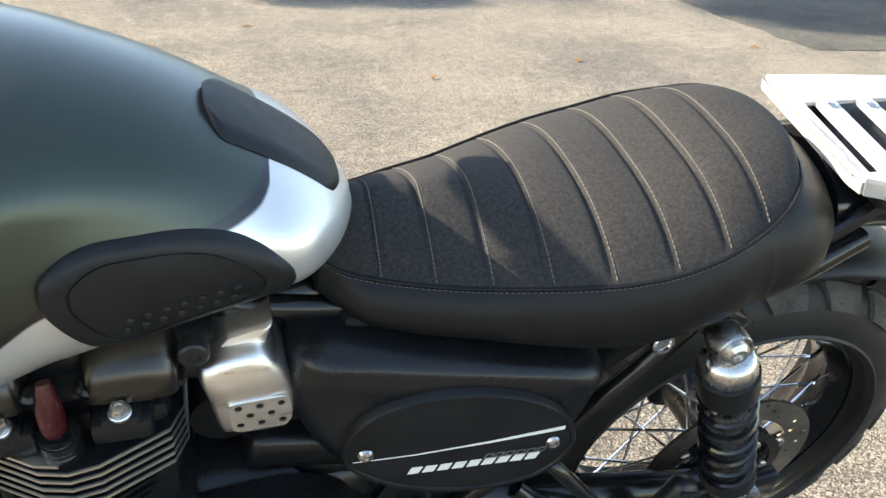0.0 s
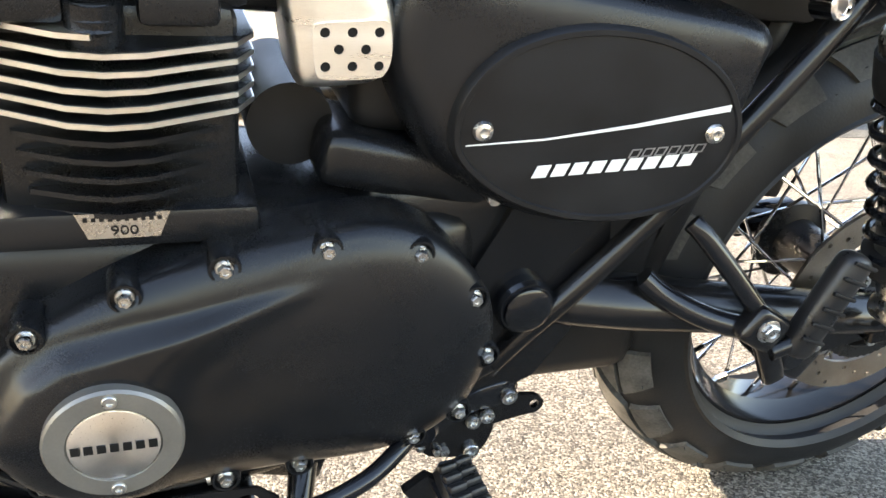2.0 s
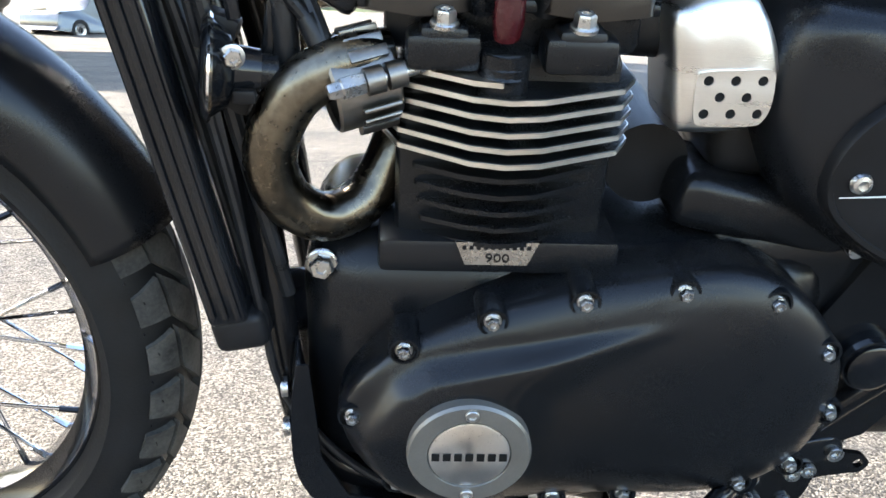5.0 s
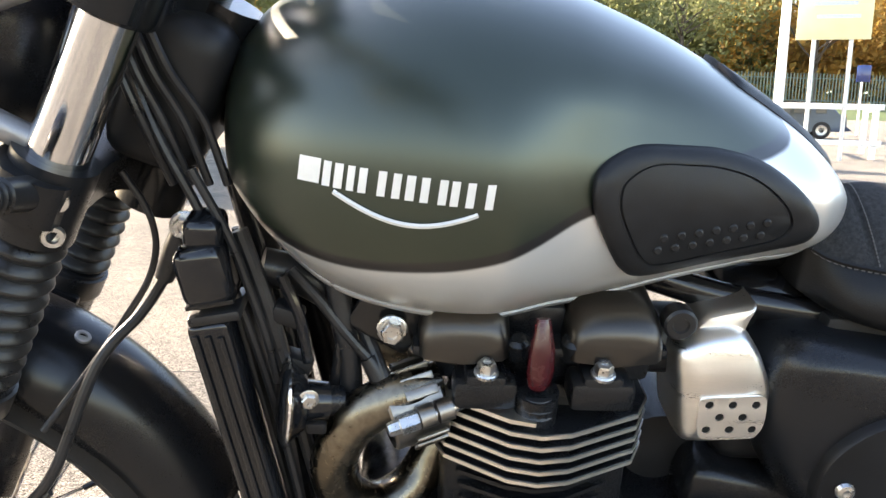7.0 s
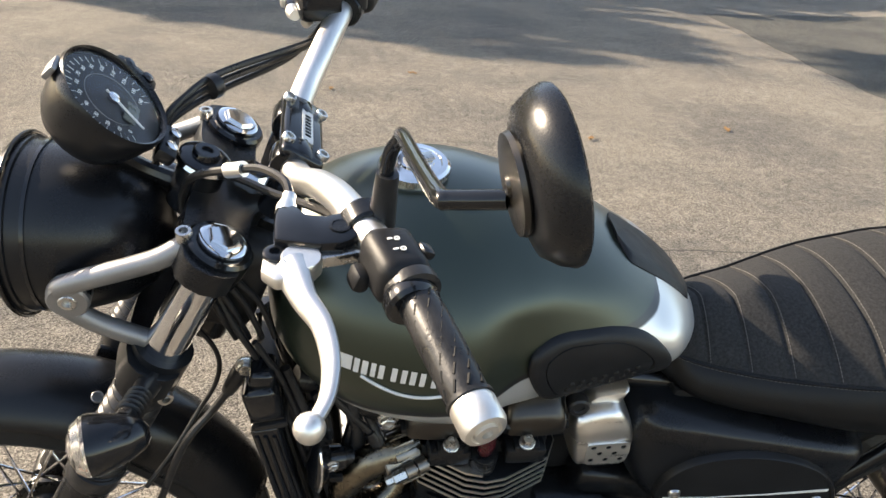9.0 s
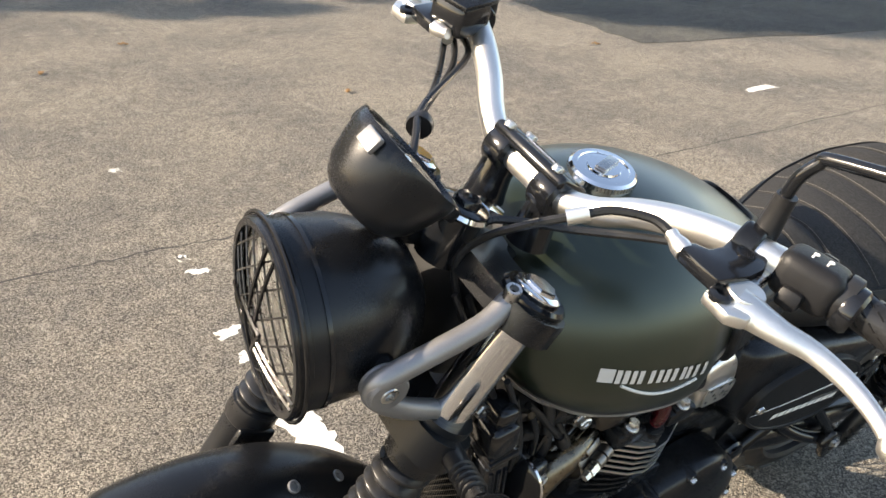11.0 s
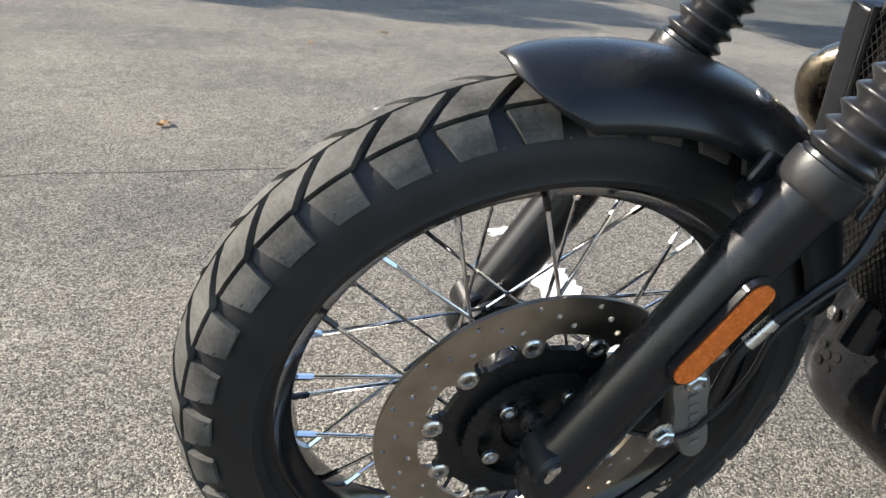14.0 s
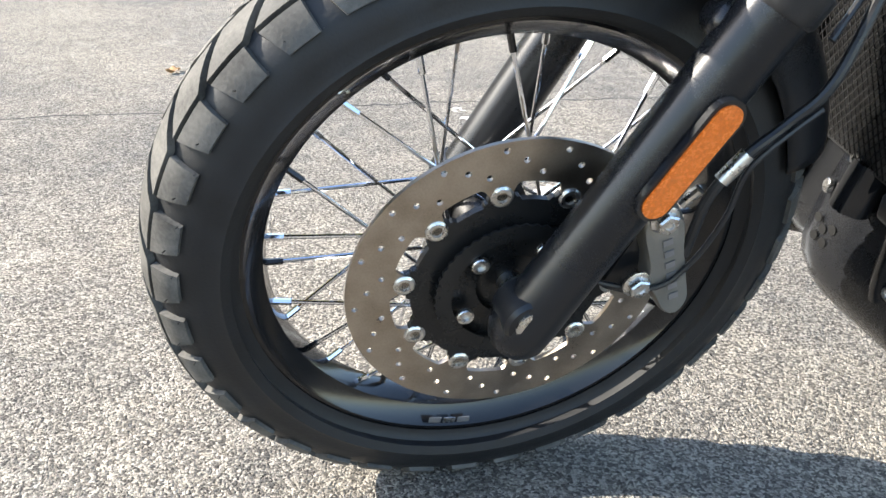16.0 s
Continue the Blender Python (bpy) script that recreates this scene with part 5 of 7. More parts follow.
    for y in (-0.048, 0.030):
        part("riser", tube([(-0.376, y, 0.955), (-0.370, y, 0.985), tilt(0, y, 0.004)], 0.018, 18, 3, None, [0.023, 0.019, 0.0195]), GLOSS, cl)
        part("clamp_cap", lathe([(0.0225, -0.014), (0.0235, -0.012), (0.0235, 0.012), (0.0225, 0.014)], tilt(0, y, 0), (0, 1, 0), 28), GLOSS, cl)
        for dx in (-0.019, 0.019):
            part("clamp_bolt", capbolt(tilt(dx, y, 0.020), up, 0.0068, 0.006), BOLT, cl)
    part("clamp_badge", box(tilt(0.002, -0.009, 0.0225), (0.013, 0.058, 0.0016), (0, 32, 0), 0.0005), LETTER, cl, "small silver badge")
    for k in range(7):
        part("badge_mark", box(tilt(0.002, -0.027 + 0.006 * k, 0.0236), (0.0065, 0.0032, 0.0006), (0, 32, 0), 0), PRINT_SHADE, cl)
    # cables
    part("clutch_cable", tube([(-0.363, -0.184, 1.068), (-0.368, -0.165, 1.070), (-0.388, -0.140, 1.064), (-0.411, -0.1255, 1.053), (-0.445, -0.10, 1.030), (-0.462, -0.075, 1.00), (-0.47, -0.06, 0.96), (-0.455, -0.07, 0.90), (-0.43, -0.09, 0.84), (-0.40, -0.10, 0.78), (-0.37, -0.11, 0.70), (-0.35, -0.11, 0.62), (-0.33, -0.115, 0.52), (-0.315, -0.118, 0.42), (-0.30, -0.12, 0.34), (-0.25, -0.125, 0.27), (-0.19, -0.128, 0.232), (-0.12, -0.128, 0.226), (-0.075, -0.128, 0.230)], 0.004, 8), RUBBER, bike, "black clutch cable")
    part("cable_ferrule", tube([(-0.078, -0.128, 0.230), (-0.058, -0.128, 0.234)], 0.0075, 12, 2), BARALU, bike)
    part("cable_joint", tube([(-0.403, -0.130, 1.057), (-0.418, -0.121, 1.049)], 0.0072, 14, 2), BARALU, bike)
    part("switch_cable", tube([(-0.31, -0.20, 1.05), (-0.34, -0.15, 1.03), (-0.38, -0.10, 1.01), (-0.43, -0.05, 0.995), (-0.47, -0.03, 0.96)], 0.004, 8), RUBBER, bike, "black switch cable")
    for k in range(3):
        part("throttle_cable", tube([(-0.318, 0.232 - 0.012 * k, 1.046), (-0.365 + 0.012 * k, 0.165 - 0.006 * k, 1.020 + 0.013 * k), (-0.436, 0.085, 1.018 + 0.010 * k), (-0.470, 0.040, 1.018 + 0.008 * k), (-0.492, 0.008, 1.008 + 0.004 * k), (-0.500, -0.008, 0.965), (-0.47, 0.0, 0.89)], 0.0038, 8), RUBBER, bike, "black throttle cable")
    part("cable_tie", lathe([(0.013, -0.006), (0.014, 0), (0.013, 0.006)], (-0.448, 0.068, 1.028), (-0.6, -0.75, 0), 14), RUBBER, bike)
    part("hose_ferrule", tube([(-0.352, 0.180, 1.052), (-0.335, 0.205, 1.062)], 0.0062, 12, 2), BARALU, bike)
    res = part("brake_reservoir", box((-0.338, 0.185, 1.080), (0.05, 0.05, 0.036), (0, 0, 15), 0.008), GLOSS, bike, "black brake fluid reservoir")
    part("reservoir_lid", box((-0.338, 0.185, 1.100), (0.052, 0.052, 0.006), (0, 0, 15), 0.002), BLACK, res)


handlebar()


# -- engine
def fwd(p):
    """Front end of the cover set a little back and up."""
    f = min(1.0, max(0.0, (0.09 - p[0]) / 0.28))
    return (p[0] + 0.011 * f, p[1] + 0.009 * f)


def engine():
    case = part("crankcase", box((-0.055, 0.0, 0.36), (0.46, 0.23, 0.25), (0, 0, 0), 0.05, None, 4), CASE, bike, "black cast crankcase")
    part("sump", box((-0.09, 0.0, 0.235), (0.26, 0.16, 0.07), (0, 0, 0), 0.02, None, 3), CASE, case)
    part("gearbox", box((0.135, 0.0, 0.40), (0.16, 0.20, 0.22), (0, 0, 0), 0.04, None, 4), CASE, case)
    # outer cover with its ring of bolts
    outline = [(-0.262, 0.335), (-0.252, 0.365), (-0.232, 0.390), (-0.205, 0.411), (-0.138, 0.444), (-0.066, 0.468), (0.013, 0.485), (0.060, 0.490),
               (0.098, 0.480), (0.130, 0.455), (0.158, 0.418), (0.168, 0.385), (0.166, 0.345), (0.148, 0.302), (0.110, 0.272), (0.05, 0.258), (-0.04, 0.254), (-0.12, 0.245),
               (-0.165, 0.243), (-0.215, 0.256), (-0.248, 0.292)]
    out = np.array([(p.x, p.z) for p in spline([(*fwd(p)[:1], 0, fwd(p)[1]) for p in outline], 5, True)])
    crease = [(-0.250, 0.315), (-0.235, 0.350), (-0.206, 0.392), (-0.178, 0.411), (-0.123, 0.426), (-0.068, 0.439), (-0.017, 0.452), (0.041, 0.461)]
    flank = [(0.041, 0.461), (0.005, 0.4375), (-0.034, 0.410), (-0.074, 0.380), (-0.086, 0.350), (-0.088, 0.30), (-0.088, 0.23)]

    def signed(line, q):
        """Distance of q to the right of a line of points."""
        best, sgn = 9.0, 1.0
        for (ax, az), (bx, bz) in zip(line, line[1:]):
            dx, dz = bx - ax, bz - az
            t = min(1, max(0, ((q[0] - ax) * dx + (q[1] - az) * dz) / (dx * dx + dz * dz)))
            d = math.hypot(q[0] - ax - t * dx, q[1] - az - t * dz)
            if d < best:
                best, sgn = d, -1.0 if dx * (q[1] - az) - dz * (q[0] - ax) > 0 else 1.0
        return best * sgn
    table = [(0.0, 0.150), (0.003, 0.1575), (0.010, 0.1635), (0.018, 0.168), (0.028, 0.172), (0.045, 0.176), (0.075, 0.179), (0.11, 0.180)]
    cx, cz = -0.045, 0.362
    rings = [[Vector((x, -0.105, z)) for x, z in out], [Vector((x, -0.142, z)) for x, z in out]]
    for sc in (1.0, 0.992, 0.98, 0.96, 0.93, 0.90, 0.87, 0.84, 0.81, 0.78, 0.75, 0.72, 0.69, 0.66, 0.63, 0.60, 0.56, 0.52, 0.48, 0.43, 0.37, 0.30, 0.22, 0.13, 0.05):
        ring = []
        for x, z in out:
            q = (cx + (x - cx) * sc, cz + (z - cz) * sc)
            d = float(np.min(np.hypot(out[:, 0] - q[0], out[:, 1] - q[1])))
            h = interp(d, table, 1)
            h += 0.0130 * ease(signed(crease, q), -0.001, 0.013) * ease(signed(flank, q), -0.001, 0.045) * ease(d, 0.004, 0.022)
            ring.append(Vector((q[0], -h, q[1])))
        rings.append(ring)
    cov = part("engine_cover", loft(rings), CASE, bike, "satin black engine side cover ringed with bolts", 40)
    BO = [(-0.213, 0.270), (-0.250, 0.342), (-0.209, 0.409), (-0.139, 0.439), (-0.066, 0.460), (0.013, 0.473), (0.090, 0.467), (0.142, 0.421), (0.160, 0.360), (0.141, 0.301), (0.10, 0.279), (-0.005, 0.262), (-0.07, 0.254)]
    for x, z in [fwd(p) for p in BO]:
        part("bolt_boss", lathe([(0.0130, -0.02), (0.0125, 0.013), (0.0118, 0.0155), (0.0100, 0.0155), (0.0094, 0.0115), (0.0, 0.0115)], (x, -0.150, z), (0, -1, 0), 24), CASE, cov)
        part("cover_bolt", hexbolt((x, -0.1610, z), (0, -1, 0), 0.0050, 0.009), BOLT, cov)
    c = (-0.1445, -0.193, 0.342)
    bd = part("cover_badge", lathe([(0.050, -0.006), (0.050, 0.004), (0.048, 0.0065), (0.034, 0.0065), (0.033, 0.0045), (0.0, 0.0045)], c, (0, -1, 0), 64), CASTGREY, cov, "round grey badge with a brushed centre", 30)
    part("badge_centre", lathe([(0.0325, 0.0), (0.0325, 0.0058), (0.031, 0.0066), (0.0, 0.0066)], (0, 0, 0), (0, -1, 0), 48), ALUSPIN, bd, "spun aluminium centre").matrix_local = Matrix.Translation(c)
    for dz in (0.0415, -0.0415):
        part("badge_screw", capbolt((c[0], c[1] - 0.006, c[2] + dz), (0, -1, 0), 0.0055, 0.003), BOLT, bd)
    for k in range(7):
        part("letter_block", box((c[0] - 0.027 + 0.009 * k, c[1] - 0.0072, c[2] - 0.001), (0.0062, 0.0012, 0.007), (0, 0, 0), 0), PRINT_SHADE, bd)
    # cylinder block with fins
    cyl = part("cylinder_block", box((-0.125, 0.0, 0.56), (0.165, 0.23, 0.17), (0, 0, 0), 0.012), CASE, bike, "black finned cylinder block")
    def fin(z, g, name, m, parent, th=0.0035):
        pts = [(-0.218 - g, 0.10), (-0.218 - g, -0.085), (-0.205 - g, -0.12), (-0.155, -0.152 - g), (-0.130, -0.158 - g), (-0.105, -0.154 - g), (-0.045 + g * 0.5, -0.125 - g), (-0.032 + g, -0.10), (-0.032 + g, 0.10), (-0.045, 0.125), (-0.13, 0.155), (-0.205, 0.12)]
        return part(name, plate([pts], th, pose(0, 0, z)), m, parent, "", 30)
    for k in range(5):
        z = 0.571 + 0.0118 * k
        fin(z, 0.0, "cooling_fin", CASE, cyl, 0.005)
        fin(z + 0.0007, 0.0014, "fin_edge", ALUEDGE, cyl, 0.0036)
    half = [(-0.2195, -0.02), (-0.2195, -0.086), (-0.2065, -0.121), (-0.156, -0.1535), (-0.136, -0.1585), (-0.134, -0.150), (-0.15, -0.10), (-0.16, -0.02)]
    part("fin_edge", plate([half], 0.0036, pose(0, 0, 0.571 + 0.0118 * 5 + 0.0007)), ALUEDGE, cyl)
    for k in range(1, 6):
        fin(0.482 + 0.0145 * k, -0.012 - 0.002 * (5 - k), "cooling_fin", CASE, cyl, 0.004)
    part("block_base", box((-0.125, -0.02, 0.485), (0.19, 0.225, 0.03), (0, 0, 0), 0.006), CASE, cyl)
    # badge
    bm = plate([[(-0.160, 0.500), (-0.095, 0.5), (-0.103, 0.480), (-0.152, 0.480)]], 0.003, side_at(-0.131))
    pl = part("engine_badge", bm, STEEL, bike, "small silver engine badge with a number")
    for k in range(10):
        part("letter_block", box((-0.153 + 0.0056 * k, -0.1345, 0.4955), (0.0030, 0.0008, 0.003), (0, 0, 0), 0), PRINT_SHADE, pl)
    cu = bpy.data.curves.new("number", "FONT")
    cu.body = "900"
    cu.size = 0.0105
    cu.extrude = 0.0004
    cu.align_x = "CENTER"
    tmp = new("number_text", cu)
    dg = bpy.context.evaluated_depsgraph_get()
    me = bpy.data.meshes.new_from_object(tmp.evaluated_get(dg))
    bpy.data.objects.remove(tmp)
    me.materials.clear()
    me.materials.append(PRINT_SHADE)
    nm = new("number", me)
    nm.parent = pl
    nm.matrix_local = pose(-0.127, -0.1346, 0.4830, 90, 0, 0) @ Matrix.Diagonal((1.25, 1, 1, 1))
    # head
    hd = part("cylinder_head", box((-0.125, 0.0, 0.662), (0.185, 0.21, 0.045), (0, 0, 0), 0.008), CASE, bike, "black cylinder head")
    for x0, x1 in ((-0.232, -0.155), (-0.112, -0.030)):
        rings = []
        for y, w, zt in ((-0.130, 0.40, 0.694), (-0.124, 0.47, 0.706), (-0.10, 0.5, 0.718), (-0.02, 0.5, 0.728), (0.06, 0.5, 0.725), (0.12, 0.42, 0.71)):
            xc, hw = (x0 + x1) / 2, (x1 - x0) * w
            rings.append([Vector((xc + hw * math.copysign(abs(math.cos(a)) ** 0.6, math.cos(a)), y, 0.674 + (zt - 0.674) * max(0, math.sin(a)) ** 0.55 - (0.004 if math.sin(a) < -0.01 else 0))) for a in [math.pi * k / 16 for k in range(17)] + [1.5 * math.pi]])
        part("cam_cover", loft(rings), COVERGREY, hd, "satin grey cam cover", 50)
    part("cam_cover_rim", box((-0.131, 0.0, 0.677), (0.21, 0.245, 0.010), (0, 0, 0), 0.004), CASE, hd)
    part("cam_cover_bridge", box((-0.133, 0.0, 0.693), (0.05, 0.20, 0.03), (0, 0, 0), 0.006), CASE, hd)
    for x in (-0.176, -0.082):
        part("head_boss", box((x, -0.128, 0.649), (0.052, 0.035, 0.026), (0, 0, 0), 0.006), CASE, hd)
        part("head_boss", box((x, -0.128, 0.655), (0.034, 0.032, 0.024), (0, 0, 0), 0.005), CASE, hd)
        part("head_bolt", hexbolt((x, -0.136, 0.666), (0, -0.15, 1), 0.0070, 0.012), BOLT, hd)
    for x in (-0.205, -0.15, -0.105, -0.05):
        part("cover_stud", lathe([(0.010, -0.01), (0.010, 0.006), (0.006, 0.009), (0, 0.009)], (x, -0.118, 0.682), (0, -0.3, 1), 14), CASE, hd)
    pc = part("plug_cap", tube([(-0.134, -0.140, 0.660), (-0.134, -0.142, 0.672), (-0.134, -0.141, 0.690), (-0.134, -0.139, 0.702), (-0.134, -0.135, 0.716)], 0.012, 16, 4, None, [0.0095, 0.0118, 0.0115, 0.009, 0.006], 0.85), REDCAP, bike, "dark red spark plug cap", 50)
    for k in range(3):
        part("cap_ring", lathe([(0.0135, -0.003), (0.0155, 0), (0.0135, 0.003)], (-0.134, -0.140, 0.648 - 0.007 * k), (0, 0, 1), 18), RUBBER, pc)
    part("plug_base", tube([(-0.134, -0.135, 0.625), (-0.134, -0.138, 0.652)], 0.018, 16, 2), CASE, hd)
    part("front_bolt", hexbolt((-0.252, -0.112, 0.692), (0, -1, 0), 0.0088, 0.012), BOLT, bike, "large engine mounting bolt")
    part("front_bolt_plate", box((-0.252, -0.098, 0.70), (0.06, 0.012, 0.06), (0, 30, 0), 0.006), FRAME, bike)
    part("lower_bolt", hexbolt((-0.266, -0.100, 0.460), (0, -1, 0), 0.0092, 0.013), BOLT, bike, "large lower engine bolt")
    # throttle body cover
    out = [(-0.018, 0.672), (-0.004, 0.684), (0.020, 0.692), (0.043, 0.690), (0.062, 0.666), (0.074, 0.636), (0.073, 0.604), (0.062, 0.588), (0.036, 0.583), (0.010, 0.582), (-0.002, 0.588), (-0.010, 0.630)]
    tb = part("throttle_cover", pillow(out, [(1.0, -0.05), (1.0, -0.088), (0.985, -0.099), (0.95, -0.107), (0.90, -0.1125), (0.8, -0.116), (0.4, -0.118)], 6), ALU, bike, "brushed metal throttle body cover with drilled panel", 45)
    fin_out = [(-0.012, 0.668), (0.000, 0.684), (0.010, 0.697), (0.018, 0.701), (0.050, 0.7085), (0.0545, 0.7075), (0.051, 0.697), (0.0485, 0.684), (0.052, 0.668), (0.02, 0.655)]
    part("cover_fin", pillow(fin_out, [(1.0, -0.055), (1.0, -0.083), (0.985, -0.087), (0.94, -0.091), (0.86, -0.094), (0.5, -0.096)], 3), ALU, tb, "", 45)
    pan = [(0.008, 0.629), (0.014, 0.635), (0.040, 0.637), (0.061, 0.638), (0.066, 0.630), (0.067, 0.610), (0.063, 0.599), (0.055, 0.595), (0.020, 0.594), (0.011, 0.600)]
    hl = []
    for x, z in ((0.017, 0.6285), (0.037, 0.6290), (0.057, 0.6295), (0.0275, 0.6165), (0.0475, 0.6168), (0.018, 0.6035), (0.038, 0.6040), (0.058, 0.6045)):
        hl.append(circle2(x, z, 0.0038, 12))
        # black disc paints the shade inside each drilled hole
        part("drilled_hole", lathe([(0.0038, 0), (0.0038, 0.0005), (0, 0.0005)], (x, -0.1183, z), (0, -1, 0), 12), PRINT_SHADE, tb)
    part("drilled_panel", plate([[(p.x, p.y) for p in spline([(a, b, 0) for a, b in pan], 3, True)]] + hl, 0.0022, side_at(-0.1178)), ALU, tb, "raised drilled panel")
    # the slot is not cut: its dark inside is a black block
    part("cover_slot", box((0.030, -0.1085, 0.5865), (0.014, 0.004, 0.004), (0, 0, 0), 0.0015), PRINT_SHADE, tb)
    part("inlet_stub", tube([(-0.045, -0.06, 0.662), (0.0, -0.06, 0.66)], 0.032, 20, 2), RUBBER, bike, "black rubber inlet stub")
    part("vacuum_cap", lathe([(0.013, 0), (0.014, 0.004), (0.014, 0.016), (0.012, 0.018), (0.007, 0.018), (0.006, 0.016), (0, 0.016)], (-0.017, -0.097, 0.701), (0, -1, 0), 24), RUBBER, bike, "round black cap")
    part("inlet_trunk", box((0.080, 0.0, 0.672), (0.08, 0.11, 0.08), (0, 0, 0), 0.02, None, 3), FRAME, bike)


engine()


# -- exhaust, radiator, horn
def exhaust():
    for s in (-1, 1):
        y = s * 0.105
        pipe = part("header_pipe", tube([(-0.215, y, 0.635), (-0.245, y - s * -0.012, 0.632), (-0.280, y + s * 0.015, 0.610), (-0.300, y + s * 0.012, 0.565), (-0.292, y + s * 0.004, 0.523), (-0.262, y - s * 0.01, 0.500), (-0.228, y - s * 0.03, 0.512), (-0.205, y - s * 0.05, 0.555), (-0.195, y - s * 0.08, 0.60)] if s < 0 else
                                        [(-0.215, y, 0.635), (-0.265, 0.118, 0.637), (-0.305, 0.142, 0.622), (-0.322, 0.176, 0.588), (-0.308, 0.185, 0.548), (-0.275, 0.172, 0.515), (-0.21, 0.170, 0.490), (-0.10, 0.180, 0.475), (0.05, y + 0.09, 0.47), (0.30, y + 0.09, 0.50), (0.62, y + 0.09, 0.54)], 0.0205, 22, 6), PIPE, bike, "heat-stained exhaust header pipe", 60)
        if s < 0:
            c, ax = Vector((-0.235, y - 0.003, 0.617)), Vector((0.90, 0.30, 0.19)).normalized()
            e1 = (Vector((0, -1, 0)) + ax * ax.y).normalized()
            e2 = ax.cross(e1)
            e2 = e2 if e2.z > 0 else -e2

            def ring_at(a, r, h):
                return c + (e1 * math.cos(a) + e2 * math.sin(a)) * r + ax * h
            cl = part("exhaust_clamp", lathe([(0.0285, -0.021), (0.0305, -0.024), (0.0325, -0.022), (0.0325, 0.022), (0.0305, 0.024), (0.0285, 0.021), (0.0285, -0.021)], c, ax, 40), CLAMPST, bike, "finned steel exhaust clamp")
            for a in (-168, -140, -112, -86, -60, -38, -20, 44, 62, 80, 100, 122, 148, 170):
                a = radians(a)
                o = (e1 * math.cos(a) + e2 * math.sin(a))
                mm = Matrix((ax, o.cross(ax) * -1, o)).transposed()
                part("clamp_fin", box(ring_at(a, 0.0355, 0.006), (0.028, 0.0032, 0.009), tuple(math.degrees(v) for v in mm.to_euler()), 0.0012), CLAMPST, cl)
            b = radians(14)
            part("clamp_bolt", tube([ring_at(b, 0.040, -0.026), ring_at(b, 0.040, 0.040)], 0.0042, 12, 2), BOLT, cl)
            part("clamp_nut", lathe([(0.0052, -0.030), (0.0060, -0.027), (0.0060, -0.021), (0.0080, -0.020), (0.0080, -0.006), (0.0072, -0.004)], ring_at(b, 0.040, 0), ax, 6), BOLT, cl)
            for h0, h1 in ((-0.004, 0.0105), (0.0115, 0.026)):
                part("clamp_barrel", lathe([(0.006, h0), (0.0098, h0 + 0.001), (0.0098, h1 - 0.001), (0.006, h1)], ring_at(b, 0.0385, 0), ax, 20), CLAMPST, cl)
        part("lambda_lead", tube([(-0.285, -0.09, 0.70), (-0.27, -0.10, 0.67), (-0.262, -0.11, 0.655), (-0.258, -0.115, 0.645)], 0.006, 10), RUBBER, pipe) if s < 0 else None
    rad_top, rad_bot = Vector((-0.399, 0, 0.738)), Vector((-0.335, 0, 0.420))
    d = (rad_top - rad_bot).normalized()
    ang = math.degrees(math.atan2(d.x, d.z))
    mid = (rad_top + rad_bot) / 2
    ln = (rad_top - rad_bot).length
    core = part("radiator", box(mid + Vector((0.004, -0.020, -0.01)), (0.026, 0.165, ln * 0.92), (0, ang, 0), 0.003), HONEY, bike, "black radiator with a mesh guard")
    for y in (-0.118, 0.078):
        tk = part("radiator_tank", box(mid + Vector((0.0, y, -0.018)), (0.033, 0.034, ln * 0.90), (0, ang, 0), 0.006, None, 3), GLOSS, core)
        for k in (-1, 0, 1):
            a = mid + Vector((0.010 * k, y - 0.0175, -0.018)) - d * ln * 0.42
            part("tank_rib", tube([a, a + d * ln * 0.84], 0.0028, 8, 2), GLOSS, tk)
    top = rad_top + Vector((0.004, -0.112, 0.0))
    part("radiator_header", box(top + d * 0.004, (0.040, 0.048, 0.050), (0, ang, 0), 0.010, None, 3), GLOSS, core)
    part("header_neck", box(top + d * 0.036 + Vector((0.006, 0.004, 0)), (0.030, 0.040, 0.026), (0, ang + 12, 0), 0.008, None, 3), GLOSS, core)
    part("header_seam", box(top - d * 0.030, (0.042, 0.046, 0.009), (0, ang, 0), 0.003), RUBBER, core)
    part("header_seam", box(top - d * 0.018, (0.038, 0.044, 0.004), (0, ang, 0), 0.001), FRAME, core)
    part("radiator_foot", box(rad_bot + Vector((0.003, -0.112, -0.012)), (0.044, 0.042, 0.034), (0, ang, 0), 0.008, None, 3), MATT, core)
    for xx, zz in ((-0.356, 0.70), (-0.350, 0.655), (-0.345, 0.60), (-0.325, 0.53)):
        part("loom_clip", box((xx + 0.02, -0.105, zz), (0.026, 0.02, 0.016), (0, 20, 0), 0.004), MATT, core)
    part("wiring_loom", tube([(-0.372, -0.10, 0.77), (-0.352, -0.108, 0.71), (-0.338, -0.110, 0.65), (-0.325, -0.108, 0.58), (-0.308, -0.105, 0.50), (-0.295, -0.10, 0.43)], 0.0065, 10), RUBBER, core)
    part("earth_cable", tube([(-0.403, -0.11, 0.822), (-0.378, -0.113, 0.770), (-0.366, -0.114, 0.732), (-0.353, -0.114, 0.684), (-0.346, -0.112, 0.64)], 0.0038, 8), RUBBER, core)
    part("loom_tube", tube([(-0.340, -0.108, 0.735), (-0.326, -0.112, 0.70), (-0.320, -0.112, 0.66)], 0.005, 10), GLOSS, core)
    part("probe_lead", tube([(-0.335, -0.095, 0.735), (-0.313, -0.10, 0.712), (-0.292, -0.104, 0.685), (-0.268, -0.108, 0.657)], 0.0048, 10), RUBBER, core)
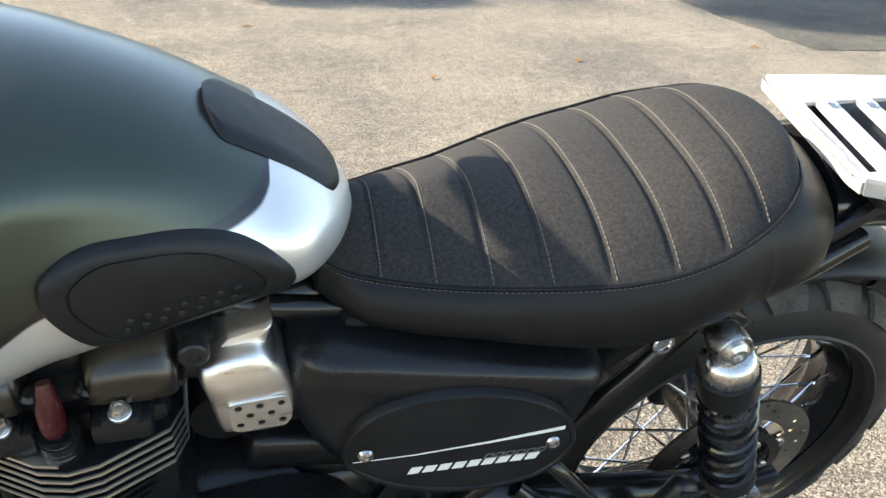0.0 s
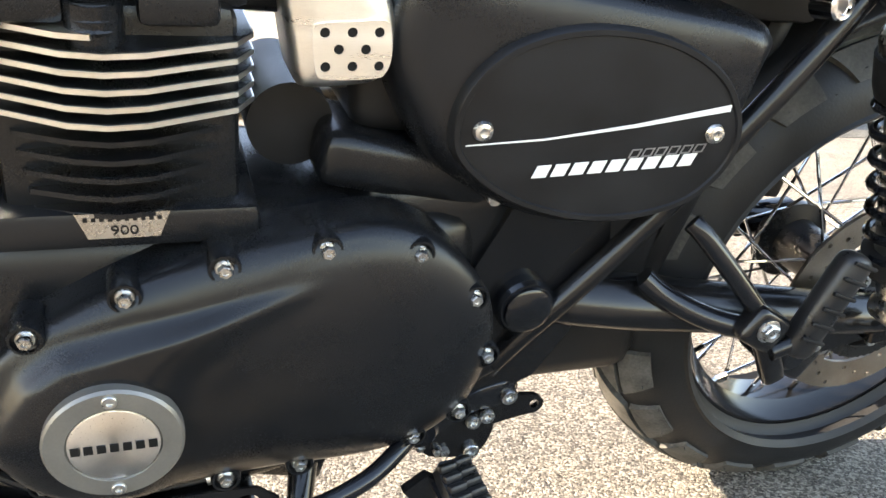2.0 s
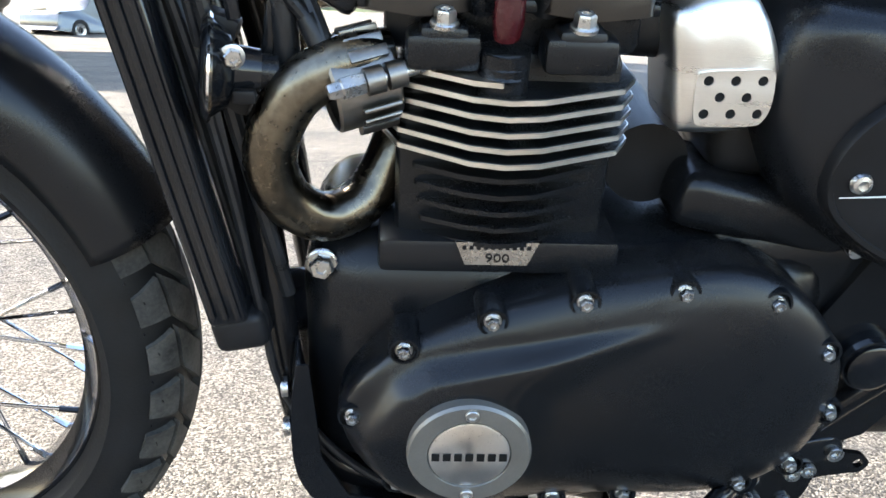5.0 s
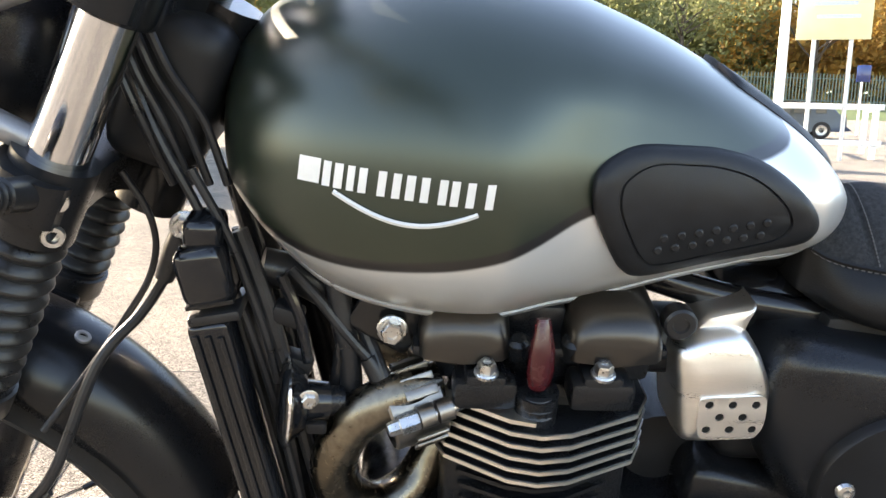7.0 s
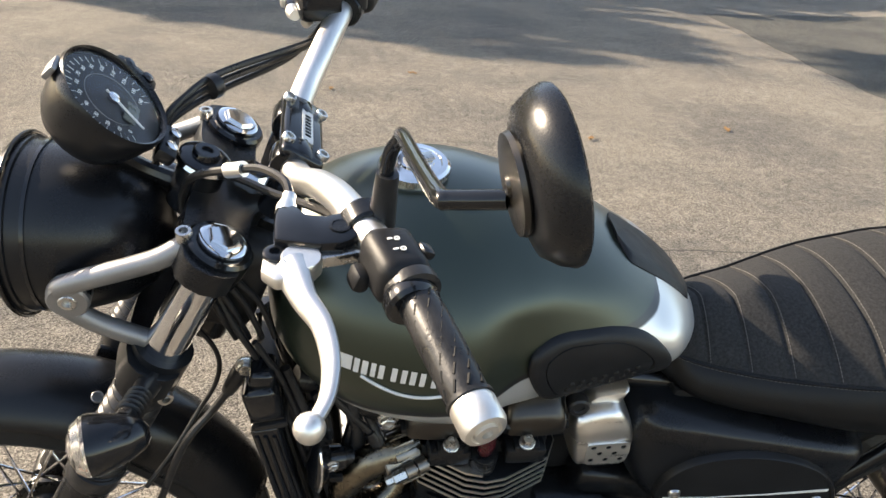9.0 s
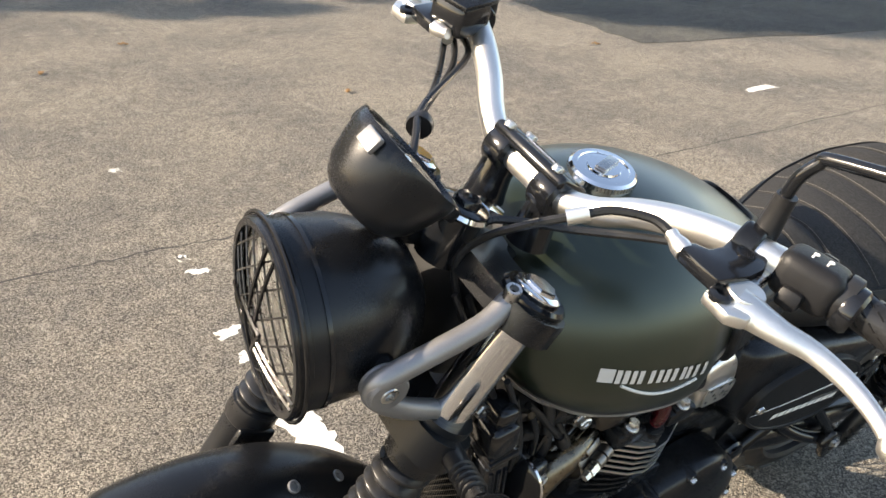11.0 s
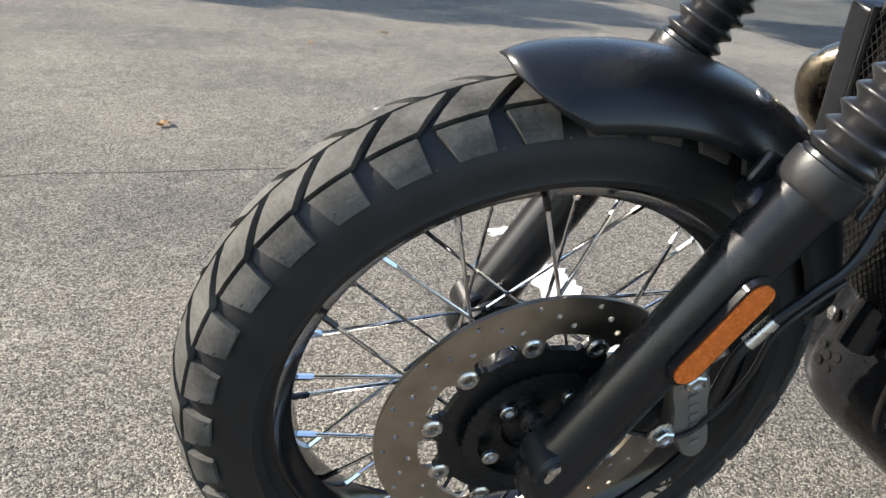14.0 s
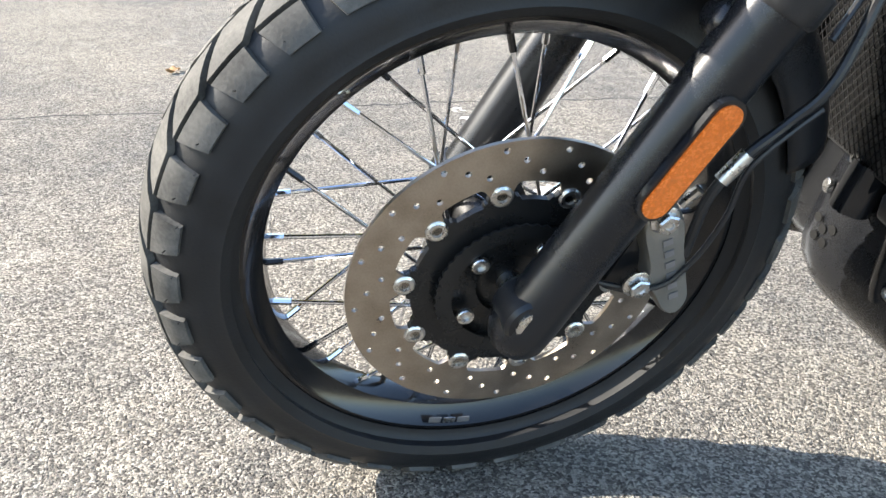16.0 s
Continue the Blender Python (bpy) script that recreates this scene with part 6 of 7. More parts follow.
    part("probe_cap", tube([(-0.272, -0.108, 0.662), (-0.258, -0.112, 0.640)], 0.009, 14, 2, None, [0.007, 0.0105]), RUBBER, core)
    part("radiator_bracket", box((-0.335, -0.016, 0.436), (0.020, 0.15, 0.026), (0, 14, 0), 0.003), STEEL, core, "bright metal lower radiator bracket")
    part("bracket_screw", capbolt((-0.345, -0.040, 0.424), (-1, 0, 0), 0.007, 0.006), BOLT, core)
    part("bracket_screw", capbolt((-0.345, 0.03, 0.424), (-1, 0, 0), 0.007, 0.006), BOLT, core)
    part("oil_filter", lathe([(0.024, 0), (0.030, 0.006), (0.030, 0.05), (0.026, 0.056), (0, 0.056)], (-0.262, -0.045, 0.392), (-1, 0, -0.1), 20), GLOSS, bike, "black oil filter canister")
    part("cooler_stub", tube([(-0.332, -0.05, 0.425), (-0.334, -0.05, 0.40), (-0.336, -0.05, 0.368)], 0.022, 18, 2), GLOSS, core)
    bm = bmesh.new()
    x, z = Vector((d.z, 0, -d.x)), d
    base = mid + Vector((0.0, -0.020, -0.01)) - x * 0.016
    for k in range(-46, 47):
        for s in (-1, 1):
            h, w = ln * 0.43, 0.080
            a0 = k * 0.0085
            lo, hi = max(-w, a0 - h * 0.6 if s > 0 else a0 - h * 0.6), min(w, a0 + h * 0.6)
            if hi - lo < 0.004:
                continue
            p = base + Vector((0, lo, 0)) + z * ((lo - a0) / 0.6 * s)
            q = base + Vector((0, hi, 0)) + z * ((hi - a0) / 0.6 * s)
            tube([p, q], 0.0008, 4, 0, bm)
    part("mesh_guard", bm, FRAME, core, "diamond wire mesh")
    for y in (-0.080, 0.080):
        part("guard_frame", tube([base + Vector((0, y, 0)) - z * ln * 0.44, base + Vector((0, y, 0)) + z * ln * 0.44], 0.004, 8, 2), FRAME, core)
    part("radiator_hose", tube([(-0.36, -0.08, 0.73), (-0.33, -0.075, 0.72), (-0.30, -0.07, 0.70), (-0.27, -0.05, 0.67)], 0.016, 14), RUBBER, core)
    hc, ha = Vector((-0.337, -0.122, 0.628)), Vector((-0.95, -0.20, 0.12))
    hn = part("horn", lathe([(0.0, -0.034), (0.016, -0.034), (0.018, -0.016), (0.026, -0.013), (0.031, -0.006), (0.036, 0.0), (0.0375, 0.001), (0.0375, 0.003), (0.034, 0.006), (0.015, 0.008), (0, 0.008)], hc, ha, 40), GLOSS, bike, "round black horn with a bright rim")
    part("horn_rim", lathe([(0.0372, -0.001), (0.0395, 0.001), (0.0372, 0.003)], hc, ha, 40), CHROME, hn)
    part("horn_magnet", lathe([(0.013, 0), (0.013, 0.014), (0.008, 0.016), (0.008, 0.022), (0, 0.022)], hc - ha.normalized() * 0.032, -ha, 16), BLACK, hn)
    part("horn_bolt", hexbolt(hc - ha.normalized() * 0.020 + Vector((0, -0.022, 0.016)), (0.3, -1, 0), 0.006, 0.006), BOLT, hn)
    part("horn_terminal", box(hc - ha.normalized() * 0.022 + Vector((0.004, -0.020, -0.012)), (0.016, 0.008, 0.010), (0, 0, 0), 0.002), MATT, hn)
    part("horn_bracket", box((-0.298, -0.100, 0.645), (0.010, 0.014, 0.07), (0, 10, 0), 0.004), FRAME, hn)
    part("oil_cooler_line", tube([(-0.30, -0.09, 0.73), (-0.288, -0.10, 0.66), (-0.285, -0.10, 0.60)], 0.010, 12), RUBBER, bike)


exhaust()


# -- frame, skid plate, stand, pegs
def chassis():
    fr = part("frame", tube([(-0.40, -0.012, 0.86), (-0.30, -0.012, 0.80), (-0.10, -0.012, 0.76), (0.10, -0.012, 0.735), (0.30, -0.012, 0.70)], 0.024, 16), FRAME, bike, "black tubular steel frame")
    for s in (-1, 1):
        part("down_tube", tube([(-0.385, s * 0.03, 0.80), (-0.345, s * 0.06, 0.66), (-0.315, s * 0.085, 0.50), (-0.300, s * 0.095, 0.36), (-0.28, s * 0.10, 0.27), (-0.22, s * 0.10, 0.225), (-0.05, s * 0.10, 0.215), (0.10, s * 0.10, 0.26), (0.19, s * 0.105, 0.31)], 0.0145, 14), FRAME, fr)
        part("seat_rail", tube([(-0.12, s * 0.04, 0.745), (0.04, s * 0.055, 0.698), (0.20, s * 0.060, 0.680), (0.40, s * 0.100, 0.676), (0.55, s * 0.12, 0.705), (0.68, s * 0.10, 0.745)], 0.0135, 14), FRAME, fr)
        part("rear_stay", tube([(0.50, s * 0.125, 0.70), (0.44, s * 0.128, 0.615), (0.36, s * 0.125, 0.51), (0.28, s * 0.118, 0.41), (0.215, s * 0.11, 0.335), (0.19, s * 0.105, 0.30)], 0.0118, 14), FRAME, fr)
        part("pivot_plate", plate([[(0.125, 0.300), (0.165, 0.42), (0.205, 0.50), (0.285, 0.50), (0.300, 0.41), (0.272, 0.335), (0.240, 0.285), (0.19, 0.262), (0.14, 0.258)]], 0.012, side_at(-0.095 if s < 0 else 0.107)), FRAME, fr)
        part("shock_mount", box((0.505, s * 0.135, 0.685), (0.05, 0.03, 0.04), (0, 30, 0), 0.006), FRAME, fr)
    part("pivot_cap", lathe([(0.029, -0.01), (0.029, 0.006), (0.026, 0.010), (0.024, 0.010), (0.023, 0.014), (0.018, 0.017), (0, 0.017)], (0.214, -0.112, 0.376), (0, -1, 0), 32), GLOSS, fr, "round black pivot cap")
    part("frame_bolt", lathe([(0.006, 0), (0.006, 0.008), (0, 0.008)], (0.272, -0.108, 0.385), (0.2, -1, 0), 12), BOLT, fr)
    part("frame_bolt", lathe([(0.007, 0), (0.007, 0.008), (0, 0.008)], (0.166, -0.115, 0.492), (0, -1, 0), 12), BOLT, fr)
    # side panel
    out = [(0.066, 0.660), (0.080, 0.683), (0.12, 0.686), (0.20, 0.677), (0.29, 0.667), (0.37, 0.657), (0.402, 0.642), (0.399, 0.615), (0.388, 0.565), (0.368, 0.520), (0.33, 0.482), (0.26, 0.467), (0.20, 0.474), (0.15, 0.493), (0.105, 0.525), (0.075, 0.575), (0.062, 0.62)]
    pn = part("side_panel", pillow(out, [(1.0, -0.05), (1.0, -0.100), (0.985, -0.115), (0.95, -0.128), (0.89, -0.137), (0.82, -0.141), (0.5, -0.143)], 5), BLACK, bike, "satin black side panel with an oval cover", 45)
    oval = [(0.114, 0.552), (0.122, 0.595), (0.155, 0.628), (0.215, 0.645), (0.285, 0.640), (0.340, 0.615), (0.368, 0.576), (0.366, 0.537), (0.330, 0.500), (0.262, 0.485), (0.192, 0.494), (0.138, 0.520)]
    ov = part("oval_cover", inset_pillow(oval, [(-0.002, -0.125), (-0.001, -0.150), (0.001, -0.153), (0.005, -0.153), (0.006, -0.151), (0.02, -0.1515)], 6), MATT, pn, "flat matt black oval cover with a silver stripe", 35)
    for x, z in ((0.136, 0.563), (0.343, 0.566)):
        part("cover_screw", lathe([(0.0075, 0), (0.0085, 0.002), (0.007, 0.005), (0.004, 0.006), (0, 0.0045)], (x, -0.152, z), (0, -1, 0), 20), BOLT, ov)
    part("stripe", plate([[(0.124, 0.5495), (0.19, 0.556), (0.27, 0.569), (0.353, 0.585), (0.353, 0.5905), (0.27, 0.572), (0.19, 0.5575), (0.124, 0.5505)]], 0.0006, side_at(-0.1522)), WHITEPRT, ov)
    for k in range(9):
        x, z = 0.184 + 0.0165 * k, 0.5235 + 0.0016 * k
        part("letter_block", plate([[(x, z), (x + 0.0125, z + 0.0012), (x + 0.0165, z + 0.012), (x + 0.004, z + 0.0108)]], 0.0006, side_at(-0.1522)), WHITEPRT, ov)
    for k in range(6):
        x, z = 0.268 + 0.0118 * k, 0.5425 + 0.0012 * k
        part("letter_block", plate([[(x, z), (x + 0.0092, z + 0.0008), (x + 0.0122, z + 0.0085), (x + 0.003, z + 0.0077)], [(x + 0.0016, z + 0.0013), (x + 0.0083, z + 0.0019), (x + 0.0105, z + 0.0073), (x + 0.0038, z + 0.0067)]], 0.0006, side_at(-0.1522)), BRACKET, ov)
    for ob in (pn, ov, *[o for o in ov.children]):
        for v in ob.data.vertices:
            v.co.x = 0.135 + (v.co.x - 0.135) * (0.935 if v.co.x > 0.135 else 1.0)
            v.co.y -= 0.116 * (v.co.x - 0.185)
    part("key_lock", lathe([(0.013, -0.02), (0.013, 0.004), (0.0115, 0.006), (0.008, 0.006), (0.007, 0.004), (0, 0.004)], (0.442, -0.140, 0.6655), (0.1, -1, 0.15), 24), CHROME, bike, "round chrome seat lock")
    part("under_seat_tray", box((0.30, 0.0, 0.665), (0.36, 0.17, 0.05), (0, 2, 0), 0.01), MATT, bike, "black tray under the seat")
    part("starter_motor", tube([(0.004, -0.052, 0.534), (0.004, 0.08, 0.534)], 0.036, 24, 2), MATT, bike, "black starter motor behind the cylinders")
    part("breather_body", box((0.085, 0.0, 0.575), (0.07, 0.15, 0.09), (0, 0, 0), 0.02, None, 3), MATT, bike)
    part("gearbox_lid", box((0.10, -0.05, 0.505), (0.16, 0.10, 0.05), (0, 12, 0), 0.015, None, 3), CASE, bike)
    part("chain_case", box((0.310, 0.0, 0.378), (0.17, 0.13, 0.29), (0, 0, 0), 0.03, None, 3), MATT, bike, "black inner guard ahead of the rear wheel")
    part("air_box", box((0.20, 0.02, 0.58), (0.26, 0.16, 0.16), (0, 0, 0), 0.02), MATT, bike)
    # skid plate: a bent sheet, its nose drawn back towards the sides
    prof = [(-0.300, 0.385), (-0.307, 0.33), (-0.306, 0.272), (-0.290, 0.233), (-0.255, 0.198), (-0.225, 0.188), (-0.10, 0.183), (-0.035, 0.181)]
    pts = spline([(x, 0, z) for x, z in prof], 5)
    ys = (-0.140, -0.125, -0.105, -0.075, -0.045, -0.030, -0.015, 0.0, 0.015, 0.032)

    def recede(x, y):
        back = 0.14 * max(0, -0.035 - y) + 0.40 * max(0, y + 0.005)
        return x + back * ease(x, -0.10, -0.26)
    bm = bmesh.new()
    ring_faces(bm, [[Vector((recede(p.x, y), y, p.z)) for y in ys] for p in pts], False, False)
    sk = part("skid_plate", bm, BLACK, bike, "black sump guard with round holes", 40)
    sk.modifiers.new("thickness", "SOLIDIFY").thickness = 0.003
    side = [(recede(p.x, -0.14), p.z) for p in pts] + [(-0.015, 0.205), (-0.035, 0.222), (-0.20, 0.226), (-0.245, 0.240), (-0.268, 0.285), (-0.272, 0.34), (-0.276, 0.385)]
    holes = [circle2(x, 0.203, 0.0115, 18) for x in (-0.133, -0.089, -0.044)]
    part("guard_side", plate([side] + holes, 0.003, side_at(-0.1385)), BLACK, sk)
    for x in (-0.133, -0.089):
        part("guard_lining", plate([circle2(x, 0.203, 0.0125, 18)], 0.002, side_at(-0.1345)), MATT, sk)
    # nose holes are not cut: black discs paint their shaded insides
    for dy, dz in ((0, 0), (0.013, 0.008), (-0.013, 0.008), (0.008, -0.014), (-0.008, -0.014)):
        part("guard_hole", lathe([(0.0058, 0), (0.0058, 0.001), (0, 0.001)], (-0.3083, -0.008 + dy, 0.305 + dz), (-1, 0, 0.02), 14), PRINT_SHADE, sk)
    for y, z in ((-0.118, 0.345), (-0.118, 0.300)):
        part("guard_bolt", capbolt((recede(-0.309, y), y, z), (-1, -0.14, 0), 0.009, 0.006), BOLT, sk)
    part("guard_bolt", capbolt((-0.302, 0.015, 0.35), (-1, 0.4, 0), 0.009, 0.006), BOLT, sk)
    # side stand
    foot = Vector((-0.036, -0.262, 0.071))
    root = Vector((0.010, -0.118, 0.222))
    sd = part("side_stand", tube([root, root.lerp(foot, 0.3) + Vector((0.0, -0.006, 0)), root.lerp(foot, 0.7), foot + Vector((0, 0, 0.008))], 0.011, 14, 4, None, [0.014, 0.011, 0.010, 0.010]), FRAME, bike, "black steel side stand")
    part("stand_foot", lathe([(0.024, 0), (0.024, 0.005), (0.018, 0.008), (0, 0.009)], foot - Vector((0, math.sin(radians(14.82)), math.cos(radians(14.82)))) * 0.0, (0, math.sin(radians(14.82)), math.cos(radians(14.82))), 20), FRAME, sd)
    part("stand_bracket", box((0.0, -0.098, 0.215), (0.07, 0.02, 0.04), (0, 15, 0), 0.005), FRAME, sd)
    part("stand_spring", tube([(0.02 - 0.04 * k / 60 + 0.0, -0.118 - 0.0005 * k + 0.005 * math.cos(k * 1.2), 0.21 - 0.0009 * k + 0.005 * math.sin(k * 1.2)) for k in range(60)], 0.0013, 5, 1), STEEL, sd)
    # gear lever and rubber
    gl = part("gear_lever", tube([(0.112, -0.140, 0.262), (0.088, -0.165, 0.266), (0.055, -0.19, 0.262), (0.02, -0.20, 0.253), (-0.010, -0.205, 0.249), (-0.022, -0.205, 0.251)], 0.0085, 12), GLOSS, bike, "black gear lever with a ribbed rubber")
    prof = []
    for k in range(9):
        prof += [(0.0115, 0.006 * k), (0.0135, 0.006 * k + 0.0015), (0.0135, 0.006 * k + 0.004), (0.0115, 0.006 * k + 0.0055)]
    rub = part("lever_rubber", lathe([(0.006, -0.003)] + prof + [(0.012, 0.054), (0.007, 0.058), (0, 0.059)], (-0.024, -0.203, 0.256), (0.10, -0.62, -0.60), 20), RUBBER, gl)
    part("rubber_end", lathe([(0.009, 0.057), (0.009, 0.061), (0.006, 0.0635), (0, 0.064)], (-0.024, -0.203, 0.256), (0.10, -0.62, -0.60), 16), BOLT, rub)
    part("lever_boss", lathe([(0.018, -0.02), (0.018, 0.012), (0.014, 0.016), (0, 0.016)], (0.116, -0.128, 0.258), (0, -1, 0), 20), GLOSS, gl)
    part("gear_link", tube([(0.085, -0.135, 0.274), (0.02, -0.134, 0.248), (-0.05, -0.130, 0.238)], 0.0035, 8), STEEL, gl)
    part("link_sleeve", tube([(-0.075, -0.130, 0.232), (-0.050, -0.130, 0.238)], 0.0075, 12, 2), BARALU, gl)
    bow = [(0.118, 0.222), (0.128, 0.240), (0.146, 0.258), (0.170, 0.271), (0.196, 0.279), (0.216, 0.281), (0.227, 0.270), (0.224, 0.258), (0.210, 0.252), (0.186, 0.249), (0.162, 0.238), (0.143, 0.221), (0.130, 0.212)]
    br = part("gear_bracket", pillow(bow, [(1.0, -0.09), (1.0, -0.104), (0.97, -0.1075), (0.90, -0.109), (0.5, -0.1095)], 4), GLOSS, bike, "black footrest bracket with bolts", 40)
    plate_out = [(0.132, 0.215), (0.16, 0.24), (0.20, 0.252), (0.222, 0.262), (0.236, 0.250), (0.214, 0.235), (0.207, 0.205), (0.197, 0.188), (0.175, 0.184), (0.14, 0.192)]
    part("bracket_plate", plate([[(p.x, p.y) for p in spline([(a, b, 0) for a, b in plate_out], 4, True)]], 0.010, side_at(-0.092)), FRAME, br)
    tongue = [(0.205, 0.252), (0.240, 0.249), (0.258, 0.246), (0.268, 0.236), (0.262, 0.224), (0.248, 0.222), (0.21, 0.214), (0.19, 0.205)]
    part("bracket_tongue", plate([[(p.x, p.y) for p in spline([(a, b, 0) for a, b in tongue], 4, True)], circle2(0.257, 0.235, 0.0055, 12)], 0.006, side_at(-0.088)), FRAME, br)
    for x, z, r in ((0.217, 0.2640, 0.0085), (0.182, 0.2370, 0.0078), (0.1965, 0.2420, 0.0078), (0.119, 0.2210, 0.0085), (0.128, 0.214, 0.006), (0.150, 0.1985, 0.005), (0.158, 0.196, 0.005), (0.187, 0.192, 0.009)):
        part("bracket_bolt", capbolt((x, -0.1085 if z > 0.2 else -0.102, z), (0, -1, 0), r, 0.006), BOLT, br)
    # footpeg: a ribbed rubber block on a slanted bracket
    a, b = Vector((0.146, -0.152, 0.227)), Vector((0.162, -0.218, 0.199))
    d = (b - a).normalized()
    ydir = Vector((0, 0, 1)).cross(d).normalized()
    zdir = d.cross(ydir)
    m = Matrix((ydir, d, zdir)).transposed().to_4x4()
    ln = (b - a).length
    pg = part("footpeg", plate([[(p.x, p.y) for p in spline([(q, r * ln, 0) for q, r in ((-0.017, 0.0), (0.0, -0.02), (0.017, 0.0), (0.0195, 0.5), (0.0185, 0.88), (0.010, 1.10), (-0.010, 1.08), (-0.0185, 0.86), (-0.0195, 0.5))], 3, True)]], 0.015, Matrix.Translation(a - zdir * 0.011) @ m), RUBBER, bike, "black ribbed rubber footpeg")
    eul = tuple(math.degrees(v) for v in m.to_euler())
    for k in range(7):
        q = a + d * (0.005 + (ln - 0.010) * k / 6)
        for w in (-0.0088, 0.0088):
            part("peg_rib", box(q + zdir * 0.0055 + ydir * w - d * (0.0014 if w > 0 else 0.0), (0.0186, 0.0092, 0.008), eul, 0.0026), RUBBER, pg)
    part("peg_bracket", plate([[(0.098, 0.205), (0.120, 0.222), (0.142, 0.205), (0.150, 0.178), (0.146, 0.166), (0.132, 0.168), (0.112, 0.188)]], 0.010, side_at(-0.150)), FRAME, pg)
    part("peg_base", plate([[(-0.023, 0.0), (0.019, 0.0), (0.016, ln), (-0.024, ln * 0.9)]], 0.005, Matrix.Translation(a - zdir * 0.016) @ m), FRAME, pg)
    part("peg_tip", tube([b - zdir * 0.008 - d * 0.002, b - zdir * 0.032 - d * 0.002], 0.0058, 10, 2), FRAME, pg)
    # centre loop bracket behind
    part("tow_loop", tube([(0.155, -0.09, 0.265), (0.20, -0.095, 0.268), (0.222, -0.095, 0.272), (0.226, -0.095, 0.262), (0.215, -0.095, 0.254), (0.17, -0.092, 0.252)], 0.006, 8), FRAME, bike, "black steel loop")


chassis()


def rear_end():
    for s in (-1, 1):
        sw = part("swingarm", tube([(0.20, s * 0.075, 0.375), (0.34, s * 0.105, 0.362), (0.52, s * 0.118, 0.342), (0.70, s * 0.118, 0.318)], 0.022, 16, 6, None, [0.032, 0.030, 0.026, 0.022], 0.7), FRAME, bike, "black swingarm")
        part("axle_block", box((0.682, s * 0.128, 0.321), (0.09, 0.02, 0.045), (0, -5, 0), 0.004), FRAME, sw)
        part("axle_nut", lathe([(0.017, 0), (0.017, 0.012), (0.011, 0.014), (0, 0.014)], (0.678, s * 0.138, 0.321), (0, s, 0), 6), BOLT, sw)
        part("stand_bobbin", lathe([(0.008, 0), (0.008, 0.016), (0.0145, 0.018), (0.0145, 0.028), (0.012, 0.030), (0, 0.030)], (0.648, s * 0.150, 0.322), (0, s, 0), 20), BARALU, sw)
        # shock absorber
        a, b = Vector((0.500, s * 0.166, 0.681)), Vector((0.622, s * 0.158, 0.362))
        d = (b - a).normalized()
        L = (b - a).length
        sh = part("shock_absorber", lathe([(0.008, 0.016), (0.018, 0.018), (0.025, 0.022), (0.0295, 0.029), (0.031, 0.037), (0.031, 0.046), (0.029, 0.050)], a, d, 32), STEEL, bike, "rear shock with black coil spring and bright cap", 40)
        part("shock_sleeve", lathe([(0.0300, 0.046), (0.0335, 0.048), (0.0340, 0.076), (0.032, 0.088), (0.026, 0.094)], a, d, 32), MATT, sh)
        part("shock_body", lathe([(0.022, 0.09), (0.022, L - 0.05), (0.019, L - 0.045), (0.017, L - 0.02)], a, d, 28), STEEL, sh)
        x, y, z = frame_of(d)
        turns = 6.4
        n = int(turns * 18)
        part("coil_spring", tube([a + d * (0.092 + (L - 0.160) * k / n) + (x * math.cos(2 * math.pi * k / 18) + y * math.sin(2 * math.pi * k / 18)) * 0.0295 for k in range(n + 1)], 0.0047, 8, 1), GLOSS, sh, "black coil spring")
        part("spring_seat", lathe([(0.020, L - 0.082), (0.034, L - 0.078), (0.035, L - 0.060), (0.030, L - 0.052), (0.018, L - 0.05)], a, d, 32), MATT, sh)
        for q in (a, b):
            part("shock_eye", lathe([(0.020, -0.014), (0.021, -0.011), (0.021, 0.011), (0.020, 0.014)], q, (0, 1, 0), 24), STEEL, sh)
            part("eye_bolt", lathe([(0.0145, 0.010), (0.0145, 0.017), (0.010, 0.021), (0.006, 0.021), (0.005, 0.017), (0, 0.017)], q, (0, s, 0), 20), BOLT, sh)
        # passenger peg hanger
        hg = part("peg_hanger", tube([(0.364, s * 0.130, 0.462), (0.375, s * 0.138, 0.452), (0.41, s * 0.152, 0.414), (0.445, s * 0.165, 0.374)], 0.0100, 12), GLOSS, bike, "black passenger footrest hanger")
        part("hanger_arm", tube([(0.338, s * 0.112, 0.394), (0.36, s * 0.124, 0.378), (0.40, s * 0.145, 0.362), (0.448, s * 0.160, 0.352)], 0.0125, 12), GLOSS, hg)
        part("hanger_boss", box((0.446, s * 0.168, 0.362), (0.048, 0.026, 0.042), (0, 30, 0), 0.008, None, 3), FRAME, hg)
        part("hanger_bolt", hexbolt((0.444, s * 0.181, 0.366), (0, s, 0), 0.0085, 0.008), BOLT, hg)
        part("hanger_foot", box((0.470, s * 0.166, 0.322), (0.024, 0.018, 0.07), (0, -28, 0), 0.006, None, 3), FRAME, hg)
        pr = part("passenger_peg", box((0.512, s * 0.172, 0.383), (0.036, 0.030, 0.122), (0, 20, 0), 0.013, None, 4), RUBBER, hg, "folded black rubber passenger peg")
        for k in range(6):
            part("peg_groove", box((0.497 + 0.0062 * k, s * 0.188, 0.352 + 0.0165 * k), (0.032, 0.004, 0.0045), (0, 20, 0), 0.0015), MATT, pr)
        part("peg_pivot", lathe([(0.010, -0.016), (0.010, 0.014), (0.007, 0.017), (0, 0.017)], (0.478, s * 0.172, 0.338), (0.9, 0, 0.3), 16), FRAME, hg)
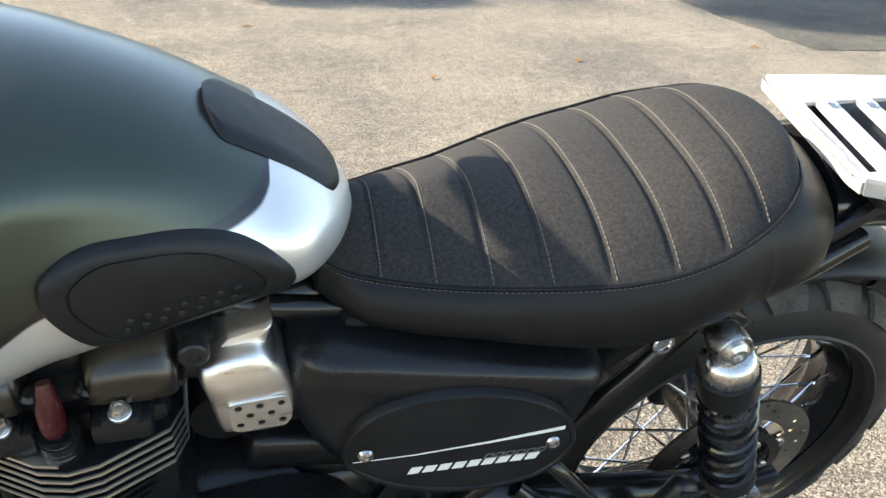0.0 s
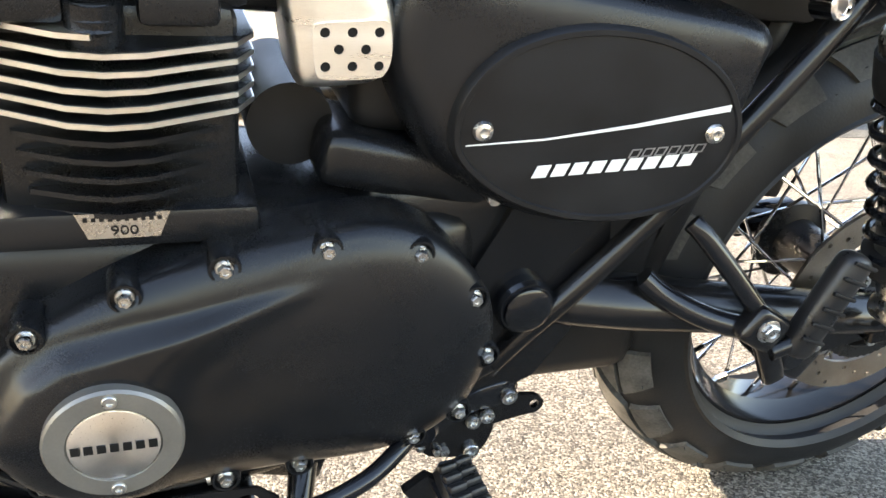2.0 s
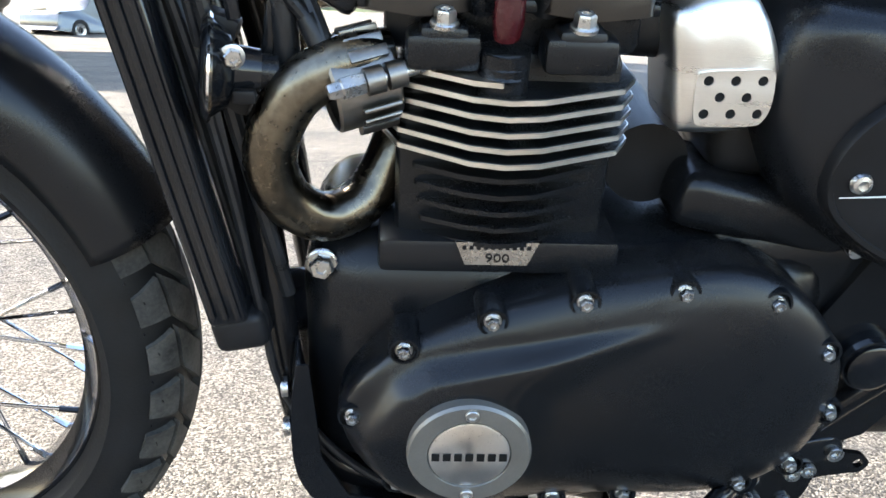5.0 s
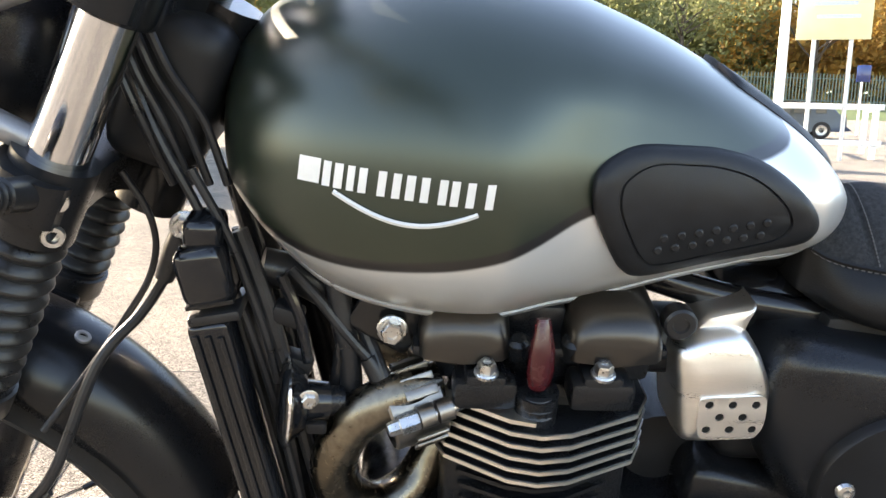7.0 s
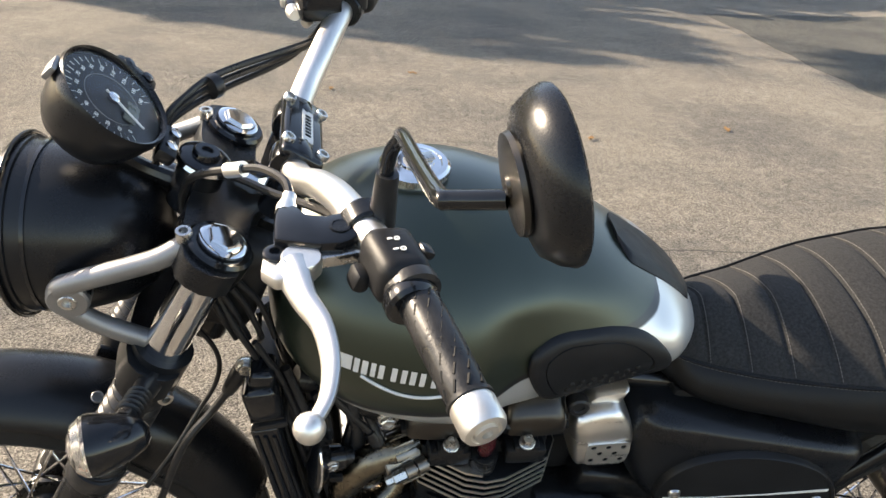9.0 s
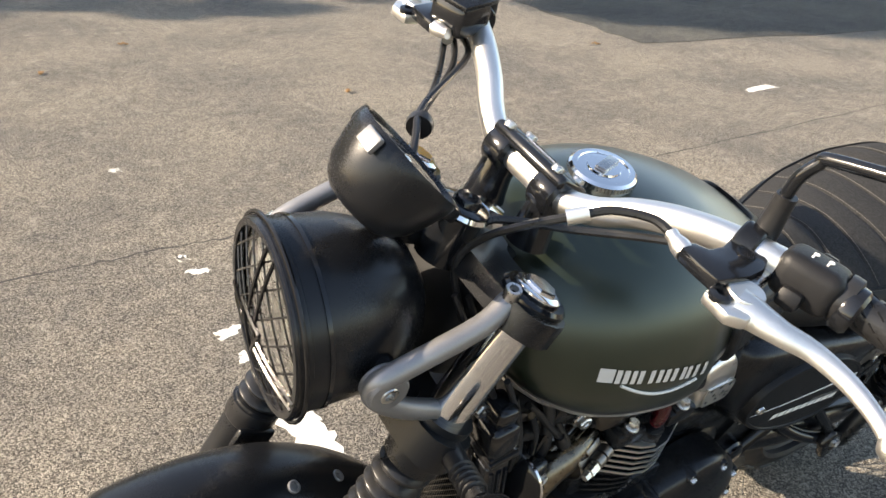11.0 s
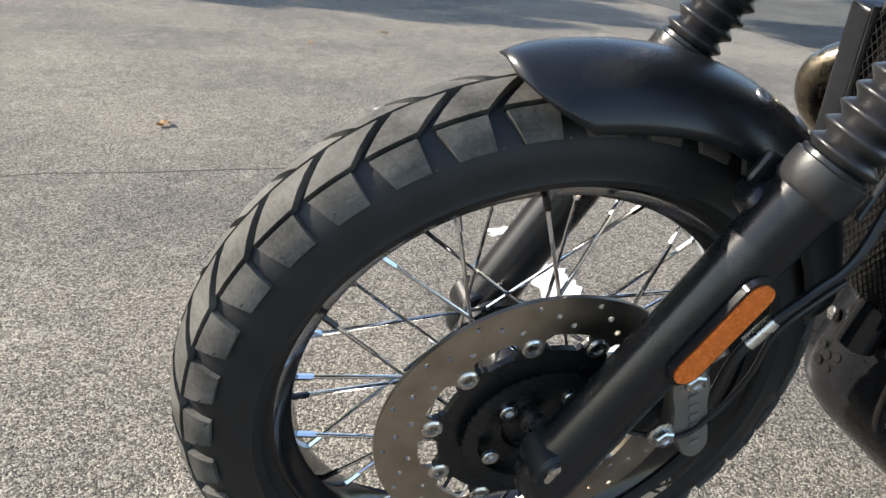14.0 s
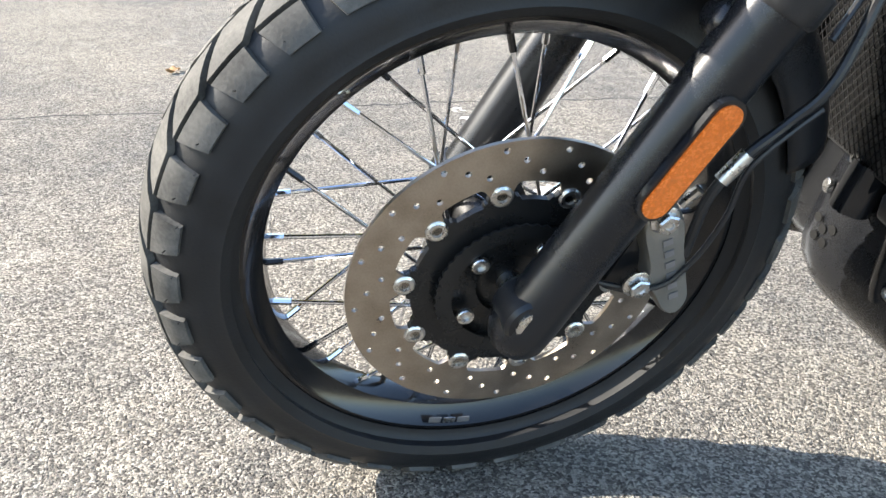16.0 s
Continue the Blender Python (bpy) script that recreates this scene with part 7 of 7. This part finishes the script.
    rc = part("rear_caliper", box((0.545, -0.105, 0.285), (0.075, 0.05, 0.05), (0, 30, 0), 0.010, None, 3), BLACK, bike, "black rear brake caliper")
    part("caliper_cap", lathe([(0.017, 0), (0.017, 0.008), (0.013, 0.011), (0, 0.011)], (0.535, -0.130, 0.292), (0, -1, 0), 20), GLOSS, rc)
    for x, z in ((0.566, 0.300), (0.52, 0.268)):
        part("caliper_bolt", capbolt((x, -0.130, z), (0, -1, 0), 0.007, 0.006), BOLT, rc)
    part("caliper_bracket", plate([[(0.555, 0.272), (0.70, 0.300), (0.70, 0.345), (0.64, 0.345), (0.58, 0.318)]], 0.012, side_at(-0.108)), FRAME, rc)
    part("rear_brake_hose", tube([(0.50, -0.11, 0.365), (0.515, -0.122, 0.32), (0.535, -0.125, 0.285), (0.55, -0.118, 0.265)], 0.005, 8), RUBBER, bike)
    part("chain_guard", box((0.52, 0.13, 0.40), (0.36, 0.02, 0.05), (0, 8, 0), 0.006), MATT, bike, "black chain guard")
    part("silencer", lathe([(0.03, 0), (0.052, 0.03), (0.055, 0.06), (0.055, 0.33), (0.05, 0.38), (0.03, 0.40), (0.026, 0.38)], (0.50, 0.205, 0.52), (0.98, 0.02, 0.16), 28), BLACK, bike, "black upswept silencer")
    part("inner_fender", box((0.42, 0.0, 0.50), (0.03, 0.13, 0.30), (0, 16, 0), 0.010), MATT, bike, "black inner mudguard")


rear_end()


# ---- the car park ----
PATCH = asphalt("newer_asphalt", (0.022, 0.023, 0.022), (0.075, 0.077, 0.072), (0.22, 0.22, 0.205))
CRACK = mat("tar_joint", (0.060, 0.056, 0.050), 0.8, 0.0, 0.3, 60, 0.5, 300)


def leaf_mat(name, dark, light):
    """Leaves that let part of the light through."""
    m = mat(name, dark, 0.65, 0.0, 0.35, 0.9, second=light)
    nd, lk = m.node_tree.nodes, m.node_tree.links
    b = nd["Principled BSDF"]
    tr = nd.new("ShaderNodeBsdfTranslucent")
    mix = nd.new("ShaderNodeMixShader")
    mix.inputs[0].default_value = 0.6
    col = b.inputs["Base Color"].links[0].from_socket
    lk.new(col, tr.inputs["Color"])
    lk.new(b.outputs[0], mix.inputs[1])
    lk.new(tr.outputs[0], mix.inputs[2])
    lk.new(mix.outputs[0], nd["Material Output"].inputs["Surface"])
    return m


LEAFY = leaf_mat("foliage", (0.20, 0.235, 0.095), (0.38, 0.39, 0.18))
LEAFO = leaf_mat("autumn_foliage", (0.42, 0.24, 0.06), (0.62, 0.42, 0.12))
BARK = mat("bark", (0.09, 0.07, 0.055), 0.9, 0.0, 0.4, 9, 0.8, 40)
WHITEP = mat("white_rail_paint", (0.75, 0.75, 0.73), 0.5, 0.0, 0.08, 6)
FENCE = mat("fence_green", (0.10, 0.13, 0.10), 0.5, 0.0, 0.2, 6)
SIGNY = mat("sign_face", (0.72, 0.66, 0.38), 0.5, 0.0, 0.1, 2)
GALV = mat("galvanised_post", (0.50, 0.51, 0.52), 0.45, 0.6, 0.15, 20)
CARB = mat("car_paint_black", (0.012, 0.012, 0.014), 0.15, 0.2, 0.1, 3, coat=0.8)
CARU = mat("car_paint_blue", (0.012, 0.03, 0.13), 0.2, 0.2, 0.1, 3, coat=0.8)
CARR = mat("car_paint_red", (0.30, 0.015, 0.02), 0.2, 0.2, 0.1, 3, coat=0.8)
CARG = mat("car_paint_grey", (0.10, 0.11, 0.12), 0.2, 0.4, 0.1, 3, coat=0.8)
CARGL = mat("car_window", (0.03, 0.035, 0.04), 0.08, 0.0, 0.1, 3)
LAMPW = mat("car_lamp", (0.75, 0.75, 0.75), 0.2, 0.3)
DRYLEAF = mat("dry_leaf", (0.26, 0.13, 0.05), 0.8, 0.0, 0.4, 60, 0.4, 200, second=(0.38, 0.22, 0.09))
GRASS = mat("grass", (0.06, 0.09, 0.03), 0.9, 0.0, 0.5, 3, 0.5, 30)


def slab(name, loops, z, th, m, label, category):
    ob = part(name, plate(loops, th, Matrix.Translation((0, 0, z))), m, None)
    return tagged(ob, label, category, kind="structure")


def ragged(pts, amp, seed, n=6):
    rnd = random.Random(seed)
    out = []
    m = len(pts)
    for i in range(m):
        a, b = Vector((*pts[i], 0)), Vector((*pts[(i + 1) % m], 0))
        for k in range(n):
            p = a.lerp(b, k / n)
            out.append((p.x + rnd.uniform(-amp, amp), p.y + rnd.uniform(-amp, amp)))
    return out


slab("patch_1", [ragged([(3.66, 3.3), (3.75, 4.9), (4.1, 8.0), (9.5, 9.2), (8.5, 2.6)], 0.03, 5, 12)], 0.0, 0.004, PATCH, "darker resurfaced asphalt patch", "asphalt patch")
for i, pts in enumerate(([(-0.300, 0.26), (-0.200, 0.27), (-0.176, 0.36), (-0.179, 0.54), (-0.188, 0.67), (-0.172, 0.81), (-0.205, 0.86), (-0.252, 0.84), (-0.284, 0.69), (-0.264, 0.55), (-0.268, 0.38)],
                         [(-0.255, 0.90), (-0.187, 0.895), (-0.180, 0.93), (-0.245, 0.95)], [(-0.27, 1.03), (-0.18, 1.06), (-0.17, 1.085), (-0.26, 1.075)],
                         [(-0.225, 1.43), (-0.165, 1.42), (-0.16, 1.45), (-0.21, 1.46)], [(-0.22, 1.52), (-0.19, 1.52), (-0.2, 1.56), (-0.23, 1.55)],
                         [(3.35, 2.12), (3.62, 2.13), (3.6, 2.2), (3.38, 2.18)], [(-0.22, 2.37), (-0.19, 2.37), (-0.19, 2.40), (-0.22, 2.40)])):
    ob = part("line_marking", plate([ragged(pts, 0.011, 20 + i, 9)], 0.002, Matrix.Translation((0, 0, 0.0))), LINE, None)
    tagged(ob, "worn remnant of a white painted bay line", "road marking", "bay line remnants")


def strip(name, pts, w, label):
    rnd = random.Random(3)
    P = spline([(x, y, 0) for x, y in pts], 14)
    lo, hi = [], []
    for i, p in enumerate(P):
        t = (P[min(i + 1, len(P) - 1)] - P[max(i - 1, 0)]).normalized()
        nn = Vector((-t.y, t.x, 0))
        o = rnd.uniform(-0.012, 0.012)
        ww = w * rnd.uniform(0.3, 1.2)
        lo.append(p + nn * (o - ww))
        hi.append(p + nn * (o + ww))
    ob = part(name, plate([[(p.x, p.y) for p in lo] + [(p.x, p.y) for p in reversed(hi)]], 0.0015, Matrix.Translation((0, 0, 0))), CRACK, None)
    return tagged(ob, label, "joint", kind="structure")


strip("joint_1", [(-6, 1.50), (-2.2, 1.60), (-0.685, 1.623), (-0.18, 1.632), (0.443, 1.601), (2.5, 1.58), (6, 1.7)], 0.0038, "dark tar joint across the asphalt")


def leaf(x, y, r, seed):
    rnd = random.Random(seed)
    bm = bmesh.new()
    rings = []
    for j in (-1, 0, 1):
        rings.append([Vector((r * (2 * k / 8 - 1), j * r * 0.45 * math.sin(math.pi * (k + 0.4) / 9) + 0.1 * r * math.sin(k), 0.004 + 0.25 * r * abs(j) + 0.15 * r * math.sin(k * 1.3 + seed))) for k in range(9)])
    ring_faces(bm, rings, False, False)
    ob = part("fallen_leaf", bm, DRYLEAF, None)
    ob.matrix_world = pose(x, y, 0.002, 0, 0, rnd.uniform(0, 360))
    ob.modifiers.new("thickness", "SOLIDIFY").thickness = 0.0008
    tagged(ob, "curled brown fallen leaf on the asphalt", "leaf", "fallen leaves")


for x, y, r, k in ((-1.02, 2.13, 0.035, 1), (0.35, 4.4, 0.03, 2), (2.05, 3.25, 0.035, 3), (-2.3, 3.1, 0.035, 4), (1.15, 3.0, 0.03, 5), (-1.9, 2.2, 0.025, 6), (3.3, 3.4, 0.03, 7), (-0.2, 3.9, 0.03, 8)):
    leaf(x, y, r, k)


# ---- beyond: rail, road, cars, fence, trees ----
def rail():
    t = thing("rail_fence", "white painted trolley bay rail on stout posts", "fence", pose(10.86, 24.2, 0, 0, 0, -23))
    for x, y in ((0.0, 0.0), (2.75, 0.0), (2.75, 2.6), (0.0, 2.6)):
        part("post", box((x, y, 0.80), (0.16, 0.14, 1.6), (0, 0, 0), 0.01), WHITEP, t)
    part("rail", box((1.40, -0.10, 1.60), (3.1, 0.06, 0.17), (0, 0, 0), 0.012), WHITEP, t)
    part("rail", box((1.40, -0.10, 0.55), (3.1, 0.06, 0.15), (0, 0, 0), 0.012), WHITEP, t)
    for x in (-0.1, 2.85):
        part("rail", box((x, 1.3, 1.60), (0.06, 2.7, 0.17), (0, 0, 0), 0.012), WHITEP, t)
    return t


rail()


def car(name, label, paint, m, L=4.3, Wd=1.75, Hh=1.45):
    """A parked car: body, glasshouse, windows, wheels, lamps."""
    c = thing(name, label, "car", m)
    prof = [(-0.5, 0.30), (-0.49, 0.52), (-0.44, 0.60), (-0.26, 0.66), (-0.16, 0.95), (-0.02, 1.0), (0.20, 0.99), (0.36, 0.88), (0.44, 0.66), (0.49, 0.60), (0.5, 0.35), (0.47, 0.2), (-0.46, 0.2)]
    pts = [(p.x * L, p.z * Hh) for p in spline([(a, 0, b) for a, b in prof], 3, True)]
    rings = []
    for y, sc in ((-0.5, 0.96), (-0.47, 1.0), (-0.2, 1.01), (0.2, 1.01), (0.47, 1.0), (0.5, 0.96)):
        rings.append([Vector((x * sc, y * Wd * (1 - 0.16 * ease(z, 0.65 * Hh, Hh)), z)) for x, z in pts])
    part("body", loft(rings), paint, c, "", 40)
    for s in (-1, 1):
        for x0, x1 in ((-0.17, 0.02), (0.04, 0.20), (0.22, 0.33)):
            y = s * Wd * 0.462
            part("window", plate([[(x0 * L + 0.12, 0.68 * Hh), (x1 * L, 0.68 * Hh), (x1 * L - 0.02, 0.93 * Hh if x1 < 0.3 else 0.85 * Hh), (x0 * L + (0.35 if x0 < -0.1 else 0.05), 0.93 * Hh)]], 0.03, Matrix.Translation((0, y, 0)) @ SIDE), CARGL, c)
        for x in (-0.31, 0.30):
            wh = part("wheel", lathe([(0.32, -0.1), (0.335, -0.07), (0.335, 0.07), (0.32, 0.1), (0.23, 0.1), (0.22, 0.07)], (x * L, s * Wd * 0.46, 0.335), (0, s, 0), 28), TYRE, c)
            part("rim", lathe([(0.225, 0.07), (0.2, 0.09), (0.06, 0.06), (0, 0.07)], (x * L, s * Wd * 0.46, 0.335), (0, s, 0), 10), STEEL, wh)
    for y in (-0.34, 0.34):
        part("headlight", box((-0.475 * L, y * Wd, 0.56 * Hh), (0.12, 0.36, 0.14), (0, 0, 0), 0.03), LAMPW, c)
        part("tail_light", box((0.485 * L, y * Wd, 0.60 * Hh), (0.08, 0.3, 0.16), (0, 0, 0), 0.03), REDPL, c)
    return c


car("car", "black hatchback parked beyond the white rail", CARB, pose(14.9, 32.4, 0.58, 0, 0, -22), 4.4)
car("car", "blue estate car parked beyond the white rail", CARU, pose(10.4, 36.6, 0.96, 0, 0, -16), 4.4, 1.8, 1.6)
car("car", "red hatchback parked across the car park", CARR, pose(-7.8, 40.0, 1.25, 0, 0, 6), 4.2, 1.75, 1.5)
car("car", "silver-grey hatchback parked on the asphalt", CARG, pose(-10.2, 27.6, 0, 0, 0, 62), 4.1, 1.75, 1.5)


def post(name, x, y, h, r, label, sign=None):
    t = thing(name, label, "sign post", pose(x, y, 0))
    if sign:
        for dx in (-0.47, 0.47):
            part("post", lathe([(r, 0), (r, h)], (dx, 0, 0), (0, 0, 1), 12), GALV, t)
        part("panel", box((0, -0.08, h - 0.85), (1.9, 0.04, 1.75), (0, 0, 0), 0.01), SIGNY, t, "pale yellow sign board")
        for k in range(3):
            part("print_bar", box((-0.1 + 0.1 * k, -0.105, h - 0.4 - 0.35 * k), (1.1, 0.006, 0.10), (0, 0, 0), 0), GALV, t)
    else:
        part("pole", lathe([(r * 1.2, 0), (r, 0.2), (r * 0.8, h), (0, h)], (0, 0, 0), (0, 0, 1), 14), WHITEP, t)
    return t


post("lamp_post", 10.72, 23.73, 8.0, 0.15, "tall white painted lamp column")
nb = post("notice_board", 11.45, 22.28, 5.1, 0.06, "pale sign board on two galvanised posts", True)
nb.matrix_world = pose(11.45, 22.28, 0, 0, 0, -27)
bs = post("street_sign", 18.9, 34.2, 3.6, 0.05, "short post with a small blue sign")
part("panel", box((0, -0.08, 3.35), (0.55, 0.03, 0.70), (0, 0, -27), 0.01), CARU, bs)

# road beyond the rail, raised a little, with its bank
rnd0 = random.Random(8)


def slope(name, rows, m, label, category, jit):
    bm = bmesh.new()
    ring_faces(bm, [[Vector((x, y - 0.10 * max(0, x - 15), z + rnd0.uniform(-jit, jit))) for x in range(-120, 161, 4)] for y, z in rows], False, False)
    ob = part(name, bm, m, None)
    return tagged(ob, label, category, kind="structure")


slope("road_1", ((20.0, 0.004), (24.0, 0.10), (28.0, 0.30), (32.0, 0.56), (36.6, 0.94), (40.0, 1.25), (44.0, 1.55)), ASPHALT, "grey asphalt road rising behind the rail", "road", 0.0)
slope("bank", ((44.0, 1.54), (46.0, 1.9), (50.0, 2.4), (56.0, 2.8), (75.0, 3.2)), GRASS, "rough grass bank rising to the trees", "bank", 0.05)


def palisade():
    bm = bmesh.new()
    for k in range(560):
        x = -40 + 0.2 * k
        box((x, 0, 1.0), (0.07, 0.02, 2.0), (0, 0, 0), 0, bm)
    for z in (0.35, 1.7):
        box((16, 0.03, z), (112, 0.04, 0.06), (0, 0, 0), 0, bm)
    ob = part("palisade_fence", bm, FENCE, None)
    ob.matrix_world = pose(2, 52.5, 2.45, 0, 0, -5)
    tagged(ob, "dark green steel palisade fence along the trees", "fence", kind="stuff")


palisade()


def crown(rnd, c, rad, n, size):
    """Many small leaf clumps round limb ends, with gaps."""
    bm = bmesh.new()
    lumps = [(Vector((rnd.gauss(0, 0.5), rnd.gauss(0, 0.5), rnd.gauss(0, 0.42))), rnd.uniform(0.25, 0.5)) for _ in range(11)]
    for k in range(n):
        q, s = rnd.choice(lumps)
        d = Vector((rnd.gauss(0, 1), rnd.gauss(0, 1), rnd.gauss(0, 1))).normalized() * s * rnd.uniform(0.5, 1.0)
        p = c + Vector(((q.x + d.x) * rad[0], (q.y + d.y) * rad[1], (q.z + d.z) * rad[2]))
        a = Vector((rnd.gauss(0, 1), rnd.gauss(0, 1), rnd.gauss(0, 1))).normalized() * size * rnd.uniform(0.6, 1.3)
        b = a.orthogonal().normalized() * a.length * rnd.uniform(0.5, 0.9)
        vs = [bm.verts.new(p + v) for v in (-a, b * 0.9, a, -b * 0.9)]
        bm.faces.new(vs)
    return bm


def tree(x, y, h, m, seed, label, clumps=2600):
    rnd = random.Random(seed)
    t = thing("tree", label, "tree", pose(x, y, 2.3 if y > 40 else 0.0), "roadside trees")
    bm = bmesh.new()
    tube([(0, 0, 0), (0.1, 0.05, h * 0.22), (0.0, 0.1, h * 0.5), (0.1, 0, h * 0.8)], 0.2, 10, 4, bm, [0.24, 0.18, 0.12, 0.03])
    for k in range(9):
        z = h * rnd.uniform(0.22, 0.6)
        a = rnd.uniform(0, 2 * math.pi)
        r = h * rnd.uniform(0.18, 0.32)
        tube([(0, 0.05, z), (r * 0.5 * math.cos(a), r * 0.5 * math.sin(a), z + h * 0.10), (r * math.cos(a), r * math.sin(a), z + h * rnd.uniform(0.15, 0.3))], 0.08, 7, 3, bm, [0.09, 0.05, 0.015])
    part("trunk", bm, BARK, t)
    part("crown", crown(rnd, Vector((0, 0, h * 0.62)), (h * 0.42, h * 0.42, h * 0.40), clumps, 0.17 if clumps < 5000 else 0.30), m, t, "", 180)
    return t


k = 0
for x in range(-44, 84, 7):
    rnd = random.Random(100 + k)
    o = 24 < x < 60 or k % 7 == 3
    tree(x + rnd.uniform(-1.5, 1.5), 57 + rnd.uniform(-1.5, 2.5) - 0.10 * max(0, x - 15), rnd.uniform(9, 13), LEAFO if o else LEAFY, 200 + k, "autumn tree with yellow-orange leaves" if o else "green leafy roadside tree")
    k += 1
for x in range(-60, 100, 11):
    rnd = random.Random(300 + k)
    tree(x + rnd.uniform(-2, 2), 66 + rnd.uniform(-1, 3) - 0.10 * max(0, x - 15), rnd.uniform(10, 13), LEAFY, 400 + k, "tall green tree behind the roadside row")
    k += 1
# two unseen trees, added so that their shade falls across the asphalt
tree(-11.6, 18.6, 13.0, LEAFY, 77, "unseen leafy tree added to shade the asphalt", 9000)
tree(-17.0, 17.9, 12.0, LEAFY, 78, "unseen leafy tree added to shade the asphalt", 9000)


def thicket(x0, x1, y, z, hgt, n, m, seed, label, size=0.26):
    """Undergrowth and low boughs as one mass of leaf clumps."""
    rnd = random.Random(seed)
    bm = bmesh.new()
    for _ in range(n):
        x = rnd.uniform(x0, x1)
        top = hgt * (0.72 + 0.28 * math.sin(x * 0.31 + seed) * math.sin(x * 0.83))
        p = Vector((x, y + rnd.gauss(0, 1.6) - 0.10 * max(0, x - 15), z + top * rnd.random() ** 0.8))
        a = Vector((rnd.gauss(0, 1), rnd.gauss(0, 1), rnd.gauss(0, 1))).normalized() * size * rnd.uniform(0.5, 1.3)
        b = a.orthogonal().normalized() * a.length * rnd.uniform(0.5, 0.9)
        bm.faces.new([bm.verts.new(p + q) for q in (-a, b, a, -b)])
    ob = part("thicket", bm, m, None, "", 180)
    return tagged(ob, label, "bushes", kind="stuff")


thicket(-60, 26, 61, 2.6, 13.0, 22000, LEAFY, 5, "dense green bushes and boughs behind the fence")
thicket(22, 62, 60, 2.6, 12.0, 13000, LEAFO, 6, "yellow-orange autumn bushes behind the fence")
thicket(60, 110, 61, 2.6, 12.0, 9000, LEAFY, 9, "dense green bushes and boughs behind the fence")
thicket(-20, 14, 59, 2.6, 10.0, 3000, LEAFO, 11, "scattered autumn boughs among green bushes")
thicket(-90, 130, 72, 3.0, 13.0, 26000, LEAFY, 13, "far wall of green trees behind the bushes", 0.95)
thicket(-70, 30, 66, 2.8, 11.0, 16000, LEAFY, 17, "tall green bushes between the trees", 0.5)
thicket(26, 115, 65, 2.8, 11.0, 11000, LEAFO, 18, "tall autumn bushes between the trees", 0.5)
